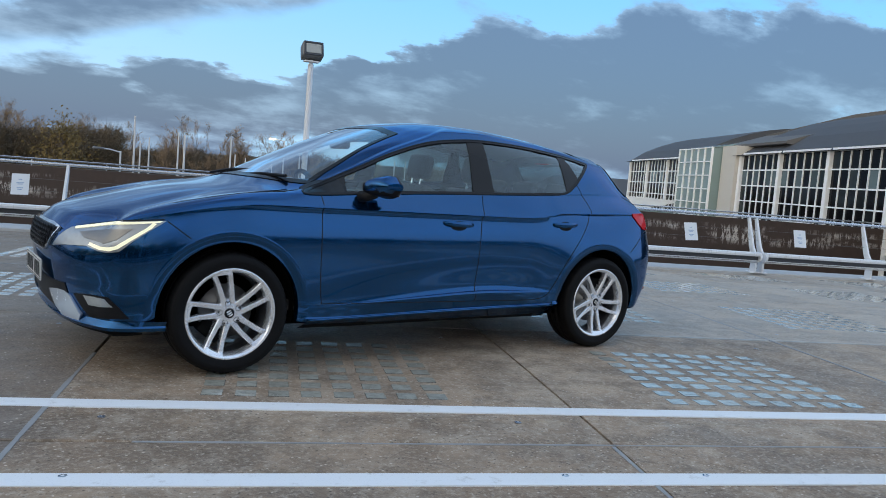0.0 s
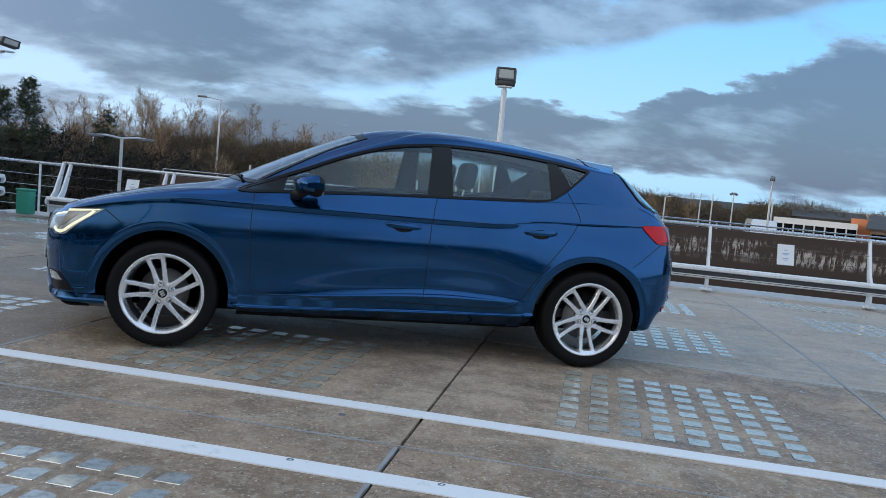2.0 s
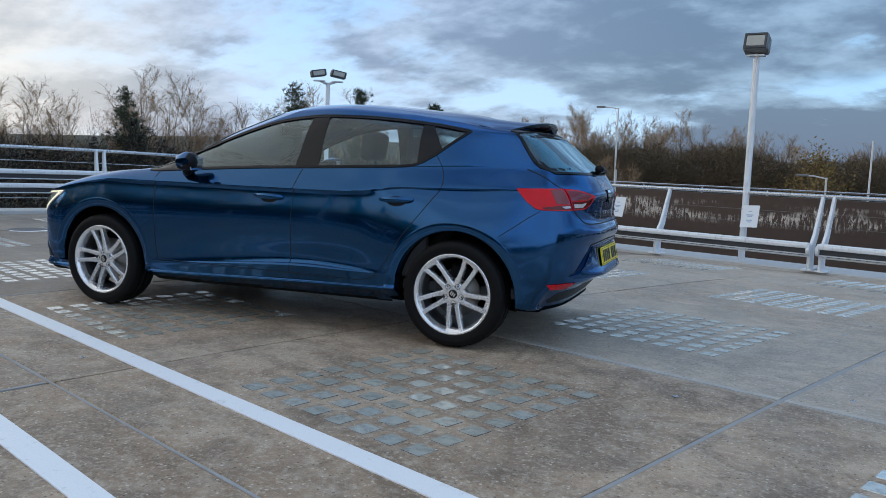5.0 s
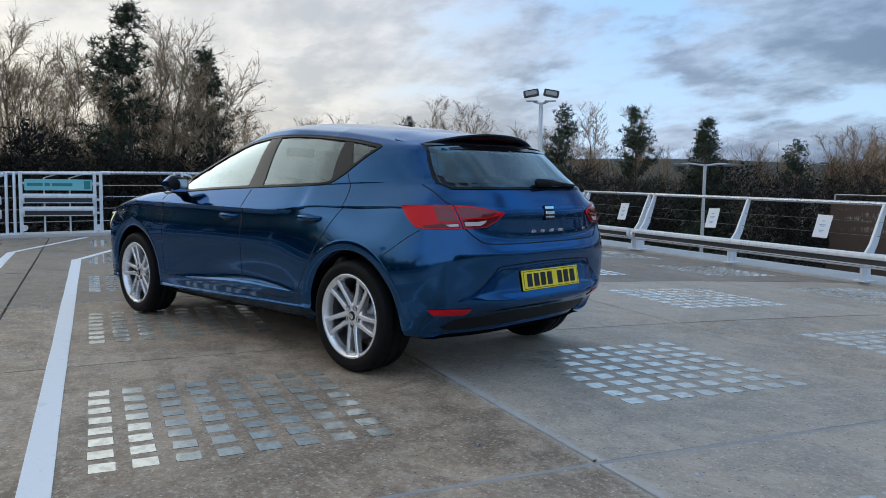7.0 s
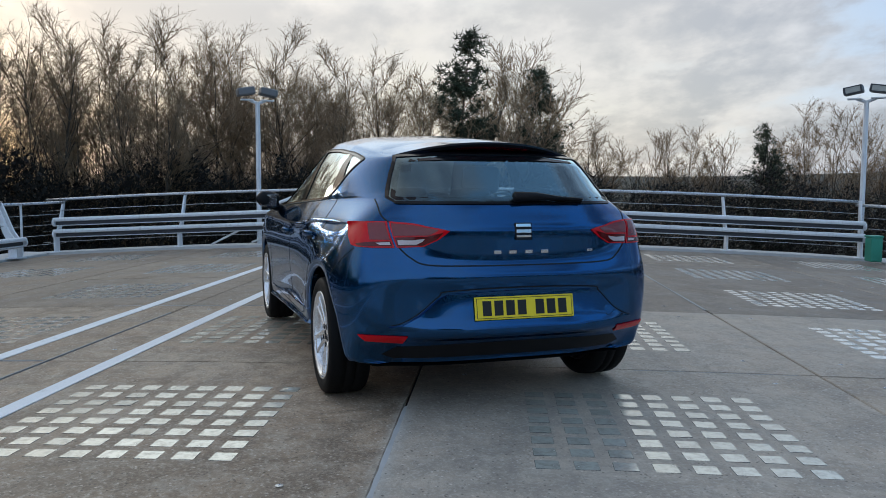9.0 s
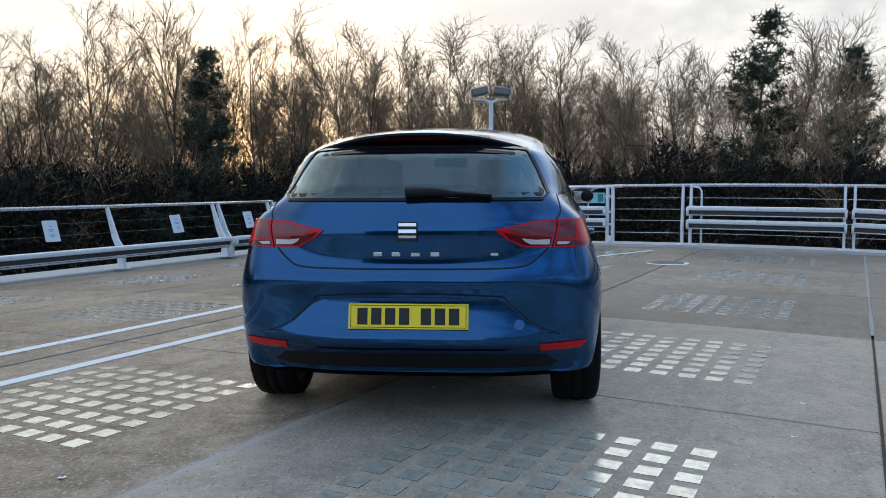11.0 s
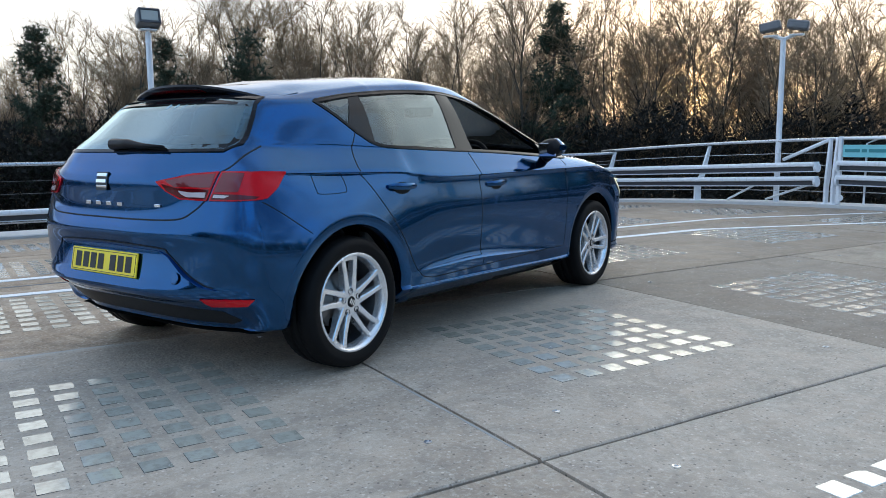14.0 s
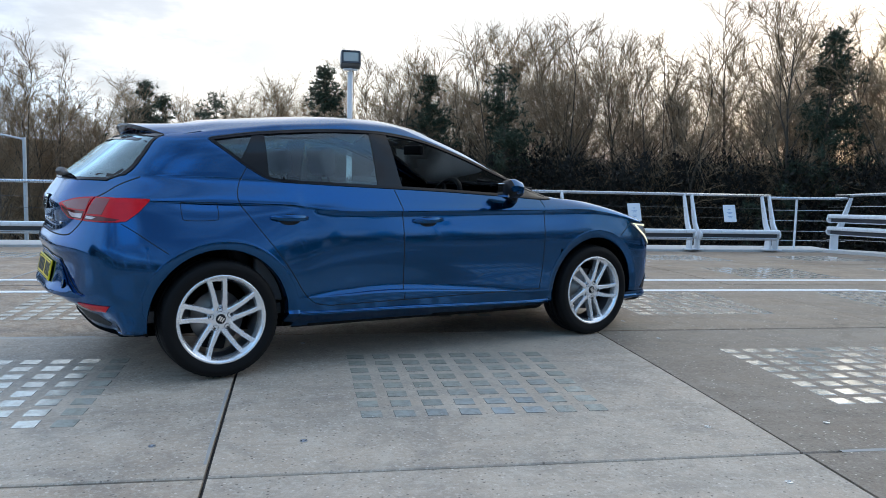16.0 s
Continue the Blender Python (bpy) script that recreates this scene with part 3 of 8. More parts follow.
def add_beam(fence, m, length):
    key = round(length, 2)
    if key not in BEAM_CACHE:
        BEAM_CACHE[key] = beam_mesh(length)
    b = new("barrier_beam", BEAM_CACHE[key])
    b.parent, b.matrix_basis = fence, m
    # dark sheet in the hollow: the beam's shade is put into its colour
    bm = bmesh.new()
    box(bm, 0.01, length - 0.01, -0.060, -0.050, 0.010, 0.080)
    d = part("beam_web", bm, DARK_STEEL_AND_SHADE, b, "dark sheet with the beam hollow's shade in its colour")
    for x in (0.0, length):
        bm = bmesh.new()
        tube(bm, [(x - 0.02, -0.06, 0.06), (x + 0.02, -0.06, 0.06)], 0.075, 14)
        part("end_cap", bm, STEEL, b)
    return b


LEANING = post_mesh()
UPRIGHT = post_mesh(0.06, 1.06, 0.10)


def add_post(fence, x, y=0.0, mesh=None, z=0.0):
    p = new("post", mesh or LEANING)
    p.parent, p.location = fence, (x, y, z)
    return p


def rail(fence, pts, r=0.028, name="top_rail", mat=None):
    bm = bmesh.new()
    tube(bm, pts, r, 10)
    return part(name, bm, mat or RAIL_STEEL, fence, smooth=True)


def notice(m, tilt=0.0):
    """A laminated sheet tied to the cables, with unreadable print."""
    t = thing("paper_notice", "white laminated paper notice tied to the fence cables", "notice", m, "notices on the fence")
    bm = bmesh.new()
    box(bm, -0.125, 0.125, -0.003, 0.003, -0.165, 0.165, 0.001)
    part("sheet", bm, PAPER, t)
    for z, w in ((0.075, 0.05), (0.02, 0.11), (0.0, 0.07), (-0.06, 0.09), (-0.085, 0.06)):
        bm = bmesh.new()
        box(bm, -w / 2, w / 2, -0.0062, -0.0032, z - 0.006, z + 0.006)
        part("print_bar", bm, PAPER_BLUE, t)
    return t


def side_fence(name, v_base, sgn, posts, doubles, u0, u1, signs, label):
    """A run along the deck's long edge. sgn: the side to which it leans."""
    m = on_deck(0, v_base, 0.05) @ (Matrix.Rotation(math.pi, 4, "Z") if sgn < 0 else Matrix())
    f = thing(name, label, "fence", m)
    X = lambda u: u * sgn
    for u in posts:
        for off in ((-0.075, 0.075) if u in doubles else (0.0,)):
            add_post(f, X(u) + off)
    a, b = sorted((X(u0), X(u1)))
    n = 16
    rail(f, [(a + (b - a) * i / n, 0.30, 1.0) for i in range(n + 1)])
    for z, y in ((0.58, 0.15), (0.76, 0.21)):
        rail(f, [(a + (b - a) * i / n, y, z) for i in range(n + 1)], 0.0028, "cable", DARK_CABLE)
    d = sorted(X(u) for u in doubles)
    d = [a] + [x for x in d if a + 0.5 < x < b - 0.5] + [b]
    for p, q in zip(d, d[1:]):
        add_beam(f, Matrix.Translation((p + 0.06, -0.075, 0.22)), q - p - 0.12)
        rail(f, [(p + 0.06, -0.10, 0.19), (q - 0.06, -0.10, 0.19)], 0.012, "lower_tube", STEEL)
    random.seed(7)
    for u in signs:
        lean = Matrix.Rotation(radians(-17), 4, "X")
        notice(m @ Matrix.Translation((X(u), 0.155, 0.66)) @ lean @ Matrix.Rotation(radians(random.uniform(-3, 3)), 4, "Y"))
    return f


posts_a = [0.92 + 2.38 * k for k in range(-3, 11)] + [-8.35]
side_fence("fence", 7.62, 1, posts_a, {posts_a[0], posts_a[3], posts_a[6], posts_a[9], posts_a[12], -8.35}, -8.45, 26.0,
           (-6.90, -4.48, -2.30, -0.10, 2.15, 4.45, 6.75, 9.0), "pale steel guard fence with leaning posts and one barrier beam")
posts_b = [0.75 - 2.47 * k for k in range(-9, 4)] + [-8.25]
side_fence("fence", -8.08, -1, posts_b, {posts_b[0], posts_b[3], posts_b[6], posts_b[9], posts_b[12], -8.25}, -8.35, 26.0,
           (-7.45, -5.55, -3.05, -0.45, 2.0, 7.0), "pale steel guard fence with leaning posts and one barrier beam")


def front_fence():
    m = on_deck(-9.45, 0, 0.05) @ Matrix.Rotation(radians(90), 4, "Z")
    m = Matrix.Translation(uv(-9.5, 0, 0.05)) @ Matrix.Rotation(TURN + radians(90), 4, "Z")
    # local x runs along v, local y points outwards (towards -u)
    f = thing("fence", "pale steel guard fence with paired posts and two barrier beams", "fence", m)
    Z = lambda v: deck_z(v)
    spans = [(-8.0, -2.95), (-0.15, 2.4), (2.4, 7.5)]
    for a, b in spans:
        for h in (0.30, 0.53):
            d = math.atan2(Z(b) - Z(a), b - a)
            add_beam(f, Matrix.Translation((a + 0.05, -0.08, Z(a) + h)) @ Matrix.Rotation(-d, 4, "Y"), b - a - 0.1)
    for v in (-8.0, -5.5, 5.0):
        add_post(f, v, 0.0, LEANING, Z(v))
    for v in (-0.22, -0.08, 2.33, 2.47, 7.45, -2.92, -2.80):
        add_post(f, v, 0.0, UPRIGHT, Z(v))
    n = 30
    rail(f, [(v, 0.06 if -3 < v < 4 else 0.2, Z(v) + 1.04) for v in (-8.3 + 15.8 * i / n for i in range(n + 1))])
    for h in (0.20, 0.42, 0.62, 0.82):
        rail(f, [(v, 0.05, Z(v) + h) for v in (-8.3 + 15.8 * i / n for i in range(n + 1))], 0.005, "cable")
    for a, b in ((-4.9, -4.3), (-4.1, -3.3)):
        rail(f, [(a, 0.1, Z(a) + 0.02), (b, 0.1, Z(b) + 0.30)] if a < -4.5 else [(a, 0.1, Z(a) + 0.04), (b, 0.1, Z(b) + 0.30)], 0.02, "brace", STEEL)
    rail(f, [(-3.75, 0.05, Z(-3.75) + 0.72), (-2.95, 0.05, Z(-2.95) + 1.02)], 0.03, "brace", STEEL)
    # loop guard at the opening beside the middle posts
    rail(f, [(0.10, 0.02, 0.0), (0.10, 0.02, 0.93), (0.06, 0.02, 1.0), (-0.06, 0.02, 1.02)], 0.018, "hoop", STEEL)
    return m


front_m = front_fence()
# curved corner rails
for name, pts in (("corner_rail_side", [(-8.45, 7.92), (-8.95, 7.95), (-9.45, 7.75), (-9.65, 7.4)]), ("corner_rail_back", [(-8.3, -8.38), (-8.9, -8.35), (-9.4, -8.15), (-9.66, -7.9)])):
    f = thing("fence", "bent steel rail and cables closing the fence's corner", "fence")
    for h, r in ((1.03, 0.028), (0.8, 0.005), (0.6, 0.005), (0.4, 0.005), (0.22, 0.005)):
        rail(f, [uv(u, v, deck_z(v) + h) for u, v in pts], r, "top_rail" if r > 0.02 else "cable")
    bm = bmesh.new()
    u, v = pts[1]
    tube(bm, [uv(u, v, deck_z(v)), uv(u, v, deck_z(v) + 1.03)], 0.022, 8)
    part("post", bm, STEEL, f)

TEAL = plain_material("teal_printed_panel", (0.20, 0.55, 0.58), 0.45, 0, 20, 0.15)
TEAL_DARK = plain_material("dark_teal_print", (0.03, 0.22, 0.24), 0.5, 0, 20, 0.2)


def escape_gate():
    """The gate in the front fence, with its printed panel and braces."""
    v0, v1 = -2.70, -1.45
    m = front_m @ Matrix.Translation((v0, -0.02, deck_z(-2.1)))
    g = thing("steel_gate", "closed pale steel gate with two beams and a teal printed panel", "gate", m)
    w = v1 - v0
    for x in (0.0, w - 0.10, w):
        bm = bmesh.new()
        box(bm, x - 0.028, x + 0.028, -0.03, 0.03, 0.0, 1.06, 0.006)
        part("gate_post", bm, STEEL, g)
    for z in (1.03, 0.86, 0.58, 0.35):
        bm = bmesh.new()
        tube(bm, [(0, 0.02, z), (w, 0.02, z)], 0.022, 8)
        part("gate_bar", bm, STEEL, g)
    for z in (0.31, 0.53):
        add_beam(g, Matrix.Translation((0.04, -0.04, z)), w - 0.16)
    bm = bmesh.new()
    box(bm, 0.06, w - 0.14, -0.045, -0.03, 0.74, 0.93, 0.004)
    p = part("panel", bm, TEAL, g, "pale teal printed panel")
    bm = bmesh.new()
    box(bm, w - 0.27, w - 0.17, -0.052, -0.046, 0.765, 0.905)
    part("pictogram", bm, TEAL_DARK, p)
    for k, (a, b) in enumerate(((0.10, 0.34), (0.37, 0.45), (0.48, 0.80))):
        bm = bmesh.new()
        box(bm, a, b, -0.050, -0.046, 0.815, 0.865)
        part("print_bar", bm, TEAL_DARK, p)
    for x, s in ((0.35, 1), (0.75, 1)):
        bm = bmesh.new()
        tube(bm, [(x, 0.12, 0.0), (x, 0.12, 0.95), (x + 0.2 * s, 0.06, 1.02)], 0.016, 6)
        part("back_hoop", bm, STEEL, g)
    bm = bmesh.new()
    tube(bm, [(w + 0.02, 0, 1.05), (w + 0.16, 0, 1.05)], 0.03, 8)
    part("latch", bm, STEEL, g)
    for x in (0.05, w - 0.05):
        bm = bmesh.new()
        lathe(bm, [(0.0, -0.03), (0.05, -0.03), (0.05, 0.03), (0, 0.03)], 12, Matrix.Translation((x, -0.05, 0.10)) @ Matrix.Rotation(radians(90), 4, "X"))
        part("foot_wheel", bm, STEEL, g)


escape_gate()

# small teal bin at the corner
bm = bmesh.new()
box(bm, -0.13, 0.13, -0.10, 0.10, 0.0, 0.42, 0.02, 2)
GREEN = plain_material("green_plastic", (0.03, 0.28, 0.20), 0.45, 0, 20, 0.2)
b = thing("grit_bin", "small green plastic bin standing in the fence's corner", "bin", on_deck(-8.75, 7.35, 0.05))
part("body", bm, GREEN, b)
bm = bmesh.new()
box(bm, -0.14, 0.14, -0.11, 0.11, 0.42, 0.46, 0.012, 2)
part("lid", bm, GREEN, b)

LAMP_GLASS = plain_material("floodlight_glass", (0.40, 0.41, 0.38), 0.12, 0, 8, 0.25)
LAMP_GREY = plain_material("grey_lamp_housing", (0.19, 0.195, 0.20), 0.5, 0.2, 12, 0.25)


def flood_lamp(u, v, heads, turn, height=2.95):
    """A deck lamp: square-section pole with one or two flood heads."""
    t = thing("deck_lamp", "pale grey deck lamp post with a box floodlight head" if heads == 1 else "pale grey deck lamp post with two box floodlight heads", "lamp post",
              on_deck(u, v, 0.0, turn), "deck lamps")
    h = height - deck_z(v)
    bm = bmesh.new()
    tube(bm, [(0, 0, -0.3), (0, 0, h - 0.25), (0, 0, h - 0.2)], [0.05, 0.045, 0.05], 14)
    part("pole", bm, STEEL, t, smooth=False)
    bm = bmesh.new()
    box(bm, -0.14, 0.14, -0.14, 0.14, -0.02, 0.015, 0.004)
    part("base_plate", bm, STEEL, t)
    for k in range(heads):
        s = 0 if heads == 1 else (-1, 1)[k]
        hm = Matrix.Translation((s * 0.22, -0.05, h)) @ Matrix.Rotation(radians(-18 if s == 0 else 0), 4, "X") @ Matrix.Rotation(radians(s * 10), 4, "Y")
        bm = bmesh.new()
        box(bm, -0.17, 0.17, -0.11, 0.13, -0.12 if s == 0 else -0.07, 0.13 if s == 0 else 0.08, 0.03, 2, hm)
        head = part("lamp_head", bm, LAMP_GREY, t)
        bm = bmesh.new()
        box(bm, -0.125, 0.125, -0.122, -0.108, -0.075 if s == 0 else -0.045, 0.085 if s == 0 else 0.055, 0.004, 1, hm)
        part("lamp_glass", bm, LAMP_GLASS, head, "pale glass front")
        for z0, z1, x0, x1 in ((-0.112, -0.080, -0.155, 0.155), (0.090, 0.118, -0.155, 0.155), (-0.080, 0.090, -0.155, -0.128), (-0.080, 0.090, 0.128, 0.155)):
            k2 = 1.0 if s == 0 else 0.62
            bm = bmesh.new()
            box(bm, x0, x1, -0.130, -0.108, z0 * k2, z1 * k2, 0.003, 1, hm)
            part("glass_frame", bm, DARK_STEEL_AND_SHADE, head)
        bm = bmesh.new()
        tube(bm, [(0, 0, h - 0.22), (s * 0.16, -0.02, h - 0.16 if s else h - 0.1)], 0.03, 8)
        box(bm, -0.12 + s * 0.2, 0.12 + s * 0.2, -0.10, 0.04, h - 0.17, h - 0.145, 0.004)
        part("bracket", bm, STEEL, t)
    return t


flood_lamp(-0.24, 7.92, 1, radians(10))
flood_lamp(-9.72, 7.55, 2, radians(60))
flood_lamp(-9.72, -3.98, 2, radians(-60))
flood_lamp(-0.33, -8.30, 1, radians(180))


# ---- the car: nose towards -x, standing at the origin ----
def paint_material():
    m = Nodes("metallic_blue_paint")
    c = m.coords()
    flake = m.voronoi(c, 900, "Color")
    haze = m.noise(c, 2.2, 4, 0.6)
    col = m.mix(haze, (0.0036, 0.060, 0.164), (0.0050, 0.072, 0.200))
    col = m.mix(m.ramp(flake, [(0.0, 0.0), (1.0, 0.25)]), col, (0.007, 0.102, 0.28))
    m.set(Base_Color=col, Metallic=0.95, Roughness=0.14, Specular_Tint=(0.36, 0.53, 0.78), Coat_Weight=0.75, Coat_IOR=1.45)
    m.set(Coat_Roughness=m.ramp(m.noise(c, 9, 5, 0.7), [(0.35, 0.005), (0.8, 0.03)]))
    return m.mat


PAINT = paint_material()
BLACK = plain_material("black_plastic_trim", (0.010, 0.010, 0.012), 0.45, 0, 60, 0.3, Specular_IOR_Level=0.18)
GLOSS_BLACK = plain_material("gloss_black_trim", (0.008, 0.008, 0.010), 0.12, 0, 20, 0.2, 0.0, Specular_IOR_Level=0.22)
PILLAR = plain_material("gloss_black_pillar", (0.010, 0.011, 0.012), 0.07, 0, 20, 0.2, 0.0, Specular_IOR_Level=0.28)
RUBBER = plain_material("tyre_rubber", (0.008, 0.008, 0.0085), 0.6, 0, 50, 0.35, 0.3, Specular_IOR_Level=0.12)
SEAM = plain_material("panel_gap_shadow", (0.006, 0.007, 0.010), 0.8, 0, 30, 0.2, 0.0)
ALLOY = plain_material("silver_alloy", (0.84, 0.85, 0.87), 0.24, 0.75, 9, 0.06, 0.0, 0.6)
ALLOY_DARK = plain_material("grey_alloy_barrel", (0.16, 0.165, 0.175), 0.4, 0.7, 15, 0.3)
DISC = plain_material("brake_disc_steel", (0.25, 0.24, 0.23), 0.35, 0.9, 30, 0.25)
CHROME = plain_material("chrome", (0.80, 0.82, 0.84), 0.08, 1.0, 20, 0.05, 0.0)
BLADE = plain_material("pale_silver_blue_blade", (0.58, 0.66, 0.76), 0.25, 0.4, 25, 0.08, 0.0, 0.6)
UNDER = plain_material("black_underbody", (0.006, 0.006, 0.006), 0.85, 0, 12, 0.4, 0.2, Specular_IOR_Level=0.1)
CLOTH = plain_material("dark_grey_seat_cloth", (0.048, 0.049, 0.052), 0.85, 0, 120, 0.3, 0.3)
CABIN = plain_material("grey_cabin_plastic", (0.085, 0.087, 0.090), 0.6, 0, 60, 0.2, 0.1)
HEADLINER = plain_material("pale_headliner", (0.42, 0.42, 0.40), 0.9, 0, 80, 0.1)
RED_LENS = plain_material("red_lamp_lens", (0.66, 0.004, 0.012), 0.10, 0, 40, 0.25, 0.0, 0.0, Specular_IOR_Level=0.3)
PINK_LENS = plain_material("pale_red_lens", (0.20, 0.007, 0.013), 0.12, 0, 60, 0.45, 0.05, 0.5)
DEEP_RED = plain_material("deep_red_lens", (0.11, 0.001, 0.004), 0.08, 0, 40, 0.3, 0.0, 0.0)
CLEAR_LENS = plain_material("clear_reversing_lens", (0.66, 0.55, 0.56), 0.16, 0.0, 60, 0.35, 0.1, 0.4)
LAMP_SILVER = plain_material("headlamp_reflector", (0.34, 0.37, 0.39), 0.16, 0.35, 40, 0.35, 0.2, 1.0)
PLATE_YELLOW = plain_material("yellow_plate", (0.92, 0.70, 0.025), 0.35, 0, 30, 0.06, 0.0)
PLATE_WHITE = plain_material("white_plate", (0.72, 0.72, 0.70), 0.35, 0, 30, 0.06, 0.0)
PRINT_BLACK = plain_material("black_print", (0.010, 0.010, 0.010), 0.5, 0, 30, 0.1, 0.0)


def lit_strip_material():
    m = Nodes("lit_running_light")
    m.set(Base_Color=(0.75, 0.74, 0.58), Roughness=0.2, Emission_Color=(1.0, 0.95, 0.62), Emission_Strength=0.36)
    return m.mat


RUNNING = lit_strip_material()


def car_glass_material(name, tint, gloss=1.0, faces=1.3, sheen=(0.95, 0.97, 1.0), film=0.0):
    m = Nodes(name)
    nt = m.nt
    tr = m.node("ShaderNodeBsdfTransparent")
    tr.inputs[0].default_value = (*tint, 1)
    gl = m.node("ShaderNodeBsdfGlossy")
    gl.inputs["Roughness"].default_value = 0.012
    gl.inputs["Color"].default_value = (*sheen, 1)
    fr = m.node("ShaderNodeFresnel")
    fr.inputs["IOR"].default_value = 1.52
    mx = m.node("ShaderNodeMixShader")
    grazing = m.math("MULTIPLY", m.math("MULTIPLY", fr.outputs[0], fr.outputs[0]), gloss)
    nt.links.new(m.math("MINIMUM", m.math("ADD", m.math("MULTIPLY", fr.outputs[0], faces), grazing), 0.9), mx.inputs[0])
    # a thin translucent haze, added to brighten what shows through the glass
    dust_and_haze = m.node("ShaderNodeBsdfTranslucent")
    dust_and_haze.inputs[0].default_value = (0.58, 0.62, 0.58, 1)
    clean = m.node("ShaderNodeMixShader")
    clean.inputs[0].default_value = film
    nt.links.new(tr.outputs[0], clean.inputs[1])
    nt.links.new(dust_and_haze.outputs[0], clean.inputs[2])
    nt.links.new(clean.outputs[0], mx.inputs[1])
    nt.links.new(gl.outputs[0], mx.inputs[2])
    nt.links.new(mx.outputs[0], nt.nodes["Material Output"].inputs[0])
    return m.mat


GLASS_SIDE = car_glass_material("tinted_side_glass", (0.72, 0.89, 0.89), 12.0, 1.4, (0.82, 0.96, 1.0))
GLASS_REAR = car_glass_material("dark_tinted_rear_glass", (0.50, 0.68, 0.72), 1.0, 2.4, (0.72, 0.92, 0.98), film=0.05)
GLASS_FRONT = car_glass_material("windscreen_glass", (0.74, 0.82, 0.81), 3.0, 1.3, film=0.10)

# Feature lines of the half body, from the nose's middle round to the tail's middle: x, half width and height at thirteen stations.
SX = (-1.80, -1.32, -0.85, 0.20, 0.95, 1.35, 1.75)


def line_of(front, rear, y, z, side=SX):
    x = (*front, *side, *rear)
    return [Vector(p) for p in zip(x, (0, *y, 0), z)]


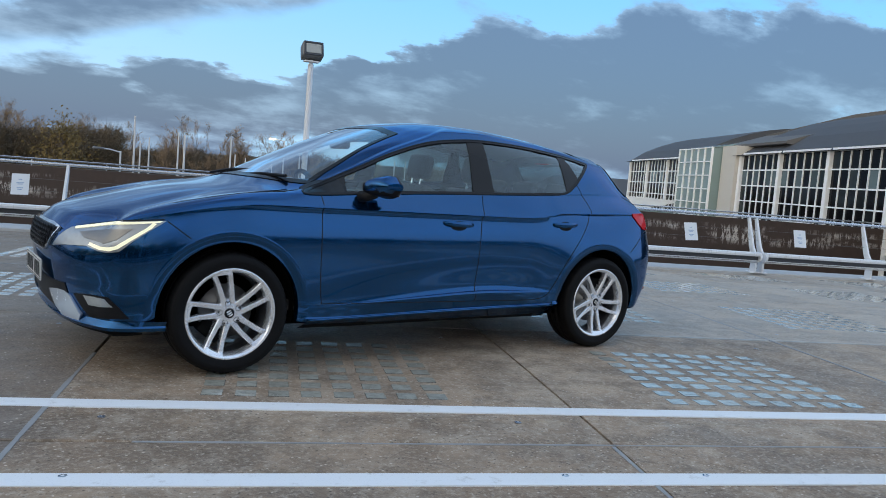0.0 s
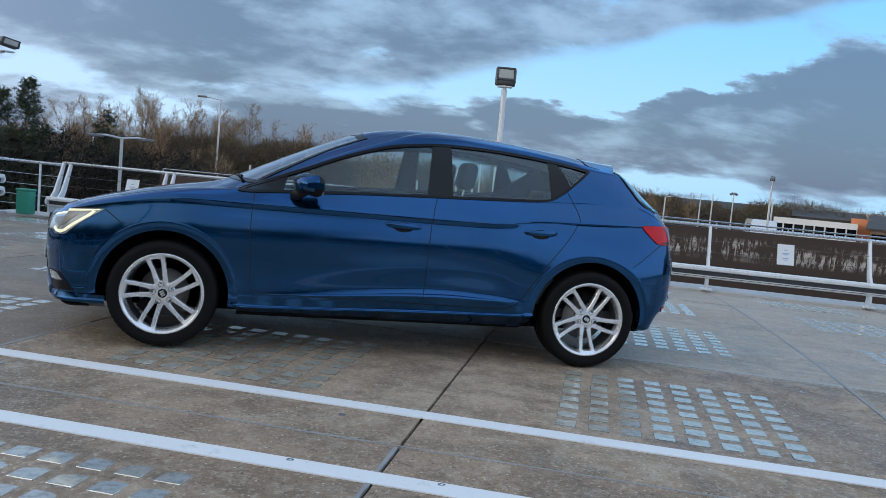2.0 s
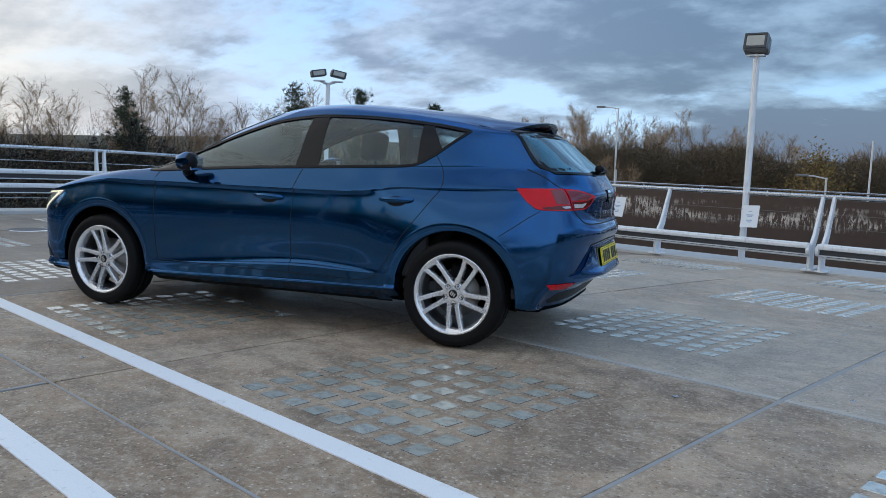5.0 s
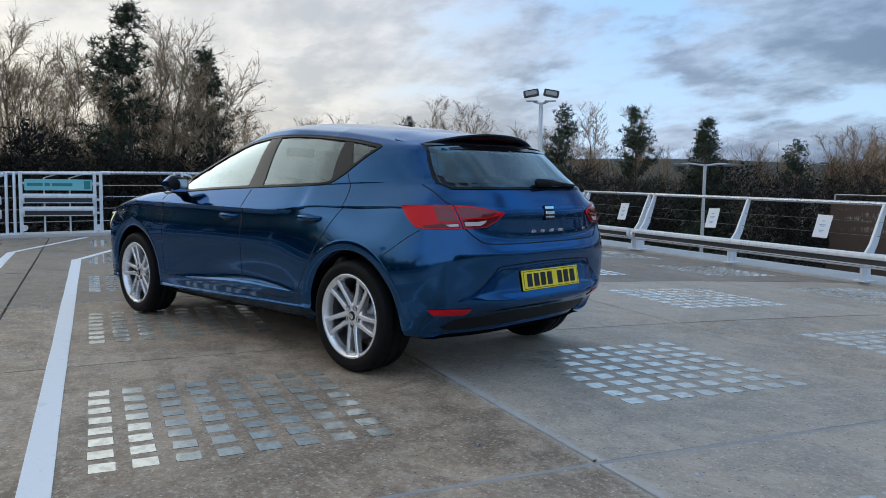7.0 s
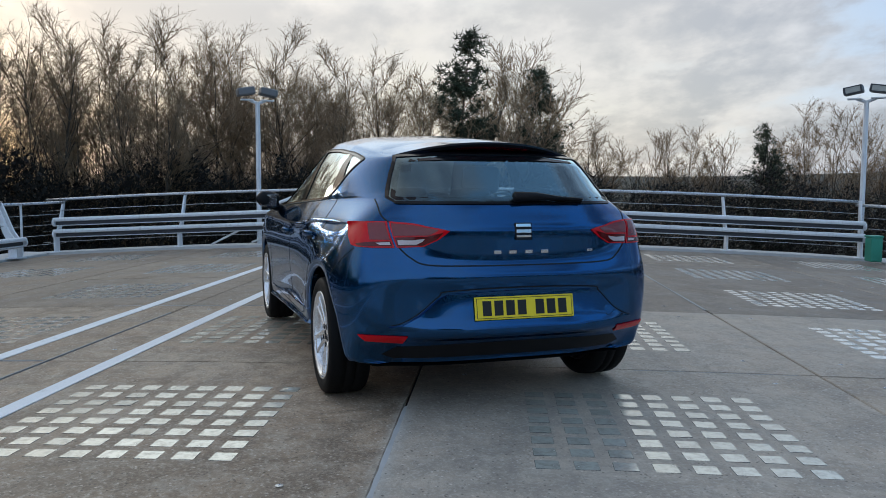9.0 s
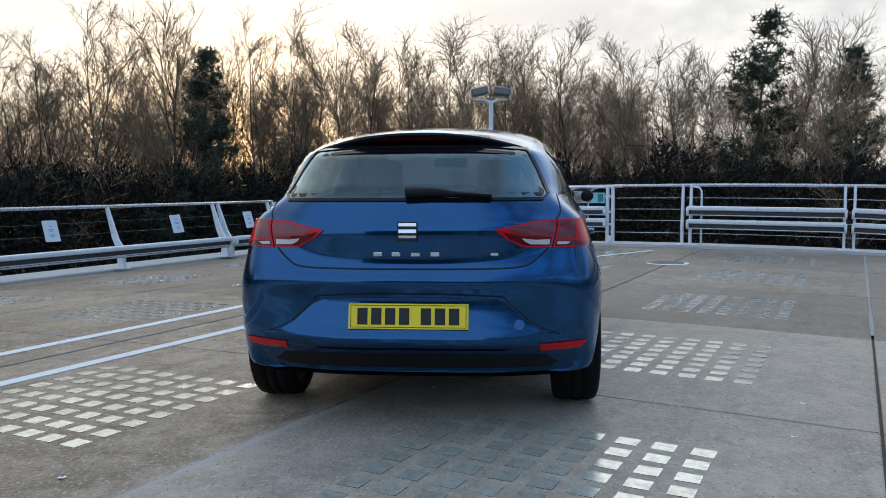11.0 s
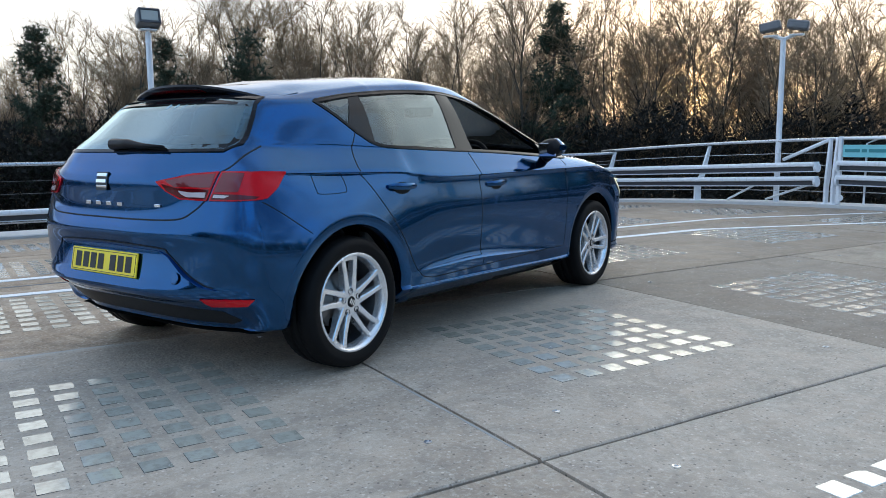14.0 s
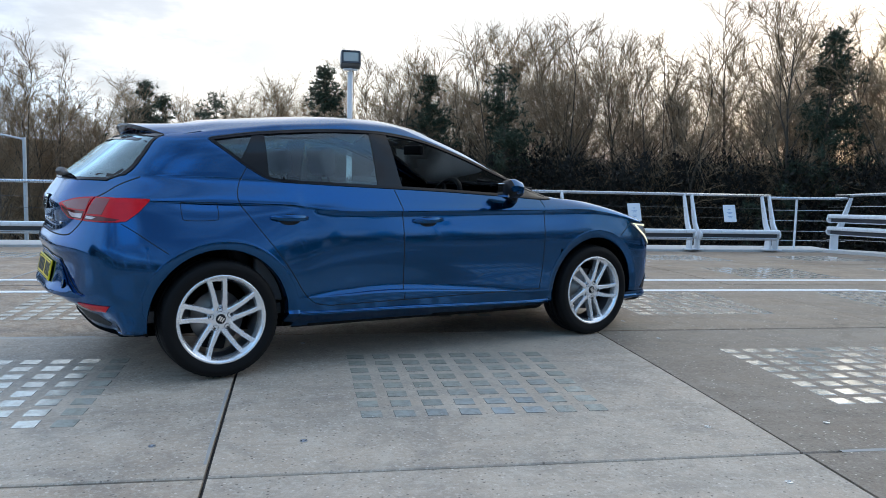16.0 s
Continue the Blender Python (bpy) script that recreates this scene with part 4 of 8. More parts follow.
LINES = [
    # floor edge, lower bumper and sill
    line_of((-1.93, -1.91, -1.80), (1.80, 1.86, 1.87), (.36, .60, .70, .74, .76, .76, .76, .74, .70, .60, .36), (.19, .19, .19, .19, .22, .235, .235, .23, .22, .24, .25, .25, .25)),
    line_of((-2.02, -2.00, -1.92), (1.80, 1.87, 1.88), (.38, .66, .80, .835, .800, .800, .805, .845, .80, .66, .38), (.21, .21, .21, .22, .26, .272, .272, .265, .245, .26, .27, .27, .27)),
    line_of((-2.07, -2.05, -1.955), (1.87, 1.945, 1.958), (.39, .68, .83, .875, .876, .878, .880, .888, .83, .695, .39), (.30, .30, .30, .31, .32, .325, .322, .318, .32, .34, .36, .36, .36)),
    line_of((-2.075, -2.055, -1.958), (1.91, 2.010, 2.025), (.39, .682, .832, .877, .868, .868, .870, .889, .838, .705, .39), (.32, .32, .32, .33, .34, .342, .338, .334, .345, .38, .40, .40, .40)),
    # blade along the doors' foot
    line_of((-2.09, -2.07, -1.968), (1.93, 2.032, 2.045), (.39, .69, .845, .886, .880, .904, .884, .896, .845, .71, .39), (.41, .41, .41, .41, .41, .415, .410, .412, .42, .43, .45, .45, .45)),
    line_of((-2.095, -2.075, -1.970), (1.935, 2.022, 2.034), (.39, .69, .848, .888, .881, .872, .884, .898, .848, .715, .39), (.45, .45, .45, .44, .432, .434, .460, .425, .445, .47, .49, .49, .49)),
    line_of((-2.105, -2.083, -1.975), (1.94, 2.030, 2.042), (.39, .69, .855, .893, .890, .888, .894, .905, .855, .72, .39), (.53, .53, .53, .55, .58, .58, .59, .58, .59, .60, .61, .61, .61)),
    line_of((-2.108, -2.080, -1.963), (1.940, 2.055, 2.072), (.39, .69, .850, .893, .892, .892, .896, .905, .855, .722, .39), (.615, .615, .62, .66, .72, .73, .73, .73, .73, .71, .70, .69, .69)),
    # shoulder crease
    line_of((-2.09, -2.058, -1.925), (1.918, 2.022, 2.037), (.38, .67, .828, .876, .873, .872, .872, .879, .834, .712, .39), (.69, .69, .70, .755, .855, .868, .868, .901, .922, .91, .86, .84, .83)),
    line_of((-2.055, -2.015, -1.87), (1.905, 2.018, 2.038), (.37, .65, .815, .878, .896, .899, .896, .899, .839, .700, .39), (.735, .735, .745, .795, .880, .888, .886, .920, .942, .95, .935, .93, .93)),
    line_of((-1.980, -1.945, -1.808), (1.885, 1.998, 2.016), (.36, .62, .765, .848, .866, .868, .862, .855, .780, .662, .385), (.785, .785, .795, .838, .908, .920, .930, .955, .985, .988, .985, .985, .985), (-1.705, -1.32, -0.85, 0.20, 0.95, 1.35, 1.75)),
    # belt line and bonnet
    line_of((-1.75, -1.70, -1.61), (1.84, 1.95, 1.97), (.35, .57, .69, .785, .822, .815, .808, .775, .700, .60, .38), (.855, .855, .856, .880, .938, .958, 1.015, 1.03, 1.045, 1.045, 1.04, 1.04, 1.04), (-1.55, -1.25, -0.86, 0.2, 0.95, 1.35, 1.70)),
    line_of((-1.45, -1.42, -1.36), (1.81, 1.912, 1.932), (.33, .52, .64, .73, .800, .804, .797, .762, .680, .58, .37), (.928, .927, .924, .930, .953, .975, 1.03, 1.05, 1.07, 1.075, 1.075, 1.075, 1.075), (-1.30, -1.10, -0.82, 0.2, 0.95, 1.34, 1.66)),
    line_of((-1.08, -1.06, -1.00), (1.77, 1.872, 1.892), (.32, .52, .62, .70, .768, .788, .785, .748, .665, .56, .36), (1.003, 1.001, .996, .992, .988, 1.003, 1.06, 1.08, 1.10, 1.11, 1.11, 1.11, 1.11), (-0.95, -0.88, -0.76, 0.2, 0.95, 1.33, 1.62)),
    # windscreen, side windows and rear window
    line_of((-0.80, -0.78, -0.72), (1.70, 1.788, 1.808), (.30, .49, .58, .65, .708, .735, .728, .697, .625, .53, .35), (1.13, 1.128, 1.12, 1.11, 1.10, 1.11, 1.18, 1.19, 1.19, 1.19, 1.19, 1.19, 1.19), (-0.68, -0.62, -0.55, 0.2, 0.95, 1.31, 1.57)),
    line_of((-0.50, -0.48, -0.43), (1.63, 1.71, 1.73), (.29, .46, .545, .60, .648, .680, .670, .642, .585, .51, .34), (1.27, 1.267, 1.255, 1.245, 1.24, 1.245, 1.29, 1.288, 1.268, 1.262, 1.265, 1.268, 1.27), (-0.39, -0.33, -0.24, 0.25, 0.95, 1.29, 1.53)),
    line_of((-0.22, -0.20, -0.15), (1.58, 1.65, 1.665), (.28, .44, .51, .56, .598, .622, .606, .588, .548, .48, .32), (1.385, 1.38, 1.36, 1.345, 1.34, 1.35, 1.378, 1.350, 1.325, 1.315, 1.325, 1.333, 1.335), (-0.12, -0.06, 0.03, 0.40, 0.95, 1.28, 1.50)),
    # roof
    line_of((-0.10, -0.08, -0.02), (1.50, 1.56, 1.58), (.27, .42, .47, .51, .54, .560, .550, .535, .505, .43, .30), (1.42, 1.415, 1.40, 1.395, 1.397, 1.407, 1.424, 1.400, 1.378, 1.362, 1.372, 1.382, 1.387), (0.02, 0.08, 0.16, 0.42, 0.93, 1.22, 1.40)),
    line_of((0.08, 0.09, 0.12), (1.30, 1.36, 1.38), (.20, .30, .34, .36, .37, .38, .37, .35, .33, .27, .18), (1.448, 1.446, 1.442, 1.442, 1.447, 1.452, 1.456, 1.446, 1.436, 1.424, 1.418, 1.415, 1.413), (0.16, 0.24, 0.34, 0.50, 0.85, 1.05, 1.20)),
    line_of((0.20, 0.22, 0.25), (1.12, 1.20, 1.22), (0,) * 11, (1.460, 1.460, 1.461, 1.462, 1.464, 1.466, 1.467, 1.462, 1.455, 1.450, 1.445, 1.438, 1.436), (0.28, 0.34, 0.42, 0.55, 0.80, 0.95, 1.05)),
]


def smooth_row(points, steps):
    """A cubic through the points (Catmull-Rom), steps pieces to each span."""
    out = []
    n = len(points)
    for i in range(n - 1):
        p0, p1, p2, p3 = points[max(i - 1, 0)], points[i], points[i + 1], points[min(i + 2, n - 1)]
        k = steps[i] if isinstance(steps, (list, tuple)) else steps
        for j in range(k):
            t = j / k
            out.append(0.5 * ((2 * p1) + (p2 - p0) * t + (2 * p0 - 5 * p1 + 4 * p2 - p3) * t * t + (3 * p1 - p0 - 3 * p2 + p3) * t ** 3))
    out.append(points[-1].copy())
    return out


def round_ends(row):
    """Mirrors one station beyond the middle, so that nose and tail come out square to it."""
    a, b = row[1].copy(), row[-2].copy()
    a.y, b.y = -a.y, -b.y
    return [a] + row + [b]


SPANS = (8, 10, 10, 18, 22, 28, 16, 12, 36, 20, 20, 14, 12, 10)


def interp(x, stops):
    for (a, p), (b, q) in zip(stops, stops[1:]):
        if x <= b:
            return p + (q - p) * min(1, max(0, (x - a) / (b - a)))
    return stops[-1][1]


def split_span(row, i, ts):
    """Adds stations to the span after station i, on its cubic."""
    p0, p1, p2, p3 = row[i - 1], row[i], row[i + 1], row[i + 2]
    more = [0.5 * ((2 * p1) + (p2 - p0) * t + (2 * p0 - 5 * p1 + 4 * p2 - p3) * t * t + (3 * p1 - p0 - 3 * p2 + p3) * t ** 3) for t in ts]
    return row[:i + 1] + more + row[i + 1:]


LINES = [split_span(l, 6, (0.5, 0.8)) for l in LINES]
# two shoulder creases: the front one dies out in the rear door, above it the rear one begins
for line, rows in ((8, ((6, .877, .866), (7, .883, .866), (8, .889, .865), (9, .892, .865), (10, .893, .868), (11, .842, .872))),
                   (9, ((6, .897, .886), (7, .8935, .888), (8, .887, .899), (9, .881, .913), (10, .872, .926), (11, .830, .932))),
                   (10, ((7, .876, .926), (8, .8840, .924), (9, .8875, .934), (10, .886, .944), (11, .822, .956)))):
    for station, y, z in rows:
        LINES[line][station].y, LINES[line][station].z = y, z
for line, rows in ((8, ((12, 1.918, .835), (13, 2.020, .782), (14, 2.036, .768))), (9, ((12, 1.905, .930), (13, 2.027, .910), (14, 2.046, .905))), (10, ((12, 1.880, .975), (13, 2.000, .968), (14, 2.019, .965)))):
    for station, x, z in rows:
        LINES[line][station].x, LINES[line][station].z = x, z
for p in LINES[-1]:
    p.z += 0.012
for p in LINES[-2]:
    p.z += 0.006
# upward-facing blade along the doors' foot, drawn to a point at both ends
for line, rows in ((4, ((5, .880, .350), (6, .898, .403), (7, .896, .404), (8, .890, .402), (9, .885, .400))), (5, ((5, .878, .372), (6, .873, .437), (7, .875, .431), (8, .884, .418), (9, .886, .422)))):
    for station, y, z in rows:
        LINES[line][station].y, LINES[line][station].z = y, z
# the sill: a small ledge that climbs towards the rear wheel, tucked in below
for line, heights in ((0, (.205, .215, .218, .220, .222)), (1, (.226, .246, .252, .257, .263)), (2, (.268, .296, .303, .308, .314)), (3, (.286, .313, .320, .325, .331))):
    for station, z in zip((5, 6, 7, 8, 9), heights):
        LINES[line][station].z = z
# the rear window leans further forward towards the roof
for l in LINES:
    for p in l:
        p.x -= interp(p.z, ((1.05, 0.0), (1.15, .014), (1.27, .040), (1.34, .052), (1.40, .045))) * interp(p.x, ((1.15, 0.0), (1.5, 1.0)))
# the tail draws in above the haunch, and the roof falls away to the spoiler
for l in LINES:
    for p in l:
        k = interp(p.z, ((.60, 0.0), (.70, .016), (.81, .046), (.92, .080), (.97, .082), (1.05, .050), (1.20, .012), (1.30, 0.0)))
        p.y *= 1 - k * interp(p.x, ((0.55, 0.0), (0.95, .42), (1.30, 1.0), (1.9, 0.80), (2.0, 0.55)))
        p.y *= 1 - 0.006 * interp(p.z, ((0.3, 0.0), (0.5, 1.0)))
        z0 = interp(p.x, ((0.9, 1.345), (1.4, 1.27)))
        p.z -= interp(p.x, ((-.10, 0.0), (.25, .012), (.65, .028), (1.0, .046), (1.5, .052))) * interp(p.z, ((z0, 0.0), (z0 + 0.09, 1.0)))


def body_grid():
    rows = []
    for l in LINES[:-1]:
        full = smooth_row(round_ends(l), [1, *SPANS, 1])
        rows.append(full[1:-1])
    top = smooth_row(LINES[-1], SPANS)
    rows.append(top)
    # cap the last span by a mirrored row, for a level roof
    cols = []
    levels = (3, 4, 3, 4, 3, 6, 6, 6, 3, 4, 6, 5, 6, 8, 8, 7, 5, 6, 5)
    for j in range(len(rows[0])):
        c = [r[j] for r in rows]
        far = c[-2].copy()
        far.y = -far.y
        cols.append(smooth_row(c + [far], [*levels, 1])[:sum(levels) + 1])
    return cols


GRID = body_grid()


def full_body(bm):
    """Both halves, welded in the middle."""
    for s in (1, -1):
        vs = [[bm.verts.new((p.x, p.y * s, p.z)) for p in c] for c in GRID]
        for a, b in zip(vs, vs[1:]):
            for k in range(len(a) - 1):
                q = (a[k], b[k], b[k + 1], a[k + 1])
                bm.faces.new(q if s > 0 else q[::-1])
    bmesh.ops.remove_doubles(bm, verts=bm.verts[:], dist=0.0004)
    bmesh.ops.dissolve_degenerate(bm, edges=bm.edges[:], dist=0.0002)


from mathutils.bvhtree import BVHTree

bm = bmesh.new()
full_body(bm)
bmesh.ops.recalc_face_normals(bm, faces=bm.faces[:])
SHELL = BVHTree.FromBMesh(bm)
bm.free()


def cast(origin, way):
    p, n, _, _ = SHELL.ray_cast(Vector(origin), Vector(way).normalized())
    if p is None:
        p, n, _, _ = SHELL.find_nearest(Vector(origin) + Vector(way).normalized() * 1.2)
    if n.dot(Vector(way)) > 0:
        n = -n
    return p, n


def by_side(s):
    """(x, z) on the flank; s: +1 the right flank, -1 the left one."""
    return lambda a, b: cast((a, 3 * s, b), (0, -s, 0))


def by_rear(a, b):
    return cast((5, a, b), (-1, 0, 0))


def by_front(a, b):
    return cast((-5, a, b), (1, 0, 0))


def by_top(a, b):
    return cast((a, b, 4), (0, 0, -1))


def by_corner(cx, cy, s, rear=True):
    """(degrees round an upright axis, z): for lamps that wrap a corner."""
    def f(a, b):
        d = Vector((math.cos(radians(a)) * (1 if rear else -1), s * math.sin(radians(a)), 0))
        return cast(Vector((cx, cy * s, b)) + d * 3, -d)
    return f


def dense(poly, step, closed=True):
    out = []
    n = len(poly)
    for i in range(n if closed else n - 1):
        a, b = Vector(poly[i]), Vector(poly[(i + 1) % n])
        k = max(1, int((b - a).length / step))
        out += [a + (b - a) * j / k for j in range(k)]
    if not closed:
        out.append(Vector(poly[-1]))
    return out


def curvy(poly, closed=True, steps=6):
    """Rounds a polygon's course by a cubic through its points."""
    p = [Vector(q) for q in poly]
    if closed:
        full = smooth_row([p[-1]] + p + [p[0], p[1]], steps)
        return full[steps:-steps - 1]
    return smooth_row(p, steps)


def inset(poly, d):
    """The polygon drawn in by d."""
    n = len(poly)
    area = sum(poly[i].x * poly[(i + 1) % n].y - poly[(i + 1) % n].x * poly[i].y for i in range(n))
    s = 1 if area > 0 else -1
    out = []
    for i in range(n):
        a, b, c = poly[i - 1], poly[i], poly[(i + 1) % n]
        e, f = (b - a), (c - b)
        e = e.normalized() if e.length > 1e-9 else f.normalized()
        f = f.normalized() if f.length > 1e-9 else e
        n1, n2 = Vector((-e.y, e.x)), Vector((-f.y, f.x))
        m = (n1 + n2)
        m = m.normalized() if m.length > 1e-6 else n1
        out.append(b + m * s * d / max(0.75, m.dot(n1)))
    return out


def inside(poly, x, y):
    hit = False
    n = len(poly)
    for i in range(n):
        a, b = poly[i], poly[(i + 1) % n]
        if (a[1] > y) != (b[1] > y) and x < (b[0] - a[0]) * (y - a[1]) / (b[1] - a[1]) + a[0]:
            hit = not hit
    return hit


def skin_patch(name, poly, how, off, step, mat, parent, label="", thick=0.004, scale=(1, 1), smooth=True, even=False):
    """A panel that follows the body inside a flat outline, raised by off and with a thickness of its own."""
    bm = bmesh.new()
    vs = [bm.verts.new((p.x, p.y, 0)) for p in poly]
    bmesh.ops.triangulate(bm, faces=[bm.faces.new(vs)])
    lo = [min(p[i] for p in poly) for i in (0, 1)]
    hi = [max(p[i] for p in poly) for i in (0, 1)]
    for i in (0, 1):
        st = step * scale[i]
        k = lo[i] + st
        while k < hi[i]:
            no = (1, 0, 0) if i == 0 else (0, 1, 0)
            co = (k, 0, 0) if i == 0 else (0, k, 0)
            bmesh.ops.bisect_plane(bm, geom=bm.verts[:] + bm.edges[:] + bm.faces[:], plane_co=co, plane_no=no)
            k += st
    bmesh.ops.remove_doubles(bm, verts=bm.verts[:], dist=0.0008)
    back = {}
    lean = {}
    for v in bm.verts[:]:
        a, b = v.co.x, v.co.y
        p, n = how(a, b)
        if even:
            n = sum((how(a + i * 0.035, b + j * 0.025)[1] for i in (-1, 0, 1) for j in (-1, 0, 1)), Vector((0, 0, 0))).normalized()
            lean[v] = n
        o = off(v.co.x, v.co.y) if callable(off) else off
        v.co = p + n * o
        if thick:
            back[v] = bm.verts.new(p + n * (o - thick))
            lean[back[v]] = -n
    front = bm.faces[:]
    bmesh.ops.recalc_face_normals(bm, faces=front)
    f0 = max(front, key=lambda f: f.calc_area())
    f0.normal_update()
    if f0.normal.dot(how_normal(f0.calc_center_median())) < 0:
        bmesh.ops.reverse_faces(bm, faces=front)
    if thick:
        rim = [(l.vert, l.link_loop_next.vert) for f in front for l in f.loops if l.edge.is_boundary]
        for f in front:
            bm.faces.new([back[v] for v in reversed(f.verts)])
        for p, q in rim:
            bm.faces.new((q, p, back[p], back[q]))
    normals = [lean[v] for v in bm.verts] if even else None
    ob = part(name, bm, mat, parent, label, smooth)
    if even:
        ob.data.normals_split_custom_set_from_vertices(normals)
    return ob


def how_normal(p):
    q, n, _, _ = SHELL.find_nearest(p)
    c = Vector((0, 0, 0.6))
    return n if n.dot(q - c) > 0 else -n


def skin_strip(name, pts, how, width, off, mat, parent, label="", thick=0.003):
    """A narrow band along a line drawn on the body."""
    hits = [how(p[0], p[1]) for p in pts]
    bm = bmesh.new()
    rows = []
    for i, (p, n) in enumerate(hits):
        d = hits[min(i + 1, len(hits) - 1)][0] - hits[max(i - 1, 0)][0]
        side = n.cross(d).normalized()
        w = width * (1.0 if not callable(width) else 1.0) if not callable(width) else width(i / (len(hits) - 1))
        o = n * off
        rows.append([bm.verts.new(p - side * w / 2 + n * (off - thick)), bm.verts.new(p - side * w / 2 + o), bm.verts.new(p + side * w / 2 + o), bm.verts.new(p + side * w / 2 + n * (off - thick))])
    for a, b in zip(rows, rows[1:]):
        for k in range(3):
            bm.faces.new((a[k], b[k], b[k + 1], a[k + 1]))
    bmesh.ops.recalc_face_normals(bm, faces=bm.faces[:])
    return part(name, bm, mat, parent, label, True)


def ring_trim(name, outer, inner, how, off, mat, parent, label="", thick=0.004):
    """A frame between two outlines of as many points."""
    bm = bmesh.new()
    rows = []
    for p, q in zip(outer, inner):
        a, n = how(p.x, p.y)
        b, k = how(q.x, q.y)
        rows.append([bm.verts.new(a + n * (off - thick)), bm.verts.new(a + n * off), bm.verts.new(b + k * off), bm.verts.new(b + k * (off - thick - 0.006))])
    m = len(rows)
    for i in range(m):
        a, b = rows[i], rows[(i + 1) % m]
        for k in range(3):
            bm.faces.new((a[k], b[k], b[k + 1], a[k + 1]))
    bmesh.ops.recalc_face_normals(bm, faces=bm.faces[:])
    return part(name, bm, mat, parent, label, False)


car = thing("hatchback_car", "parked metallic blue five-door hatchback with silver alloy wheels", "car")

# outlines of the openings, (x, z) on the flank
DLO = [(-0.93, 0.957), (-0.55, 0.974), (-0.10, 1.000), (0.35, 1.019), (0.75, 1.036), (0.96, 1.048), (1.045, 1.068), (1.10, 1.100), (1.145, 1.130), (1.228, 1.198), (1.302, 1.258), (1.308, 1.274),
       (1.24, 1.288), (1.04, 1.317), (0.70, 1.346), (0.40, 1.354), (0.20, 1.345), (-0.05, 1.306), (-0.32, 1.218), (-0.53, 1.130), (-0.73, 1.048)]
DLO = [Vector(p) for p in DLO]
DLO_LINE = dense(curvy(DLO, True, 6), 0.025)
REAR_GLASS = [(-0.585, 1.043), (0.585, 1.043), (0.612, 1.070), (0.562, 1.190), (0.518, 1.278), (0.30, 1.292), (0.0, 1.296), (-0.30, 1.292), (-0.518, 1.278), (-0.562, 1.190), (-0.612, 1.070)]
SCREEN = [(-0.665, 1.008), (-0.35, 1.02), (0.0, 1.022), (0.35, 1.02), (0.665, 1.008), (0.622, 1.06), (0.452, 1.348), (0.28, 1.385), (0.0, 1.392), (-0.28, 1.385), (-0.452, 1.348), (-0.622, 1.06)]
R_ARCH, R_FLARE = 0.374, 0.432
WX, WY, WZ = 1.318, 0.765, 0.317


def cut_hole(bm, outline, place, pick):
    """Cuts an outline clean out of the skin, face by face."""
    lo = [min(p[i] for p in outline) - 0.05 for i in (0, 1)]
    hi = [max(p[i] for p in outline) + 0.05 for i in (0, 1)]
    n = len(outline)
    area = sum(outline[i].x * outline[(i + 1) % n].y - outline[(i + 1) % n].x * outline[i].y for i in range(n))
    turn = 1 if area > 0 else -1
    gone, fresh = [], []
    for f in bm.faces:
        c = f.calc_center_median()
        if not pick(c):
            continue
        q = [place(v.co) for v in f.verts]
        if all(p.x < lo[0] or p.x > hi[0] or p.y < lo[1] or p.y > hi[1] for p in q):
            continue
        ins = [inside(outline, p.x, p.y) for p in q]
        if all(ins):
            gone.append(f)
        elif any(ins):
            mid = sum(q, Vector((0, 0))) / len(q)
            best = None
            for i in range(n):
                a, b = outline[i], outline[(i + 1) % n]
                ab = b - a
                t = min(1, max(0, (mid - a).dot(ab) / max(ab.length_squared, 1e-12)))
                d = (a + ab * t - mid).length
                if best is None or d < best[0]:
                    best = (d, a, ab)
            _, a, ab = best
            nrm = Vector((-ab.y, ab.x)).normalized() * turn
            dist = [(p - a).dot(nrm) for p in q]
            vs = list(f.verts)
            poly = []
            for i in range(len(vs)):
                j = (i + 1) % len(vs)
                if dist[i] <= 0:
                    poly.append(vs[i].co.copy())
                if (dist[i] < 0 < dist[j]) or (dist[i] > 0 > dist[j]):
                    poly.append(vs[i].co.lerp(vs[j].co, dist[i] / (dist[i] - dist[j])))
            gone.append(f)
            if len(poly) > 2:
                fresh.append(poly)
    for poly in fresh:
        bm.faces.new([bm.verts.new(p) for p in poly])
    bmesh.ops.delete(bm, geom=gone, context="FACES")
    bmesh.ops.remove_doubles(bm, verts=bm.verts[:], dist=0.0005)


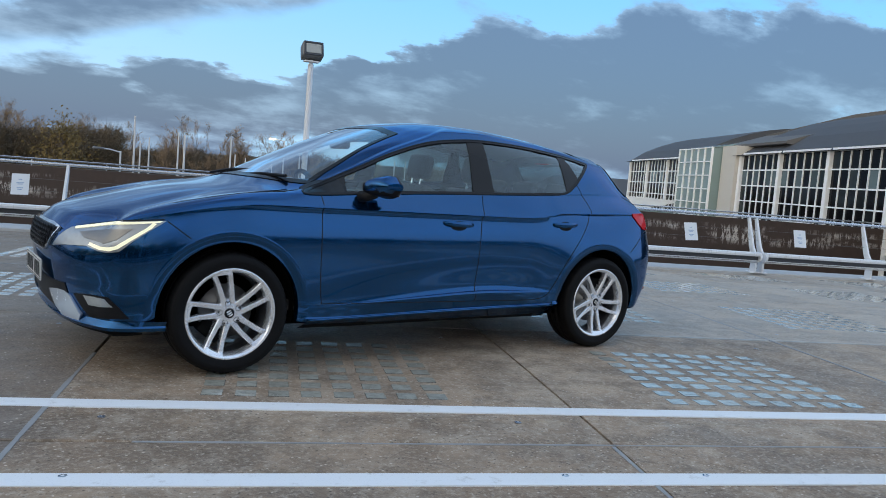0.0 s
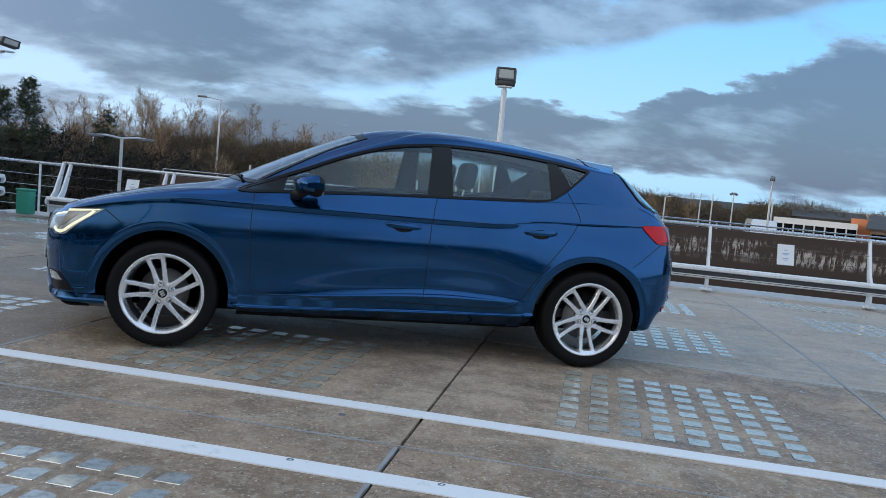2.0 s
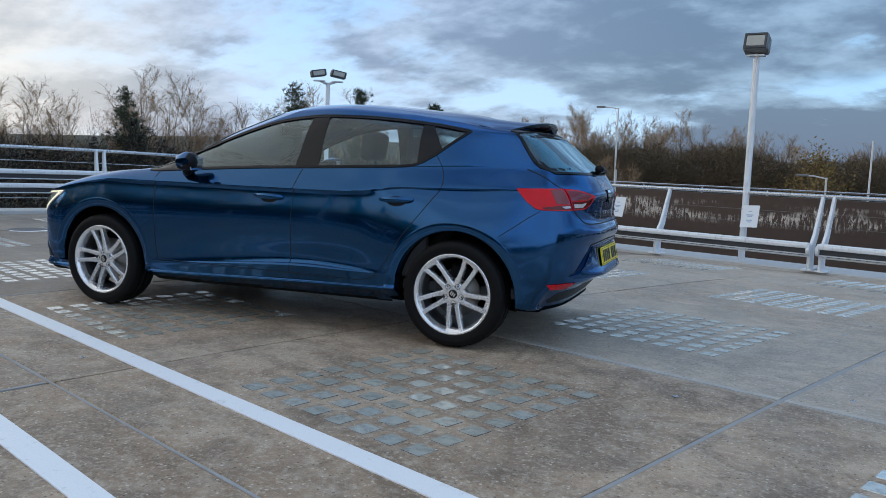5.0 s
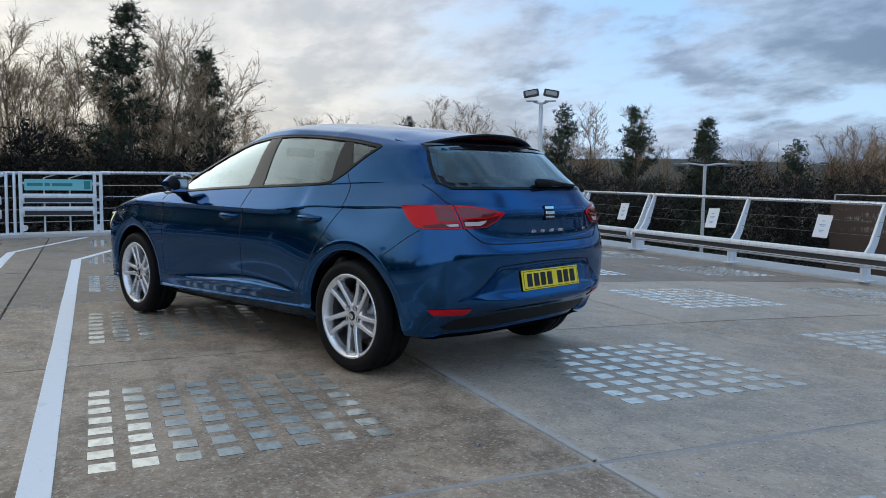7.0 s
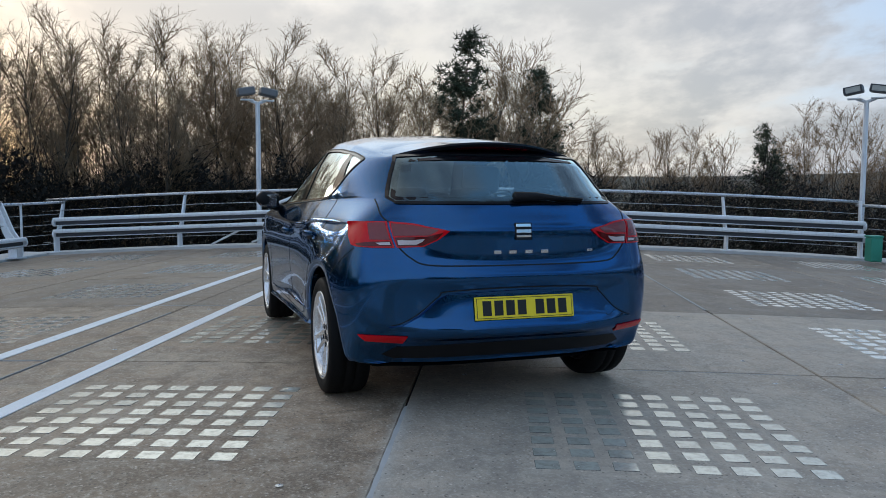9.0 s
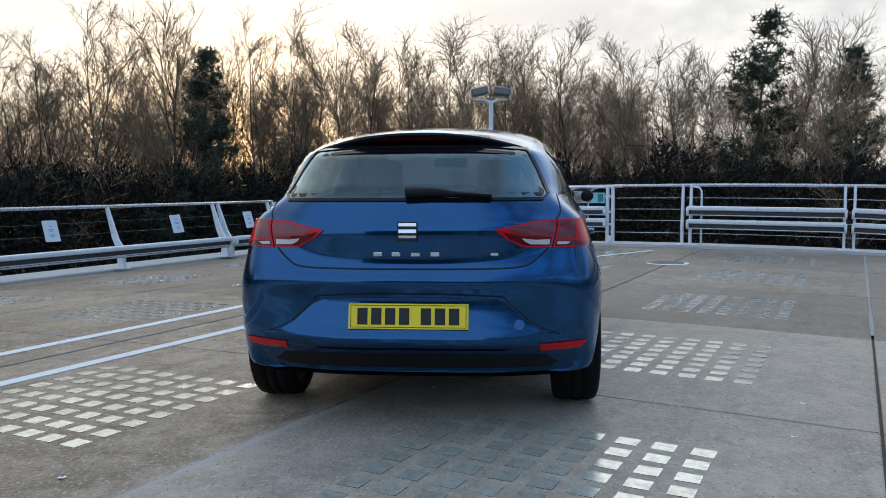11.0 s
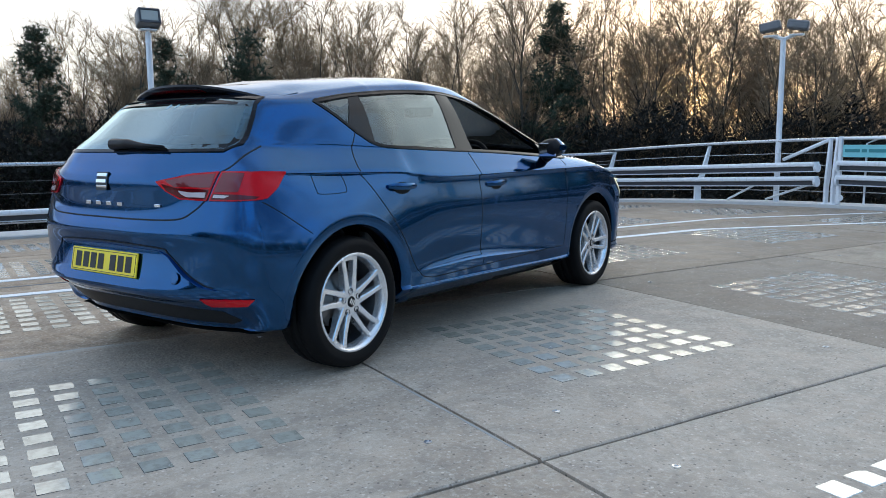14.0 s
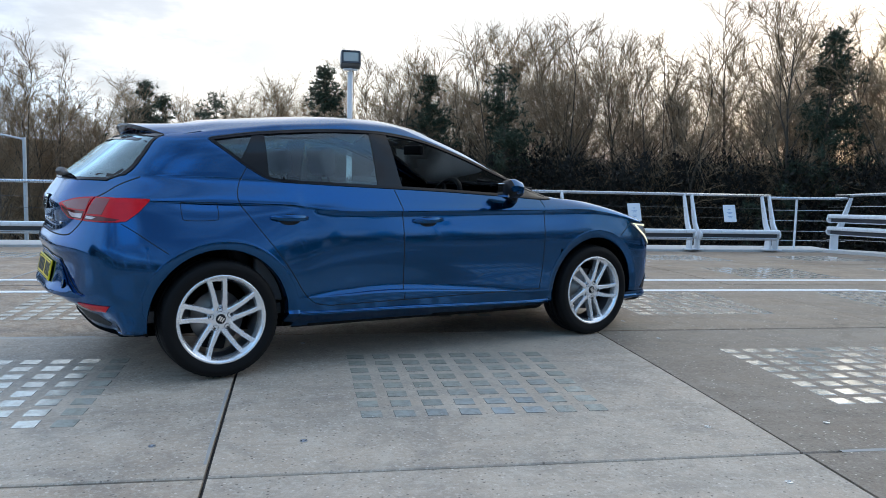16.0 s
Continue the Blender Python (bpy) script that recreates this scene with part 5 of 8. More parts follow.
def build_body():
    bm = bmesh.new()
    full_body(bm)
    bmesh.ops.recalc_face_normals(bm, faces=bm.faces[:])
    side_hole = inset(DLO_LINE, 0.006)
    rear_hole = inset(dense([Vector(p) for p in REAR_GLASS], 0.04), 0.008)
    front_hole = inset(dense([Vector(p) for p in SCREEN], 0.04), 0.016)
    flank = lambda p: Vector((p.x, p.z))
    across = lambda p: Vector((p.y, p.z))
    for sgn in (-1, 1):
        for cx in (-WX, WX):
            ring = [Vector((cx + R_FLARE * math.cos(a), WZ + R_FLARE * math.sin(a))) for a in (2 * math.pi * k / 90 for k in range(90))]
            cut_hole(bm, ring, flank, lambda c: c.y * sgn > 0.52)
        cut_hole(bm, side_hole, flank, lambda c: c.y * sgn > 0.48 and c.z > 0.9)
    cut_hole(bm, rear_hole, across, lambda c: c.x > 1.35 and c.z > 0.98)
    cut_hole(bm, front_hole, across, lambda c: c.x < 0.05 and c.z > 0.95)
    bmesh.ops.recalc_face_normals(bm, faces=bm.faces[:])
    # lowest skin goes black: the shade under the sill is put into colour
    for f in bm.faces:
        c = f.calc_center_median()
        if (c.z < 0.235 and abs(c.x) < 1.0) or (c.z < 0.275 and c.x < -1.3):
            f.material_index = 1
    return part("body_shell", bm, [PAINT, UNDER], car, "glossy metallic blue paint", True)


body = build_body()


def wheel(name, x, s):
    """Tyre with tread, alloy rim with five pairs of spokes, disc and hub."""
    w = new(name)
    w.parent = car
    # local z points out of the car
    m = Matrix.Translation((x, s * WY, WZ)) @ Matrix.Rotation(radians(-90 * s), 4, "X")
    w.matrix_basis = m @ Matrix.Rotation(radians(30 if x < 0 else 58), 4, "Z")
    bm = bmesh.new()
    prof = [(0.228, -0.085), (0.240, -0.105), (0.271, -0.113), (0.300, -0.106), (0.3125, -0.092), (0.3165, -0.06), (0.317, -0.031), (0.310, -0.029), (0.310, -0.023), (0.317, -0.021),
            (0.317, 0.021), (0.310, 0.023), (0.310, 0.029), (0.317, 0.031), (0.3165, 0.06), (0.3125, 0.092), (0.306, 0.101), (0.300, 0.106), (0.285, 0.112), (0.278, 0.1135), (0.271, 0.113), (0.252, 0.109), (0.240, 0.105), (0.228, 0.085)]
    lathe(bm, prof, 120)
    # the shoulders are notched into blocks
    for v in bm.verts:
        r = math.hypot(v.co.x, v.co.y)
        if r > 0.308 and abs(v.co.z) > 0.05 and round(math.atan2(v.co.y, v.co.x) / (2 * math.pi) * 120) % 2:
            v.co.x *= 0.988
            v.co.y *= 0.988
    part("tyre", bm, RUBBER, w, "black rubber tyre", True)
    bm = bmesh.new()
    lathe(bm, [(0.222, 0.088), (0.2335, 0.094), (0.2345, 0.104), (0.230, 0.1085), (0.220, 0.104), (0.213, 0.094), (0.208, 0.080), (0.204, 0.05)], 64)
    rim = part("rim", bm, ALLOY, w, "silver alloy rim", True)
    bm = bmesh.new()
    lathe(bm, [(0.210, 0.085), (0.203, 0.04), (0.196, -0.02), (0.205, -0.085), (0.225, -0.095)], 48)
    part("barrel", bm, ALLOY_DARK, rim, "dark inner barrel", True)
    # spokes: pairs that start side by side at the hub and bend out to the rim
    for k in range(5):
        base = 2 * math.pi * k / 5
        for off in (-1, 1):
            bm = bmesh.new()
            path = [(0.046, 0.44 * off - 0.09), (0.095, 0.275 * off - 0.03), (0.150, 0.215 * off), (0.198, 0.195 * off + 0.03), (0.224, 0.188 * off + 0.045)]
            rows = []
            for i, (r, a) in enumerate(path):
                ang = base + a
                d = Vector((math.cos(ang), math.sin(ang), 0))
                t = Vector((-d.y, d.x, 0))
                half = (0.0175, 0.0138, 0.0122, 0.0125, 0.0145)[i]
                z1 = (0.078, 0.083, 0.088, 0.094, 0.100)[i]
                z0 = z1 - (0.055, 0.045, 0.035, 0.03, 0.03)[i]
                p = d * r
                rows.append([bm.verts.new(p + t * half * 1.15 + Vector((0, 0, z0))), bm.verts.new(p + t * half + Vector((0, 0, z1 - 0.004))), bm.verts.new(p + t * half * 0.72 + Vector((0, 0, z1))),
                             bm.verts.new(p - t * half * 0.72 + Vector((0, 0, z1))), bm.verts.new(p - t * half + Vector((0, 0, z1 - 0.004))), bm.verts.new(p - t * half * 1.15 + Vector((0, 0, z0)))])
            for a, b in zip(rows, rows[1:]):
                for i in range(6):
                    bm.faces.new((a[i], a[(i + 1) % 6], b[(i + 1) % 6], b[i]))
            bm.faces.new(rows[0])
            bm.faces.new(rows[-1][::-1])
            bmesh.ops.recalc_face_normals(bm, faces=bm.faces[:])
            part("spoke", bm, ALLOY, rim)
        # flat web that ties each pair to the rim
        bm = bmesh.new()
        a0, a1 = base - 0.175, base + 0.255
        ring = []
        for i in range(7):
            a = a0 + (a1 - a0) * i / 6
            ring.append([bm.verts.new((r * math.cos(a), r * math.sin(a), z)) for r, z in ((0.226, 0.1025), (0.197 + 0.010 * i / 6, 0.0945), (0.192 + 0.010 * i / 6, 0.07), (0.21, 0.06))])
        for p, q in zip(ring, ring[1:]):
            for i in range(3):
                bm.faces.new((p[i], p[i + 1], q[i + 1], q[i]))
        bmesh.ops.recalc_face_normals(bm, faces=bm.faces[:])
        part("spoke_web", bm, ALLOY, rim)
    bm = bmesh.new()
    lathe(bm, [(0.0, 0.079), (0.046, 0.079), (0.066, 0.076), (0.074, 0.066), (0.076, 0.03), (0.0, 0.03)], 40)
    part("hub", bm, ALLOY, rim, "", True)
    bm = bmesh.new()
    lathe(bm, [(0.0, 0.0835), (0.022, 0.083), (0.026, 0.080), (0.027, 0.075)], 24)
    part("centre_cap", bm, GLOSS_BLACK, rim, "dark round centre cap", True)
    bm = bmesh.new()
    for i, z in enumerate((-0.012, 0.0, 0.012)):
        box(bm, -0.012, 0.012, z - 0.0035, z + 0.0035, 0.0832, 0.0846)
    part("cap_emblem", bm, CHROME, rim, "plain chrome emblem")
    for k in range(5):
        a = 2 * math.pi * k / 5
        bm = bmesh.new()
        mm = Matrix.Translation((0.052 * math.cos(a), 0.052 * math.sin(a), 0.077))
        lathe(bm, [(0.0155, 0.003), (0.0135, 0.0045), (0.0125, -0.012), (0.0, -0.012)], 12, mm)
        lathe(bm, [(0.0, 0.001), (0.008, 0.001), (0.009, -0.01)], 6, mm)
        part("wheel_bolt", bm, BLACK, rim)
    bm = bmesh.new()
    lathe(bm, [(0.0, 0.028), (0.075, 0.028), (0.078, 0.012), (0.142, 0.012), (0.144, 0.0), (0.142, -0.012), (0.0, -0.012)], 40)
    part("brake_disc", bm, DISC, w, "", True)
    bm = bmesh.new()
    box(bm, 0.085, 0.165, -0.065, 0.065, -0.03, 0.04, 0.012, 2, Matrix.Rotation(radians(200 if x < 0 else 20), 4, "Z"))
    part("brake_caliper", bm, UNDER, w)
    for ob in (rim, *rim.children):
        ob.data.transform(Matrix.Diagonal((1.025, 1.025, 1.0, 1.0)))
    return w


for wx in (-WX, WX):
    for ws in (-1, 1):
        wheel("wheel", wx, ws)


def arches():
    for wx in (-WX, WX):
        for s in (-1, 1):
            # inner liner
            bm = bmesh.new()
            rows = []
            for k in range(29):
                a = radians(-14 + 208 * k / 28)
                out = 0.845 if 2 < k < 26 else 0.79
                rows.append([bm.verts.new((wx + r * math.cos(a), s * y, max(0.24, WZ + r * math.sin(a)))) for r, y in ((R_ARCH - 0.004, out), (R_ARCH + 0.006, 0.78), (R_ARCH + 0.006, 0.56), (0.10, 0.555))])
            for a, b in zip(rows, rows[1:]):
                for i in range(3):
                    bm.faces.new((a[i], b[i], b[i + 1], a[i + 1]))
            part("arch_liner", bm, UNDER, car, "black wheel arch liner")
            # sloping flare in body colour, rolled in at its edge
            how = by_side(s)
            bm = bmesh.new()
            rows = []
            for k in range(73):
                a = radians(-8 + 196 * k / 72)
                ca, sa = math.cos(a), math.sin(a)
                row = []
                slope = [(R_FLARE - (R_FLARE - R_ARCH) * q, 0.0003 - 0.014 * q ** 1.9) for q in (0.0, 0.15, 0.3, 0.45, 0.6, 0.75, 0.9, 1.0)]
                for r, off in [(R_FLARE + 0.004, -0.0015)] + slope + [(R_ARCH - 0.004, -0.020), (R_ARCH - 0.004, -0.060)]:
                    zz = max(WZ + r * sa, 0.232)
                    p, n = how(wx + r * ca, zz)
                    row.append(bm.verts.new(Vector((wx + r * ca, p.y + s * off, zz))))
                rows.append(row)
            for a, b in zip(rows, rows[1:]):
                for i in range(10):
                    bm.faces.new((a[i], b[i], b[i + 1], a[i + 1]))
            bmesh.ops.recalc_face_normals(bm, faces=bm.faces[:])
            part("arch_flare", bm, PAINT, car, "", True)


arches()

# floor pan, closes the body below
bm = bmesh.new()
outline = [(p.x, p.y) for p in (c[0] for c in GRID)]
lower = [bm.verts.new((x, y, 0.232)) for x, y in outline] + [bm.verts.new((x, -y, 0.232)) for x, y in reversed(outline[1:-1])]
bm.faces.new(lower)
bmesh.ops.triangulate(bm, faces=bm.faces[:])
part("floor_pan", bm, UNDER, car, "black underbody")


# ---- windows ----
def clip(poly, a, b, c):
    """The part of a polygon where a x + b y >= c."""
    out = []
    n = len(poly)
    for i in range(n):
        p, q = poly[i], poly[(i + 1) % n]
        dp, dq = a * p.x + b * p.y - c, a * q.x + b * q.y - c
        if dp >= 0:
            out.append(p.copy())
        if (dp > 0 > dq) or (dp < 0 < dq):
            out.append(p + (q - p) * dp / (dp - dq))
    return out


def between(poly, left=None, right=None):
    """Cuts by two slanting lines, each given by x at z = 1.0 and at z = 1.3."""
    for cut, s in ((left, 1), (right, -1)):
        if cut:
            k = (cut[1] - cut[0]) / 0.3
            poly = clip(poly, s, -s * k, s * (cut[0] - k * 1.0))
    return poly


def side_windows(s):
    how = by_side(s)
    inner = inset(DLO_LINE, 0.008)
    frame = ring_trim("window_trim", inset(DLO_LINE, 0.001), inset(DLO_LINE, 0.013), how, 0.003, GLOSS_BLACK, car, "gloss black window surround", 0.008)
    ring_trim("window_weather_strip", inset(DLO_LINE, -0.003), inset(DLO_LINE, 0.002), how, 0.004, BLACK, car, "black rubber weather strip", 0.006)
    pane_front = between(inner, (-0.665, -0.60), (0.205, 0.235))
    pane_rear = between(inner, (0.372, 0.362), (1.030, 1.012))
    pane_quarter = between(inner, (1.266, 1.080), None)
    for name, poly, mat in (("front_window", pane_front, GLASS_SIDE), ("rear_window", pane_rear, GLASS_SIDE), ("quarter_window", pane_quarter, GLASS_SIDE)):
        if s > 0 and name == "front_window":
            continue                     # the driver's window is wound down
        g = skin_patch(name, poly, how, -0.004, 0.06, mat, car, "tinted side glass", 0, even=True)
        g.visible_shadow = False
    for name, poly in (("sail_panel", between(inner, None, (-0.665, -0.60))), ("centre_pillar", between(inner, (0.205, 0.235), (0.372, 0.362))), ("rear_divider", between(inner, (1.030, 1.012), (1.266, 1.080)))):
        if len(poly) > 2:
            skin_patch(name, poly, how, 0.0, 0.06, PILLAR, car, "gloss black window pillar", 0.010)


for s in (-1, 1):
    side_windows(s)

rear_poly = dense([Vector(p) for p in REAR_GLASS], 0.03)
ring_trim("rear_glass_border", inset(rear_poly, -0.006), inset(rear_poly, 0.006), by_rear, 0.005, GLOSS_BLACK, car, "gloss black border of the rear window", 0.008)
ring_trim("screen_frit", inset(rear_poly, 0.004), inset(rear_poly, 0.030), by_rear, 0.0, GLOSS_BLACK, car, "black printed edge of the rear window", 0.004)
g = skin_patch("rear_screen", inset(rear_poly, 0.006), by_rear, 0.001, 0.06, GLASS_REAR, car, "dark tinted rear window", 0, even=True)
g.visible_shadow = False
front_poly = dense([Vector(p) for p in SCREEN], 0.03)
ring_trim("windscreen_border", inset(front_poly, -0.004), inset(front_poly, 0.014), by_front, 0.004, GLOSS_BLACK, car, "black border of the windscreen", 0.008)
g = skin_patch("windscreen", inset(front_poly, 0.010), by_front, 0.002, 0.08, GLASS_FRONT, car, "clear windscreen", 0, even=True)
g.visible_shadow = False

# ---- panel gaps ----
def seam(pts, how, width=0.0042, name="panel_gap"):
    return skin_strip(name, dense(curvy(pts, False, 8), 0.02, False), how, width, 0.0012, SEAM, body, "", 0.004)


for s in (-1, 1):
    how = by_side(s)
    seam([(-0.835, 0.955), (-0.842, 0.80), (-0.838, 0.60), (-0.828, 0.45), (-0.815, 0.36)], how)
    seam([(0.270, 1.008), (0.250, 0.93), (0.236, 0.80), (0.230, 0.60), (0.226, 0.45), (0.224, 0.36)], how)
    seam([(1.140, 1.122), (1.185, 1.05), (1.212, 0.98), (1.205, 0.925), (1.115, 0.795), (1.010, 0.660), (0.930, 0.545), (0.865, 0.44), (0.80, 0.375), (0.70, 0.352)], how)
    seam([(-0.815, 0.36), (-0.2, 0.358), (0.4, 0.354), (0.70, 0.352)], how)
    seam([(1.80, 0.825), (1.74, 0.785), (1.66, 0.725), (1.59, 0.675)], how, 0.004)
    seam([(-1.655, 0.782), (-1.62, 0.758), (-1.58, 0.728), (-1.545, 0.704)], how, 0.005)
    top = lambda a, b: by_top(a, b)
    seam([(-1.60, 0.735 * s), (-1.35, 0.765 * s), (-1.10, 0.772 * s), (-0.95, 0.755 * s)], top, 0.007)
    # light edge along the sill
    bm = bmesh.new()
    tube(bm, [how(x, interp(x, ((-0.88, 0.270), (-0.3, 0.287), (0.2, 0.302), (0.88, 0.318))))[0] + Vector((0, 0.001 * s, 0)) for x in (-0.88 + 1.76 * i / 30 for i in range(31))], 0.0062, 8)
    part("sill_edge", bm, PAINT, body, "rounded raised edge of the sill", True)
seam([(1.325, 0.862), (1.325, 0.915), (1.345, 0.932), (1.49, 0.934), (1.51, 0.918), (1.51, 0.862), (1.49, 0.842), (1.345, 0.842), (1.325, 0.862)], by_side(1), 0.003, "fuel_flap_gap")
# tailgate
seam([(-0.655, 1.06), (-0.665, 0.99), (-0.640, 0.952)], by_rear, 0.007)
seam([(0.655, 1.06), (0.665, 0.99), (0.640, 0.952)], by_rear, 0.007)
seam([(-0.605, 0.832), (-0.555, 0.785), (-0.48, 0.752), (-0.25, 0.745), (0.0, 0.744), (0.25, 0.745), (0.48, 0.752), (0.555, 0.785), (0.605, 0.832)], by_rear, 0.007)

# ---- door handles and mirrors ----
def handle(x, z, s, tilt):
    how = by_side(s)
    # flat dark patch behind the grip; the recess's shade is in its colour
    cup = [(x + 0.062 * math.cos(a), z - 0.006 + 0.030 * math.sin(a)) for a in (2 * math.pi * k / 18 for k in range(18))]
    skin_patch("handle_recess", [Vector(p) for p in cup], how, 0.0015, 0.03, SEAM, car, "dark flat patch with the grip recess's shade in its colour", 0.003)
    bm = bmesh.new()
    rings = []
    for i in range(13):
        t = i / 12
        xx = x - 0.108 + 0.216 * t
        lift = 0.012 + 0.030 * math.sin(math.pi * t) ** 0.7
        hh = 0.0095 + 0.0085 * math.sin(math.pi * t) ** 0.6
        p, n = how(xx, z)
        zz = z + 0.004 + tilt * (t - 0.5)
        rings.append([bm.verts.new((xx, p.y + s * (lift + 0.010 * math.cos(a) - 0.012), zz + hh * math.sin(a))) for a in (2 * math.pi * k / 10 for k in range(10))])
    for a, b in zip(rings, rings[1:]):
        for k in range(10):
            bm.faces.new((a[k], a[(k + 1) % 10], b[(k + 1) % 10], b[k]))
    bm.faces.new(rings[0])
    bm.faces.new(rings[-1][::-1])
    bmesh.ops.recalc_face_normals(bm, faces=bm.faces[:])
    part("door_handle", bm, PAINT, car, "body-coloured door handle", True)


def mirror(s):
    bm = bmesh.new()
    # shell: rings from the inner to the outer end
    rings = []
    for i in range(9):
        t = i / 8
        y = 0.865 + 0.165 * t
        x0 = -0.615 + 0.035 * t + 0.02 * t * t
        x1 = -0.455 + 0.035 * t
        grow = math.sin(math.pi * (0.12 + 0.78 * t)) ** 0.35 * (1 - 0.55 * max(0, t - 0.8) / 0.2)
        cz, hz = 1.015 + 0.012 * t, 0.066 * grow
        cx, hx = (x0 + x1) / 2, (x1 - x0) / 2 * (0.6 + 0.4 * grow)
        ring = []
        for k in range(20):
            a = 2 * math.pi * k / 20
            ca, sa = math.cos(a), math.sin(a)
            px = cx + hx * math.copysign(abs(ca) ** 0.6, ca)
            pz = cz + hz * math.copysign(abs(sa) ** 0.75, sa) * (1.0 if ca > 0 else 0.80)
            ring.append(bm.verts.new((px, s * y, pz)))
        rings.append(ring)
    for a, b in zip(rings, rings[1:]):
        for k in range(20):
            f = bm.faces.new((a[k], a[(k + 1) % 20], b[(k + 1) % 20], b[k]))
            f.normal_update()
            f.material_index = 1 if (f.calc_center_median().z < 1.0 or a is rings[0] or k in (0, 1, 2, 3, 16, 17, 18, 19)) else 0
    bm.faces.new(rings[0]).material_index = 1
    bm.faces.new(rings[-1][::-1])
    bmesh.ops.recalc_face_normals(bm, faces=bm.faces[:])
    shell = part("door_mirror", bm, [PAINT, BLACK], car, "blue door mirror with a black lower half", True)
    bm = bmesh.new()
    box(bm, -0.448, -0.440, *sorted((s * 0.885, s * 1.005)), 0.972, 1.058, 0.003, 1)
    part("mirror_glass", bm, CHROME, shell, "mirror glass")
    bm = bmesh.new()
    tube(bm, [(-0.60, s * 0.835, 0.955), (-0.575, s * 0.875, 0.965), (-0.545, s * 0.915, 0.985)], [0.035, 0.030, 0.028], 10)
    part("mirror_arm", bm, BLACK, shell, "black mirror arm", True)


for s in (-1, 1):
    handle(0.065, 0.825, s, -0.006)
    handle(0.945, 0.848, s, 0.004)
    mirror(s)

# ---- tail ----
def P(pts):
    return [Vector(p) for p in pts]


for s in (-1, 1):
    how = by_corner(1.3, 0.3, s)
    sc = (70, 1)
    outer = P([(53.5, .946), (44, .950), (34, .952), (30.4, .952), (26.6, .832), (35, .830), (43, .832), (46, .838), (49.8, .880)])
    lamp = skin_patch("tail_lamp", outer, how, 0.007, 0.02, RED_LENS, car, "red tail lamp lens", 0.014, sc)
    skin_patch("lamp_band", P([(38.5, .944), (34, .946), (31.0, .945), (28.4, .868), (36.5, .868)]), how, 0.0085, 0.02, PINK_LENS, lamp, "pale red inner chamber", 0.003, sc)
    skin_patch("lamp_edge", P([(43.5, .846), (36, .858), (28.2, .862), (27.4, .838), (36, .836), (42, .837)]), how, 0.0085, 0.02, DEEP_RED, lamp, "dark red lower edge", 0.003, sc)
    skin_patch("clear_strip", P([(34, .853), (28.6, .858), (28.1, .845), (32, .843)]), how, 0.0100, 0.02, CLEAR_LENS, lamp, "small clear strip", 0.003, sc)
    inner = P([(29.6, .952), (20, .945), (8.2, .919), (5.9, .911), (10, .872), (15.5, .838), (25.8, .832)])
    lamp = skin_patch("tailgate_lamp", inner, how, 0.007, 0.02, RED_LENS, car, "red tail lamp lens on the tailgate", 0.014, sc)
    skin_patch("lamp_band", P([(28.6, .944), (20, .938), (10.0, .916), (13.5, .892), (27.2, .888)]), how, 0.0085, 0.02, PINK_LENS, lamp, "pale red upper chamber", 0.003, sc)
    skin_patch("lamp_edge", P([(26.6, .880), (14.5, .886), (8.2, .905), (10.6, .874), (15.8, .844), (25.6, .838)]), how, 0.0085, 0.02, DEEP_RED, lamp, "dark red lower chamber", 0.003, sc)
    skin_patch("reversing_lamp", P([(25.6, .868), (20, .868), (15.2, .876), (16.2, .862), (18.2, .849), (25.2, .845)]), how, 0.0100, 0.02, CLEAR_LENS, lamp, "clear reversing lamp", 0.003, sc)
    skin_patch("rear_reflector", P([(21.5, .410), (30, .412), (41, .412), (38.5, .382), (24, .370)]), how, 0.006, 0.02, RED_LENS, car, "narrow red reflector", 0.008, sc)

# upswept panel round the number plate
bm = bmesh.new()
poly = P([(-.66, .452), (-.60, .463), (-.52, .508), (-.43, .588), (-.375, .612), (0, .622), (.375, .612), (.43, .588), (.52, .508), (.60, .463), (.66, .452), (.62, .437), (0, .430), (-.62, .437)])
vs = [bm.verts.new((p.x, p.y, 0)) for p in poly]
bm.faces.new(vs)
for k in range(-13, 14):
    bmesh.ops.bisect_plane(bm, geom=bm.verts[:] + bm.edges[:] + bm.faces[:], plane_co=(k * 0.05, 0, 0), plane_no=(1, 0, 0))
for k in range(12):
    bmesh.ops.bisect_plane(bm, geom=bm.verts[:] + bm.edges[:] + bm.faces[:], plane_co=(0, 0.445 + k * 0.015, 0), plane_no=(0, 1, 0))
for v in bm.verts:
    a, b = v.co.x, v.co.y
    p, n = by_rear(a, b)
    wing = max(0.0, 1 - (abs(a) / 0.67) ** 4)
    v.co = Vector((p.x + 0.003 + 0.046 * wing * min(1, max(0, (0.615 - b) / 0.17)), a, b))
bmesh.ops.recalc_face_normals(bm, faces=bm.faces[:])
f0 = max(bm.faces, key=lambda f: f.calc_area())
if f0.normal.x < 0:
    bmesh.ops.reverse_faces(bm, faces=bm.faces[:])
bmesh.ops.solidify(bm, geom=bm.faces[:], thickness=0.03)
part("plate_panel", bm, PAINT, car, "upswept blue bumper panel round the plate", True)
# dark strip round the panel's top: the overhang's shade put into colour
skin_strip("bumper_shadow_line", dense(curvy([(-.645, .462), (-.60, .474), (-.52, .520), (-.43, .600), (-.375, .626), (0, .637), (.375, .626), (.43, .600), (.52, .520), (.60, .474), (.645, .462)], False, 6), 0.02, False), by_rear, 0.0045, 0.003, SEAM, body, "", 0.006)


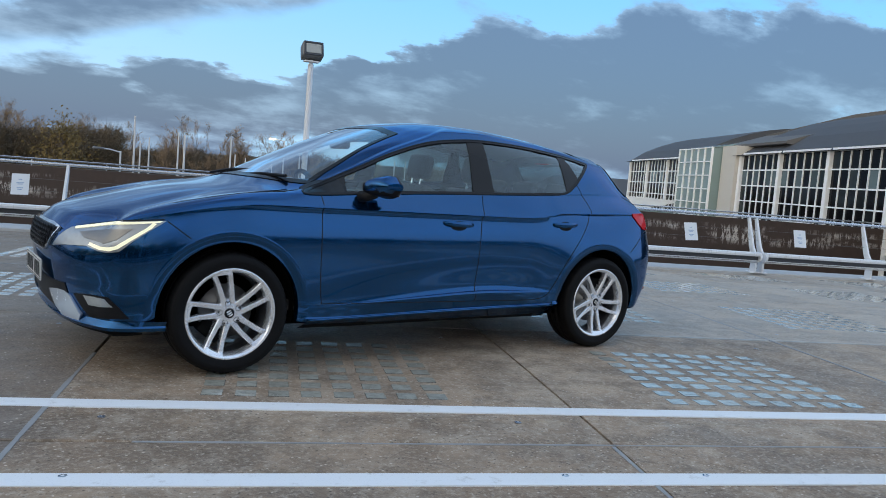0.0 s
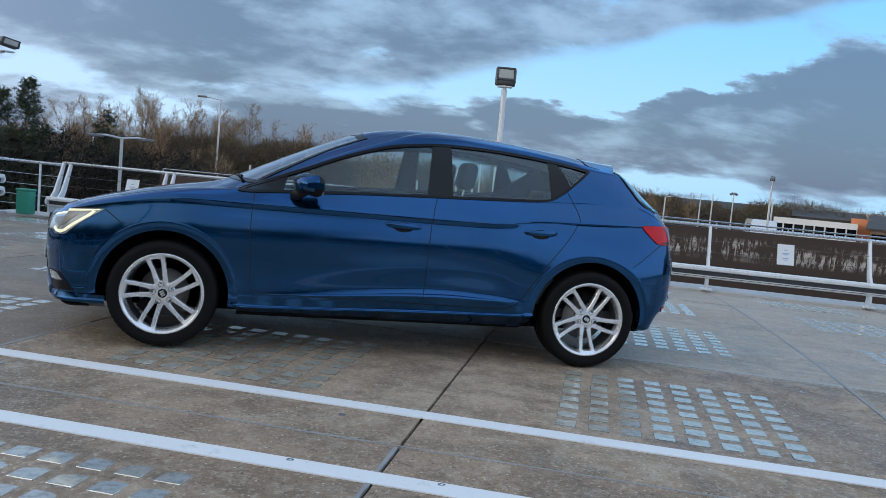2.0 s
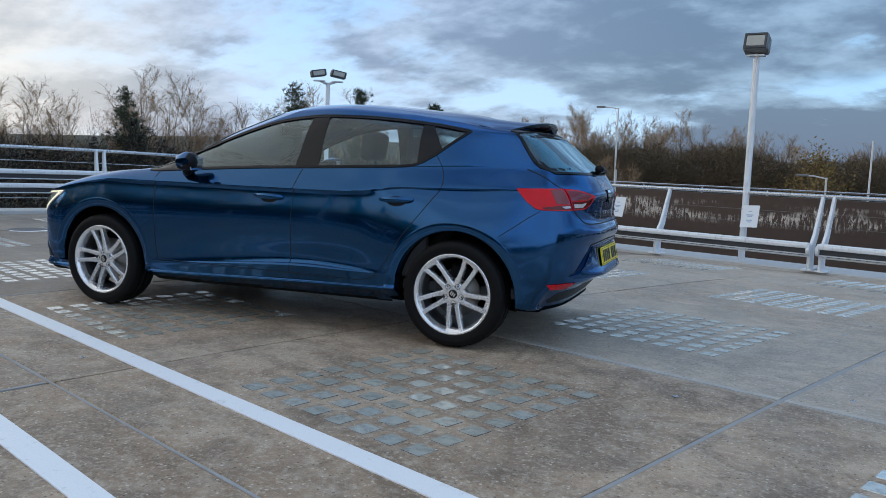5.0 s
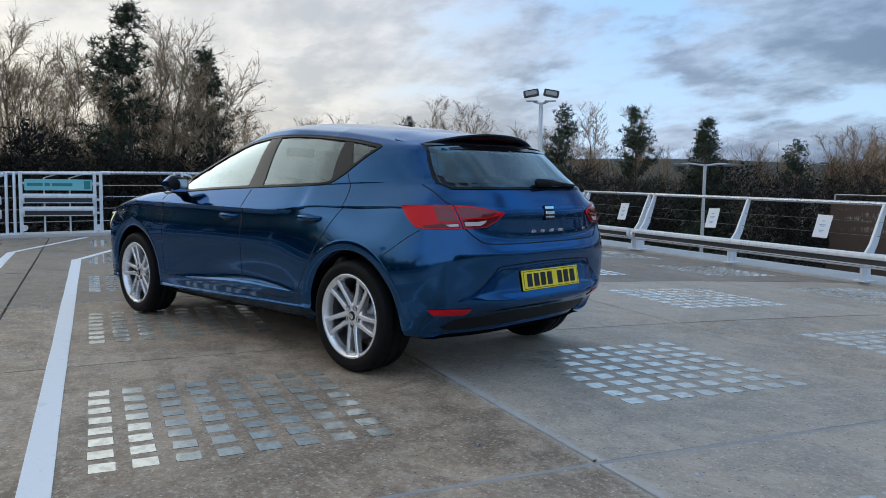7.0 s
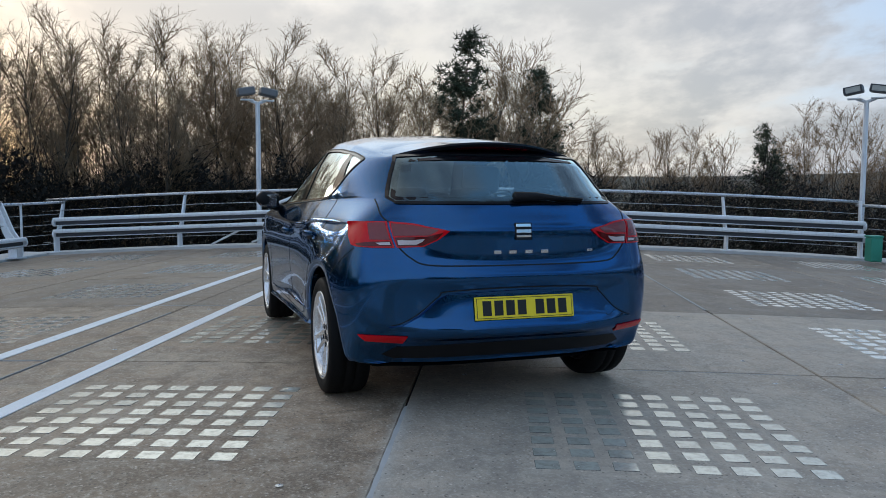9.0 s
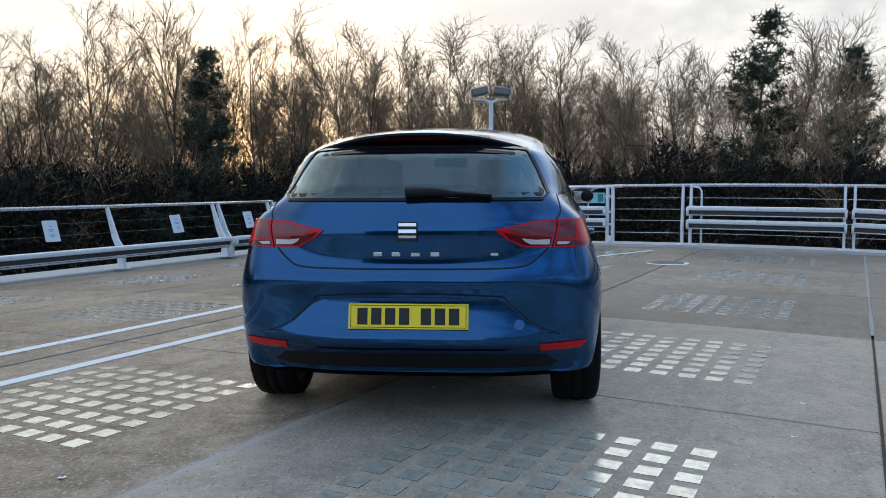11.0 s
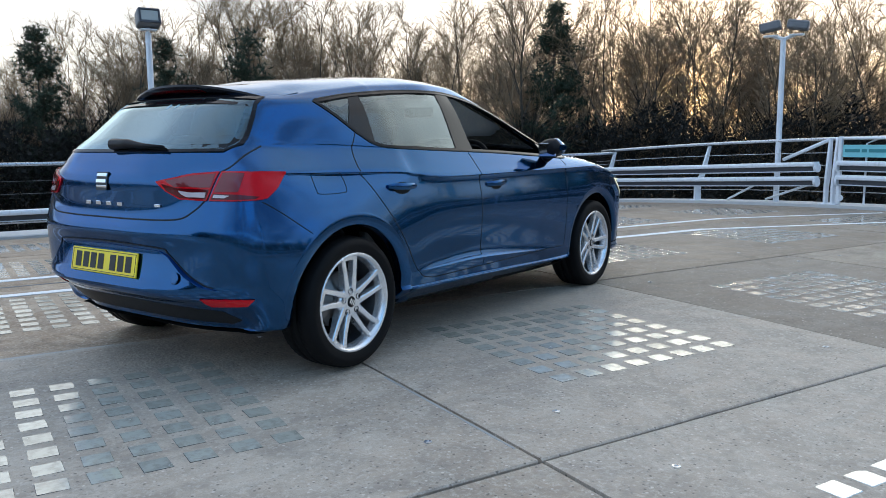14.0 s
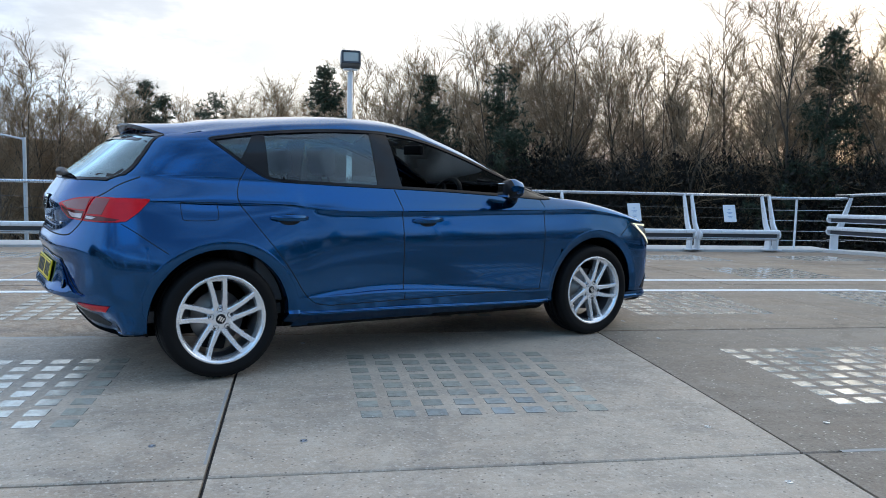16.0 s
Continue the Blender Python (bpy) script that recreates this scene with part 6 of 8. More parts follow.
def number_plate(m, mat, name, label):
    """Characters stand as plain bars."""
    bm = bmesh.new()
    box(bm, -0.262, 0.262, -0.0556, 0.0556, -0.004, 0.004, 0.002, 1, m)
    pl = part(name, bm, mat, car, label)
    for w, h, x, y in ((0.505, 0.0025, 0, 0.0475), (0.505, 0.0025, 0, -0.0475), (0.0025, 0.0955, 0.2515, 0), (0.0025, 0.0955, -0.2515, 0)):
        bm = bmesh.new()
        box(bm, x - w / 2, x + w / 2, y - h / 2, y + h / 2, 0.0042, 0.0052, 0, 1, m)
        part("plate_border", bm, PRINT_BLACK, pl)
    x = -0.200
    for k in range(7):
        bm = bmesh.new()
        box(bm, x - 0.0225, x + 0.0225, -0.036, 0.036, 0.0042, 0.0056, 0, 1, m)
        part("plate_bar", bm, PRINT_BLACK, pl)
        x += 0.061 + (0.034 if k == 3 else 0)
    return pl


rear_plate = Matrix.Translation((2.067, 0, 0.540)) @ Matrix.Rotation(radians(90), 4, "Z") @ Matrix.Rotation(radians(90 - 11), 4, "X")
number_plate(rear_plate, PLATE_YELLOW, "rear_number_plate", "yellow rear number plate with black bars")
front_plate = Matrix.Translation((-2.125, 0, 0.46)) @ Matrix.Rotation(radians(-90), 4, "Z") @ Matrix.Rotation(radians(90), 4, "X")
number_plate(front_plate, PLATE_WHITE, "front_number_plate", "white front number plate with black bars")

# badge and model name as plain chrome shapes
def on_tailgate(name, y, z, w, h, thick, mat, label, lift=0.0, parent=None):
    """A small plate that follows the tailgate's slope."""
    p, n = by_rear(y, z)
    bm = bmesh.new()
    m = Matrix.Translation(p + n * lift) @ n.to_track_quat("Z", "Y").to_matrix().to_4x4()
    box(bm, -w / 2, w / 2, -h / 2, h / 2, -0.006, thick, 0.0015, 1, m)
    return part(name, bm, mat, parent or car, label)


badge = on_tailgate("badge", -0.003, 0.908, 0.088, 0.084, 0.004, GLOSS_BLACK, "plain chrome badge on a black ground")
for dz in (0.026, 0.0, -0.026):
    on_tailgate("badge_bar", -0.003, 0.908 + dz, 0.078, 0.017, 0.004, CHROME, "chrome bar", 0.006, badge)
for y in (-0.135, -0.055, 0.030, 0.115):
    on_tailgate("name_bar", y, 0.808, 0.038, 0.018, 0.004, CHROME, "small chrome bar in place of a letter", 0.002)
on_tailgate("trim_bar", 0.372, 0.808, 0.034, 0.013, 0.004, CHROME, "small chrome trim mark", 0.002)
for y, z in ((0.48, 0.500),):
    p, n = by_rear(y, z)
    bm = bmesh.new()
    lathe(bm, [(0.026, 0.0), (0.026, 0.003), (0.022, 0.004), (0, 0.004)], 20, Matrix.Translation((p.x + 0.027, y, z)) @ Matrix.Rotation(radians(78), 4, "Y"))
    part("towing_cover", bm, PAINT, car, "round painted cover")

# black strip over the bumper's lowest edge
skin_patch("lower_valance", P([(-.66, .300), (-.60, .345), (-.30, .352), (0, .354), (.30, .352), (.60, .345), (.66, .300), (.60, .276), (0, .274), (-.60, .276)]), by_rear, 0.001, 0.05, BLACK, car, "black strip along the lower edge of the bumper", 0.008)

# roof spoiler
bm = bmesh.new()
rows = []
for i in range(41):
    y = -0.540 + 1.08 * i / 40
    e = abs(y) / 0.540
    tip = 1.652 - 0.15 * e ** 2.2
    zt = 1.358 - 0.078 * e ** 2.2
    start = 1.38 - 0.05 * e
    row = []
    for t in (0.0, 0.25, 0.5, 0.75, 1.0):
        x = start + (tip - start) * t
        q, n = by_top(min(x, 1.45 - 0.06 * e), y)
        z = q.z + 0.004 if x < 1.41 - 0.06 * e else None
        if z is None:
            z0 = by_top(1.41 - 0.06 * e, y)[0].z + 0.004
            k = (x - (1.41 - 0.06 * e)) / (tip - (1.41 - 0.06 * e))
            z = z0 + (zt - z0) * k
        row.append((x, y, z))
    row.append((tip + 0.003, y, zt - 0.010))
    row.append((tip - 0.010, y, zt - 0.026))
    row.append((tip - 0.05, y, zt - 0.040))
    row.append((tip - 0.13, y, zt - 0.072))
    rows.append([bm.verts.new(p) for p in row])
for a, b in zip(rows, rows[1:]):
    for k in range(8):
        f = bm.faces.new((a[k], a[k + 1], b[k + 1], b[k]))
        f.material_index = 1 if k >= 4 else 0
for r in (rows[0], rows[-1]):
    bm.faces.new(r)
bmesh.ops.recalc_face_normals(bm, faces=bm.faces[:])
spoiler = part("roof_spoiler", bm, [PAINT, GLOSS_BLACK], car, "blue roof spoiler with a black underside", True)
bm = bmesh.new()
rows = []
for i in range(15):
    y = -0.20 + 0.40 * i / 14
    e = abs(y) / 0.575
    tip, zt = 1.652 - 0.15 * e ** 2.2, 1.358 - 0.078 * e ** 2.2
    rows.append([bm.verts.new(p) for p in ((tip - 0.012, y, zt - 0.024), (tip - 0.006, y, zt - 0.027), (tip - 0.030, y, zt - 0.037), (tip - 0.036, y, zt - 0.034))])
for a, b in zip(rows, rows[1:]):
    for k in range(4):
        bm.faces.new((a[k], a[(k + 1) % 4], b[(k + 1) % 4], b[k]))
bm.faces.new(rows[0])
bm.faces.new(rows[-1][::-1])
bmesh.ops.recalc_face_normals(bm, faces=bm.faces[:])
part("brake_light", bm, DEEP_RED, spoiler, "dark red brake light strip")

# rear wiper
wp = [by_rear(y, z)[0] + Vector((0.022, 0, 0.016)) for y, z in ((-0.02, 1.058), (0.10, 1.060), (0.22, 1.052), (0.36, 1.046))]
bm = bmesh.new()
tube(bm, wp, [0.026, 0.021, 0.010, 0.005], 8)
w = part("rear_wiper", bm, BLACK, car, "black rear wiper arm", True)
bm = bmesh.new()
tube(bm, [p + Vector((-0.012, 0, -0.010)) for p in wp], 0.006, 6)
part("wiper_blade", bm, RUBBER, w)

# ---- nose ----
MESH_BLACK = plain_material("black_grille_mesh", (0.015, 0.015, 0.017), 0.35, 0.3, 60, 0.3)
grille = skin_patch("grille", P([(-.37, .690), (-.26, .699), (0, .702), (.26, .699), (.37, .690), (.30, .606), (.23, .578), (-.23, .578), (-.30, .606)]), by_front, 0.006, 0.05, MESH_BLACK, car, "black honeycomb grille with a chrome surround", 0.010)
gp = dense(P([(-.37, .690), (-.26, .699), (0, .702), (.26, .699), (.37, .690), (.30, .606), (.23, .578), (-.23, .578), (-.30, .606)]), 0.03)
ring_trim("grille_surround", inset(gp, -0.011), gp, by_front, 0.012, CHROME, grille, "chrome surround", 0.010)
for j in range(5):
    z = 0.594 + 0.022 * j
    half = 0.235 + 0.025 * j
    for i in range(13):
        y = -half + 2 * half * (i + (0.5 if j % 2 else 0)) / 13
        q, n = by_front(y, z)
        bm = bmesh.new()
        lathe(bm, [(0.020, 0.0), (0.020, 0.010), (0.015, 0.010), (0.014, 0.002)], 6, Matrix.Translation(q + Vector((-0.006, 0, 0))) @ Matrix.Rotation(radians(-90), 4, "Y"))
        part("grille_cell", bm, MESH_BLACK, grille)
skin_patch("lower_intake", P([(-.50, .43), (.50, .43), (.56, .30), (.50, .265), (-.50, .265), (-.56, .30)]), by_front, 0.004, 0.06, BLACK, car, "black lower air intake", 0.008)
for s in (-1, 1):
    how = by_corner(-1.3, 0.3, s, False)
    sc = (70, 1)
    lens = P([(57, .785), (52, .781), (42, .770), (30, .748), (20, .724), (13, .705), (8, .655), (4.3, .602), (14, .620), (27, .632), (34, .616), (39, .616), (42.5, .626), (47.5, .690), (52, .738)])
    lamp = skin_patch("headlamp", lens, how, 0.006, 0.02, LAMP_SILVER, car, "clear headlamp with lit running-light edge", 0.012, sc)
    skin_patch("running_light", P([(55.5, .782), (52, .779), (42, .768), (30, .746), (20, .722), (15, .709), (16, .700), (21, .711), (30.5, .733), (42.5, .756), (52, .769), (54.5, .774)]), how, 0.0085, 0.02, RUNNING, lamp, "lit warm running light", 0.003, sc)
    skin_patch("running_light", P([(53.5, .768), (52, .744), (47, .692), (42, .638), (39, .624), (34, .624), (28, .637), (28.5, .650), (34.5, .639), (38.5, .641), (41, .650), (45.5, .696), (50.5, .748), (52.0, .770)]), how, 0.0085, 0.02, RUNNING, lamp, "lit warm running light", 0.003, sc)
    skin_strip("bonnet_edge_gap", dense(P([(56, .790), (52, .786), (42, .774), (30, .752), (20, .729)]), 1.5, False), how, 0.006, 0.004, SEAM, lamp, "", 0.006)
    skin_patch("lamp_shade", P([(46, .738), (38, .726), (27, .703), (20, .690), (24, .668), (36, .655), (41, .680)]), how, 0.0085, 0.02, DISC, lamp, "grey lamp inside", 0.003, sc)
    fog = skin_patch("fog_lamp_recess", P([(46, .300), (42.5, .358), (39, .402), (30, .401), (21, .390), (25, .335), (29.5, .288)]), how, 0.003, 0.02, BLACK, car, "black fog lamp recess", 0.006, sc)
    skin_patch("fog_lamp", P([(27.5, .394), (33, .395), (37.5, .393), (40.8, .356), (36, .350), (30, .349)]), how, 0.008, 0.02, LAMP_SILVER, fog, "clear fog lamp", 0.006, sc)
    # this blade is much paler than the body colour round it
    skin_patch("bumper_blade", P([(-2, .371), (8, .389), (14, .391), (19, .375), (25.5, .296), (24, .264), (10, .262), (4, .310)]), how, lambda a, b: 0.006 + 0.10 * (0.40 - b), 0.02, BLADE, car, "pale silver-blue bumper blade", 0.016, sc)

# lip under the front bumper
for s in (-1, 1):
    bm = bmesh.new()
    rows = []
    for j in range(0, 36):
        c = GRID[j]
        p, q = c[4], c[6]
        d = (GRID[j + 1][4] - GRID[max(j - 1, 0)][4])
        o = Vector((-d.y, d.x, 0)).normalized()
        if o.dot(Vector((p.x + 1.3, p.y, 0))) < 0:
            o = -o
        k = 0.032 * min(1, (36 - j) / 16)
        rows.append([bm.verts.new((w.x, w.y * s, w.z)) for w in (Vector((q.x, q.y, 0.285)) + o * 0.003, Vector((p.x, p.y, 0.262)) + o * k, Vector((p.x, p.y, 0.252)) + o * (k + 0.004), Vector((p.x, p.y, 0.235)) + o * k * 0.8, Vector((c[1].x, c[1].y, 0.20)))])
    for a, b in zip(rows, rows[1:]):
        for i in range(4):
            bm.faces.new((a[i], b[i], b[i + 1], a[i + 1]))
    bmesh.ops.recalc_face_normals(bm, faces=bm.faces[:])
    part("bumper_lip", bm, PAINT, car, "blue lip along the bumper's foot", True)

# wipers at the windscreen's foot
bm = bmesh.new()
for a, b in (((-1.02, 0.50, 1.014), (-0.93, -0.05, 1.058)), ((-1.02, 0.0, 1.018), (-0.93, -0.55, 1.040))):
    tube(bm, [a, ((a[0] + b[0]) / 2, (a[1] + b[1]) / 2, (a[2] + b[2]) / 2 + 0.012), b], 0.009, 6)
part("front_wipers", bm, BLACK, car, "black windscreen wipers")

# ---- cabin ----
def soft_box(bm, x0, x1, y0, y1, z0, z1, r, m=None):
    return box(bm, x0, x1, y0, y1, z0, z1, r, 3, m)


for y in (-0.36, 0.36):
    seat = new("front_seat")
    seat.parent = car
    seat.matrix_basis = Matrix.Translation((0.10, y, 0.0))
    bm = bmesh.new()
    soft_box(bm, -0.30, 0.24, -0.24, 0.24, 0.40, 0.56, 0.05)
    part("seat_cushion", bm, CLOTH, seat, smooth=True)
    bm = bmesh.new()
    soft_box(bm, -0.06, 0.07, -0.235, 0.235, 0.0, 0.60, 0.055, Matrix.Translation((0.20, 0, 0.47)) @ Matrix.Rotation(radians(20), 4, "Y"))
    part("backrest", bm, CLOTH, seat, smooth=True)
    bm = bmesh.new()
    soft_box(bm, -0.05, 0.05, -0.13, 0.13, 0.0, 0.19, 0.045, Matrix.Translation((0.425, 0, 1.075)) @ Matrix.Rotation(radians(10), 4, "Y"))
    h = part("headrest", bm, CLOTH, seat, smooth=True)
    bm = bmesh.new()
    for yy in (-0.06, 0.06):
        tube(bm, [(0.40, yy, 0.98), (0.425, yy, 1.10)], 0.008, 6)
    part("headrest_rod", bm, CHROME, seat)
bench = new("rear_bench")
bench.parent = car
bm = bmesh.new()
soft_box(bm, 0.62, 1.10, -0.60, 0.60, 0.40, 0.56, 0.05)
part("seat_cushion", bm, CLOTH, bench, smooth=True)
bm = bmesh.new()
soft_box(bm, -0.06, 0.06, -0.60, 0.60, 0.0, 0.56, 0.05, Matrix.Translation((1.06, 0, 0.46)) @ Matrix.Rotation(radians(22), 4, "Y"))
part("backrest", bm, CLOTH, bench, smooth=True)
for y in (-0.38, 0.0, 0.38):
    bm = bmesh.new()
    soft_box(bm, -0.04, 0.04, -0.12, 0.12, 0.0, 0.13, 0.035, Matrix.Translation((1.27, y, 0.99)) @ Matrix.Rotation(radians(15), 4, "Y"))
    part("headrest", bm, CLOTH, bench, smooth=True)
bm = bmesh.new()
soft_box(bm, 1.30, 1.80, -0.55, 0.55, 0.93, 0.955, 0.01)
part("parcel_shelf", bm, CABIN, car, "dark parcel shelf")
bm = bmesh.new()
prof = [(-0.60, 0.62), (-0.52, 0.72), (-0.52, 0.86), (-0.58, 0.94), (-0.70, 0.965), (-0.95, 0.975), (-0.98, 0.94), (-0.9, 0.6)]
a = [bm.verts.new((x, -0.68, z)) for x, z in prof]
b = [bm.verts.new((x, 0.68, z)) for x, z in prof]
for k in range(len(prof)):
    bm.faces.new((a[k], a[(k + 1) % len(prof)], b[(k + 1) % len(prof)], b[k]))
bm.faces.new(a)
bm.faces.new(b[::-1])
bmesh.ops.recalc_face_normals(bm, faces=bm.faces[:])
bmesh.ops.bevel(bm, geom=bm.edges[:], offset=0.02, segments=2, affect="EDGES")
part("dashboard", bm, CABIN, car, "dark grey dashboard")
sw = new("steering_wheel")
sw.parent = car
sw.matrix_basis = Matrix.Translation((-0.36, 0.36, 0.90)) @ Matrix.Rotation(radians(66), 4, "Y")
bm = bmesh.new()
tube(bm, [(0.185 * math.cos(a), 0.185 * math.sin(a), 0) for a in (2 * math.pi * k / 32 for k in range(33))], 0.017, 8, False)
part("rim", bm, BLACK, sw, "", True)
bm = bmesh.new()
soft_box(bm, -0.07, 0.07, -0.09, 0.09, -0.05, 0.0, 0.02)
for a in (90, 210, 330):
    tube(bm, [(0.05 * math.cos(radians(a)), 0.05 * math.sin(radians(a)), -0.02), (0.18 * math.cos(radians(a)), 0.18 * math.sin(radians(a)), 0)], 0.018, 6)
part("hub", bm, BLACK, sw)
bm = bmesh.new()
soft_box(bm, -0.02, 0.02, -0.12, 0.12, -0.035, 0.035, 0.015, Matrix.Translation((-0.33, 0, 1.27)))
part("cabin_mirror", bm, BLACK, car, "black cabin mirror")
# lining under the roof and inner pillars
bm = bmesh.new()
rows = []
for i in range(15):
    x = -0.10 + 1.55 * i / 14
    row = []
    for k in range(13):
        y = -0.52 + 1.04 * k / 12
        q, n = by_top(x, y)
        row.append(bm.verts.new((x, y, q.z - 0.03)))
    rows.append(row)
for a, b in zip(rows, rows[1:]):
    for k in range(12):
        bm.faces.new((a[k], b[k], b[k + 1], a[k + 1]))
bmesh.ops.solidify(bm, geom=bm.faces[:], thickness=0.012)
part("roof_lining", bm, HEADLINER, car, "pale grey roof lining", True)
bm = bmesh.new()
box(bm, -0.95, 1.75, -0.72, 0.72, 0.30, 0.36)
part("cabin_floor", bm, CABIN, car, "dark cabin floor")
for s in (-1, 1):
    bm = bmesh.new()
    soft_box(bm, -0.80, 1.10, *sorted((s * 0.70, s * 0.755)), 0.38, 0.955, 0.015)
    part("door_lining", bm, CABIN, car, "dark door lining")


# ---- land below and round the deck ----
def land_material():
    m = Nodes("winter_ground")
    w = m.world_coords()
    a = m.noise(w, 0.05, 5, 0.6, 0.5)
    b = m.noise(w, 0.9, 5, 0.7)
    col = m.ramp(a, [(0.35, (0.030, 0.026, 0.018)), (0.55, (0.045, 0.045, 0.022)), (0.7, (0.060, 0.050, 0.034))])
    col = m.mix(m.ramp(b, [(0.4, 0.0), (0.7, 0.6)]), col, (0.022, 0.018, 0.013))
    m.set(Base_Color=col, Roughness=0.9)
    return m.bump(b, 0.6, 0.2).mat


LAND_Z = -5.5
bm = bmesh.new()
rings = [[bm.verts.new((0, 0, LAND_Z))]]
random.seed(11)
for r in (20, 45, 90, 160, 280, 480, 800, 1400, 2600):
    ring = []
    for k in range(72):
        a = 2 * math.pi * k / 72
        hill = 0.0
        if r >= 480:
            hill = (0.014 + 0.010 * math.sin(a * 3 + 1.0) + 0.006 * math.sin(a * 7)) * r * (0.6 if r < 800 else 1.0)
        ring.append(bm.verts.new((r * math.cos(a), r * math.sin(a), LAND_Z + max(0, hill))))
    rings.append(ring)
for a, b in zip(rings, rings[1:]):
    for k in range(72):
        q = list(dict.fromkeys((a[k % len(a)], b[k], b[(k + 1) % 72], a[(k + 1) % len(a)])))
        bm.faces.new(q)
bmesh.ops.recalc_face_normals(bm, faces=bm.faces[:])
tagged(part("ground", bm, land_material(), smooth=True), "dull brown winter land reaching low hills", "ground", kind="structure")


# ---- trees ----
BARK = plain_material("grey_brown_bark", (0.115, 0.090, 0.066), 0.85, 0, 6, 0.45, 0.4)
TWIG = plain_material("bare_winter_twigs", (0.32, 0.215, 0.125), 0.85, 0, 3, 0.4, 0.0)


def needle_material():
    m = Nodes("dark_pine_needles")
    i = m.island()
    col = m.mix(i, (0.026, 0.040, 0.022), (0.070, 0.090, 0.050))
    m.set(Base_Color=col, Roughness=0.75)
    return m.mat


NEEDLES = needle_material()


class Strands:
    """Collects thin tapered limbs fast, without bmesh."""

    def __init__(self):
        self.v, self.f = [], []

    def limb(self, pts, radii, sides):
        base = len(self.v)
        side = None
        for i, p in enumerate(pts):
            d = (pts[min(i + 1, len(pts) - 1)] - pts[max(i - 1, 0)])
            d = d.normalized() if d.length > 1e-6 else Vector((0, 0, 1))
            if side is None:
                side = d.orthogonal().normalized()
            side = (side - d * side.dot(d)).normalized()
            o = d.cross(side)
            for k in range(sides):
                a = 2 * math.pi * k / sides
                self.v.append(p + (side * math.cos(a) + o * math.sin(a)) * radii[i])
        for i in range(len(pts) - 1):
            for k in range(sides):
                a, b = base + i * sides + k, base + i * sides + (k + 1) % sides
                self.f.append((a, b, b + sides, a + sides))

    def blade(self, p, d, w, l):
        base = len(self.v)
        s = d.orthogonal().normalized() if d.length else Vector((1, 0, 0))
        s.rotate(Matrix.Rotation(random.uniform(0, 6.28), 3, d))
        self.v += [p - s * w, p + s * w, p + d * l]
        self.f.append((base, base + 1, base + 2))

    def leafy(self, p, size):
        base = len(self.v)
        n = Vector((random.gauss(0, 1), random.gauss(0, 1), random.gauss(0, 1))).normalized()
        a = n.orthogonal().normalized() * size
        b = n.cross(a).normalized() * size * random.uniform(0.4, 0.8)
        self.v += [p - a, p + b * 0.9 - a * 0.1, p + a, p - b]
        self.f.append((base, base + 1, base + 2, base + 3))

    def mesh(self, name, mat):
        me = bpy.data.meshes.new(name)
        me.from_pydata([tuple(p) for p in self.v], [], self.f)
        me.materials.append(mat)
        return me


def wander(start, way, length, steps, bend, lift):
    pts, p, d = [start.copy()], start.copy(), way.normalized()
    for k in range(steps):
        d = (d + Vector((random.gauss(0, bend), random.gauss(0, bend), random.gauss(0, bend) + lift))).normalized()
        p = p + d * length / steps
        pts.append(p)
    return pts


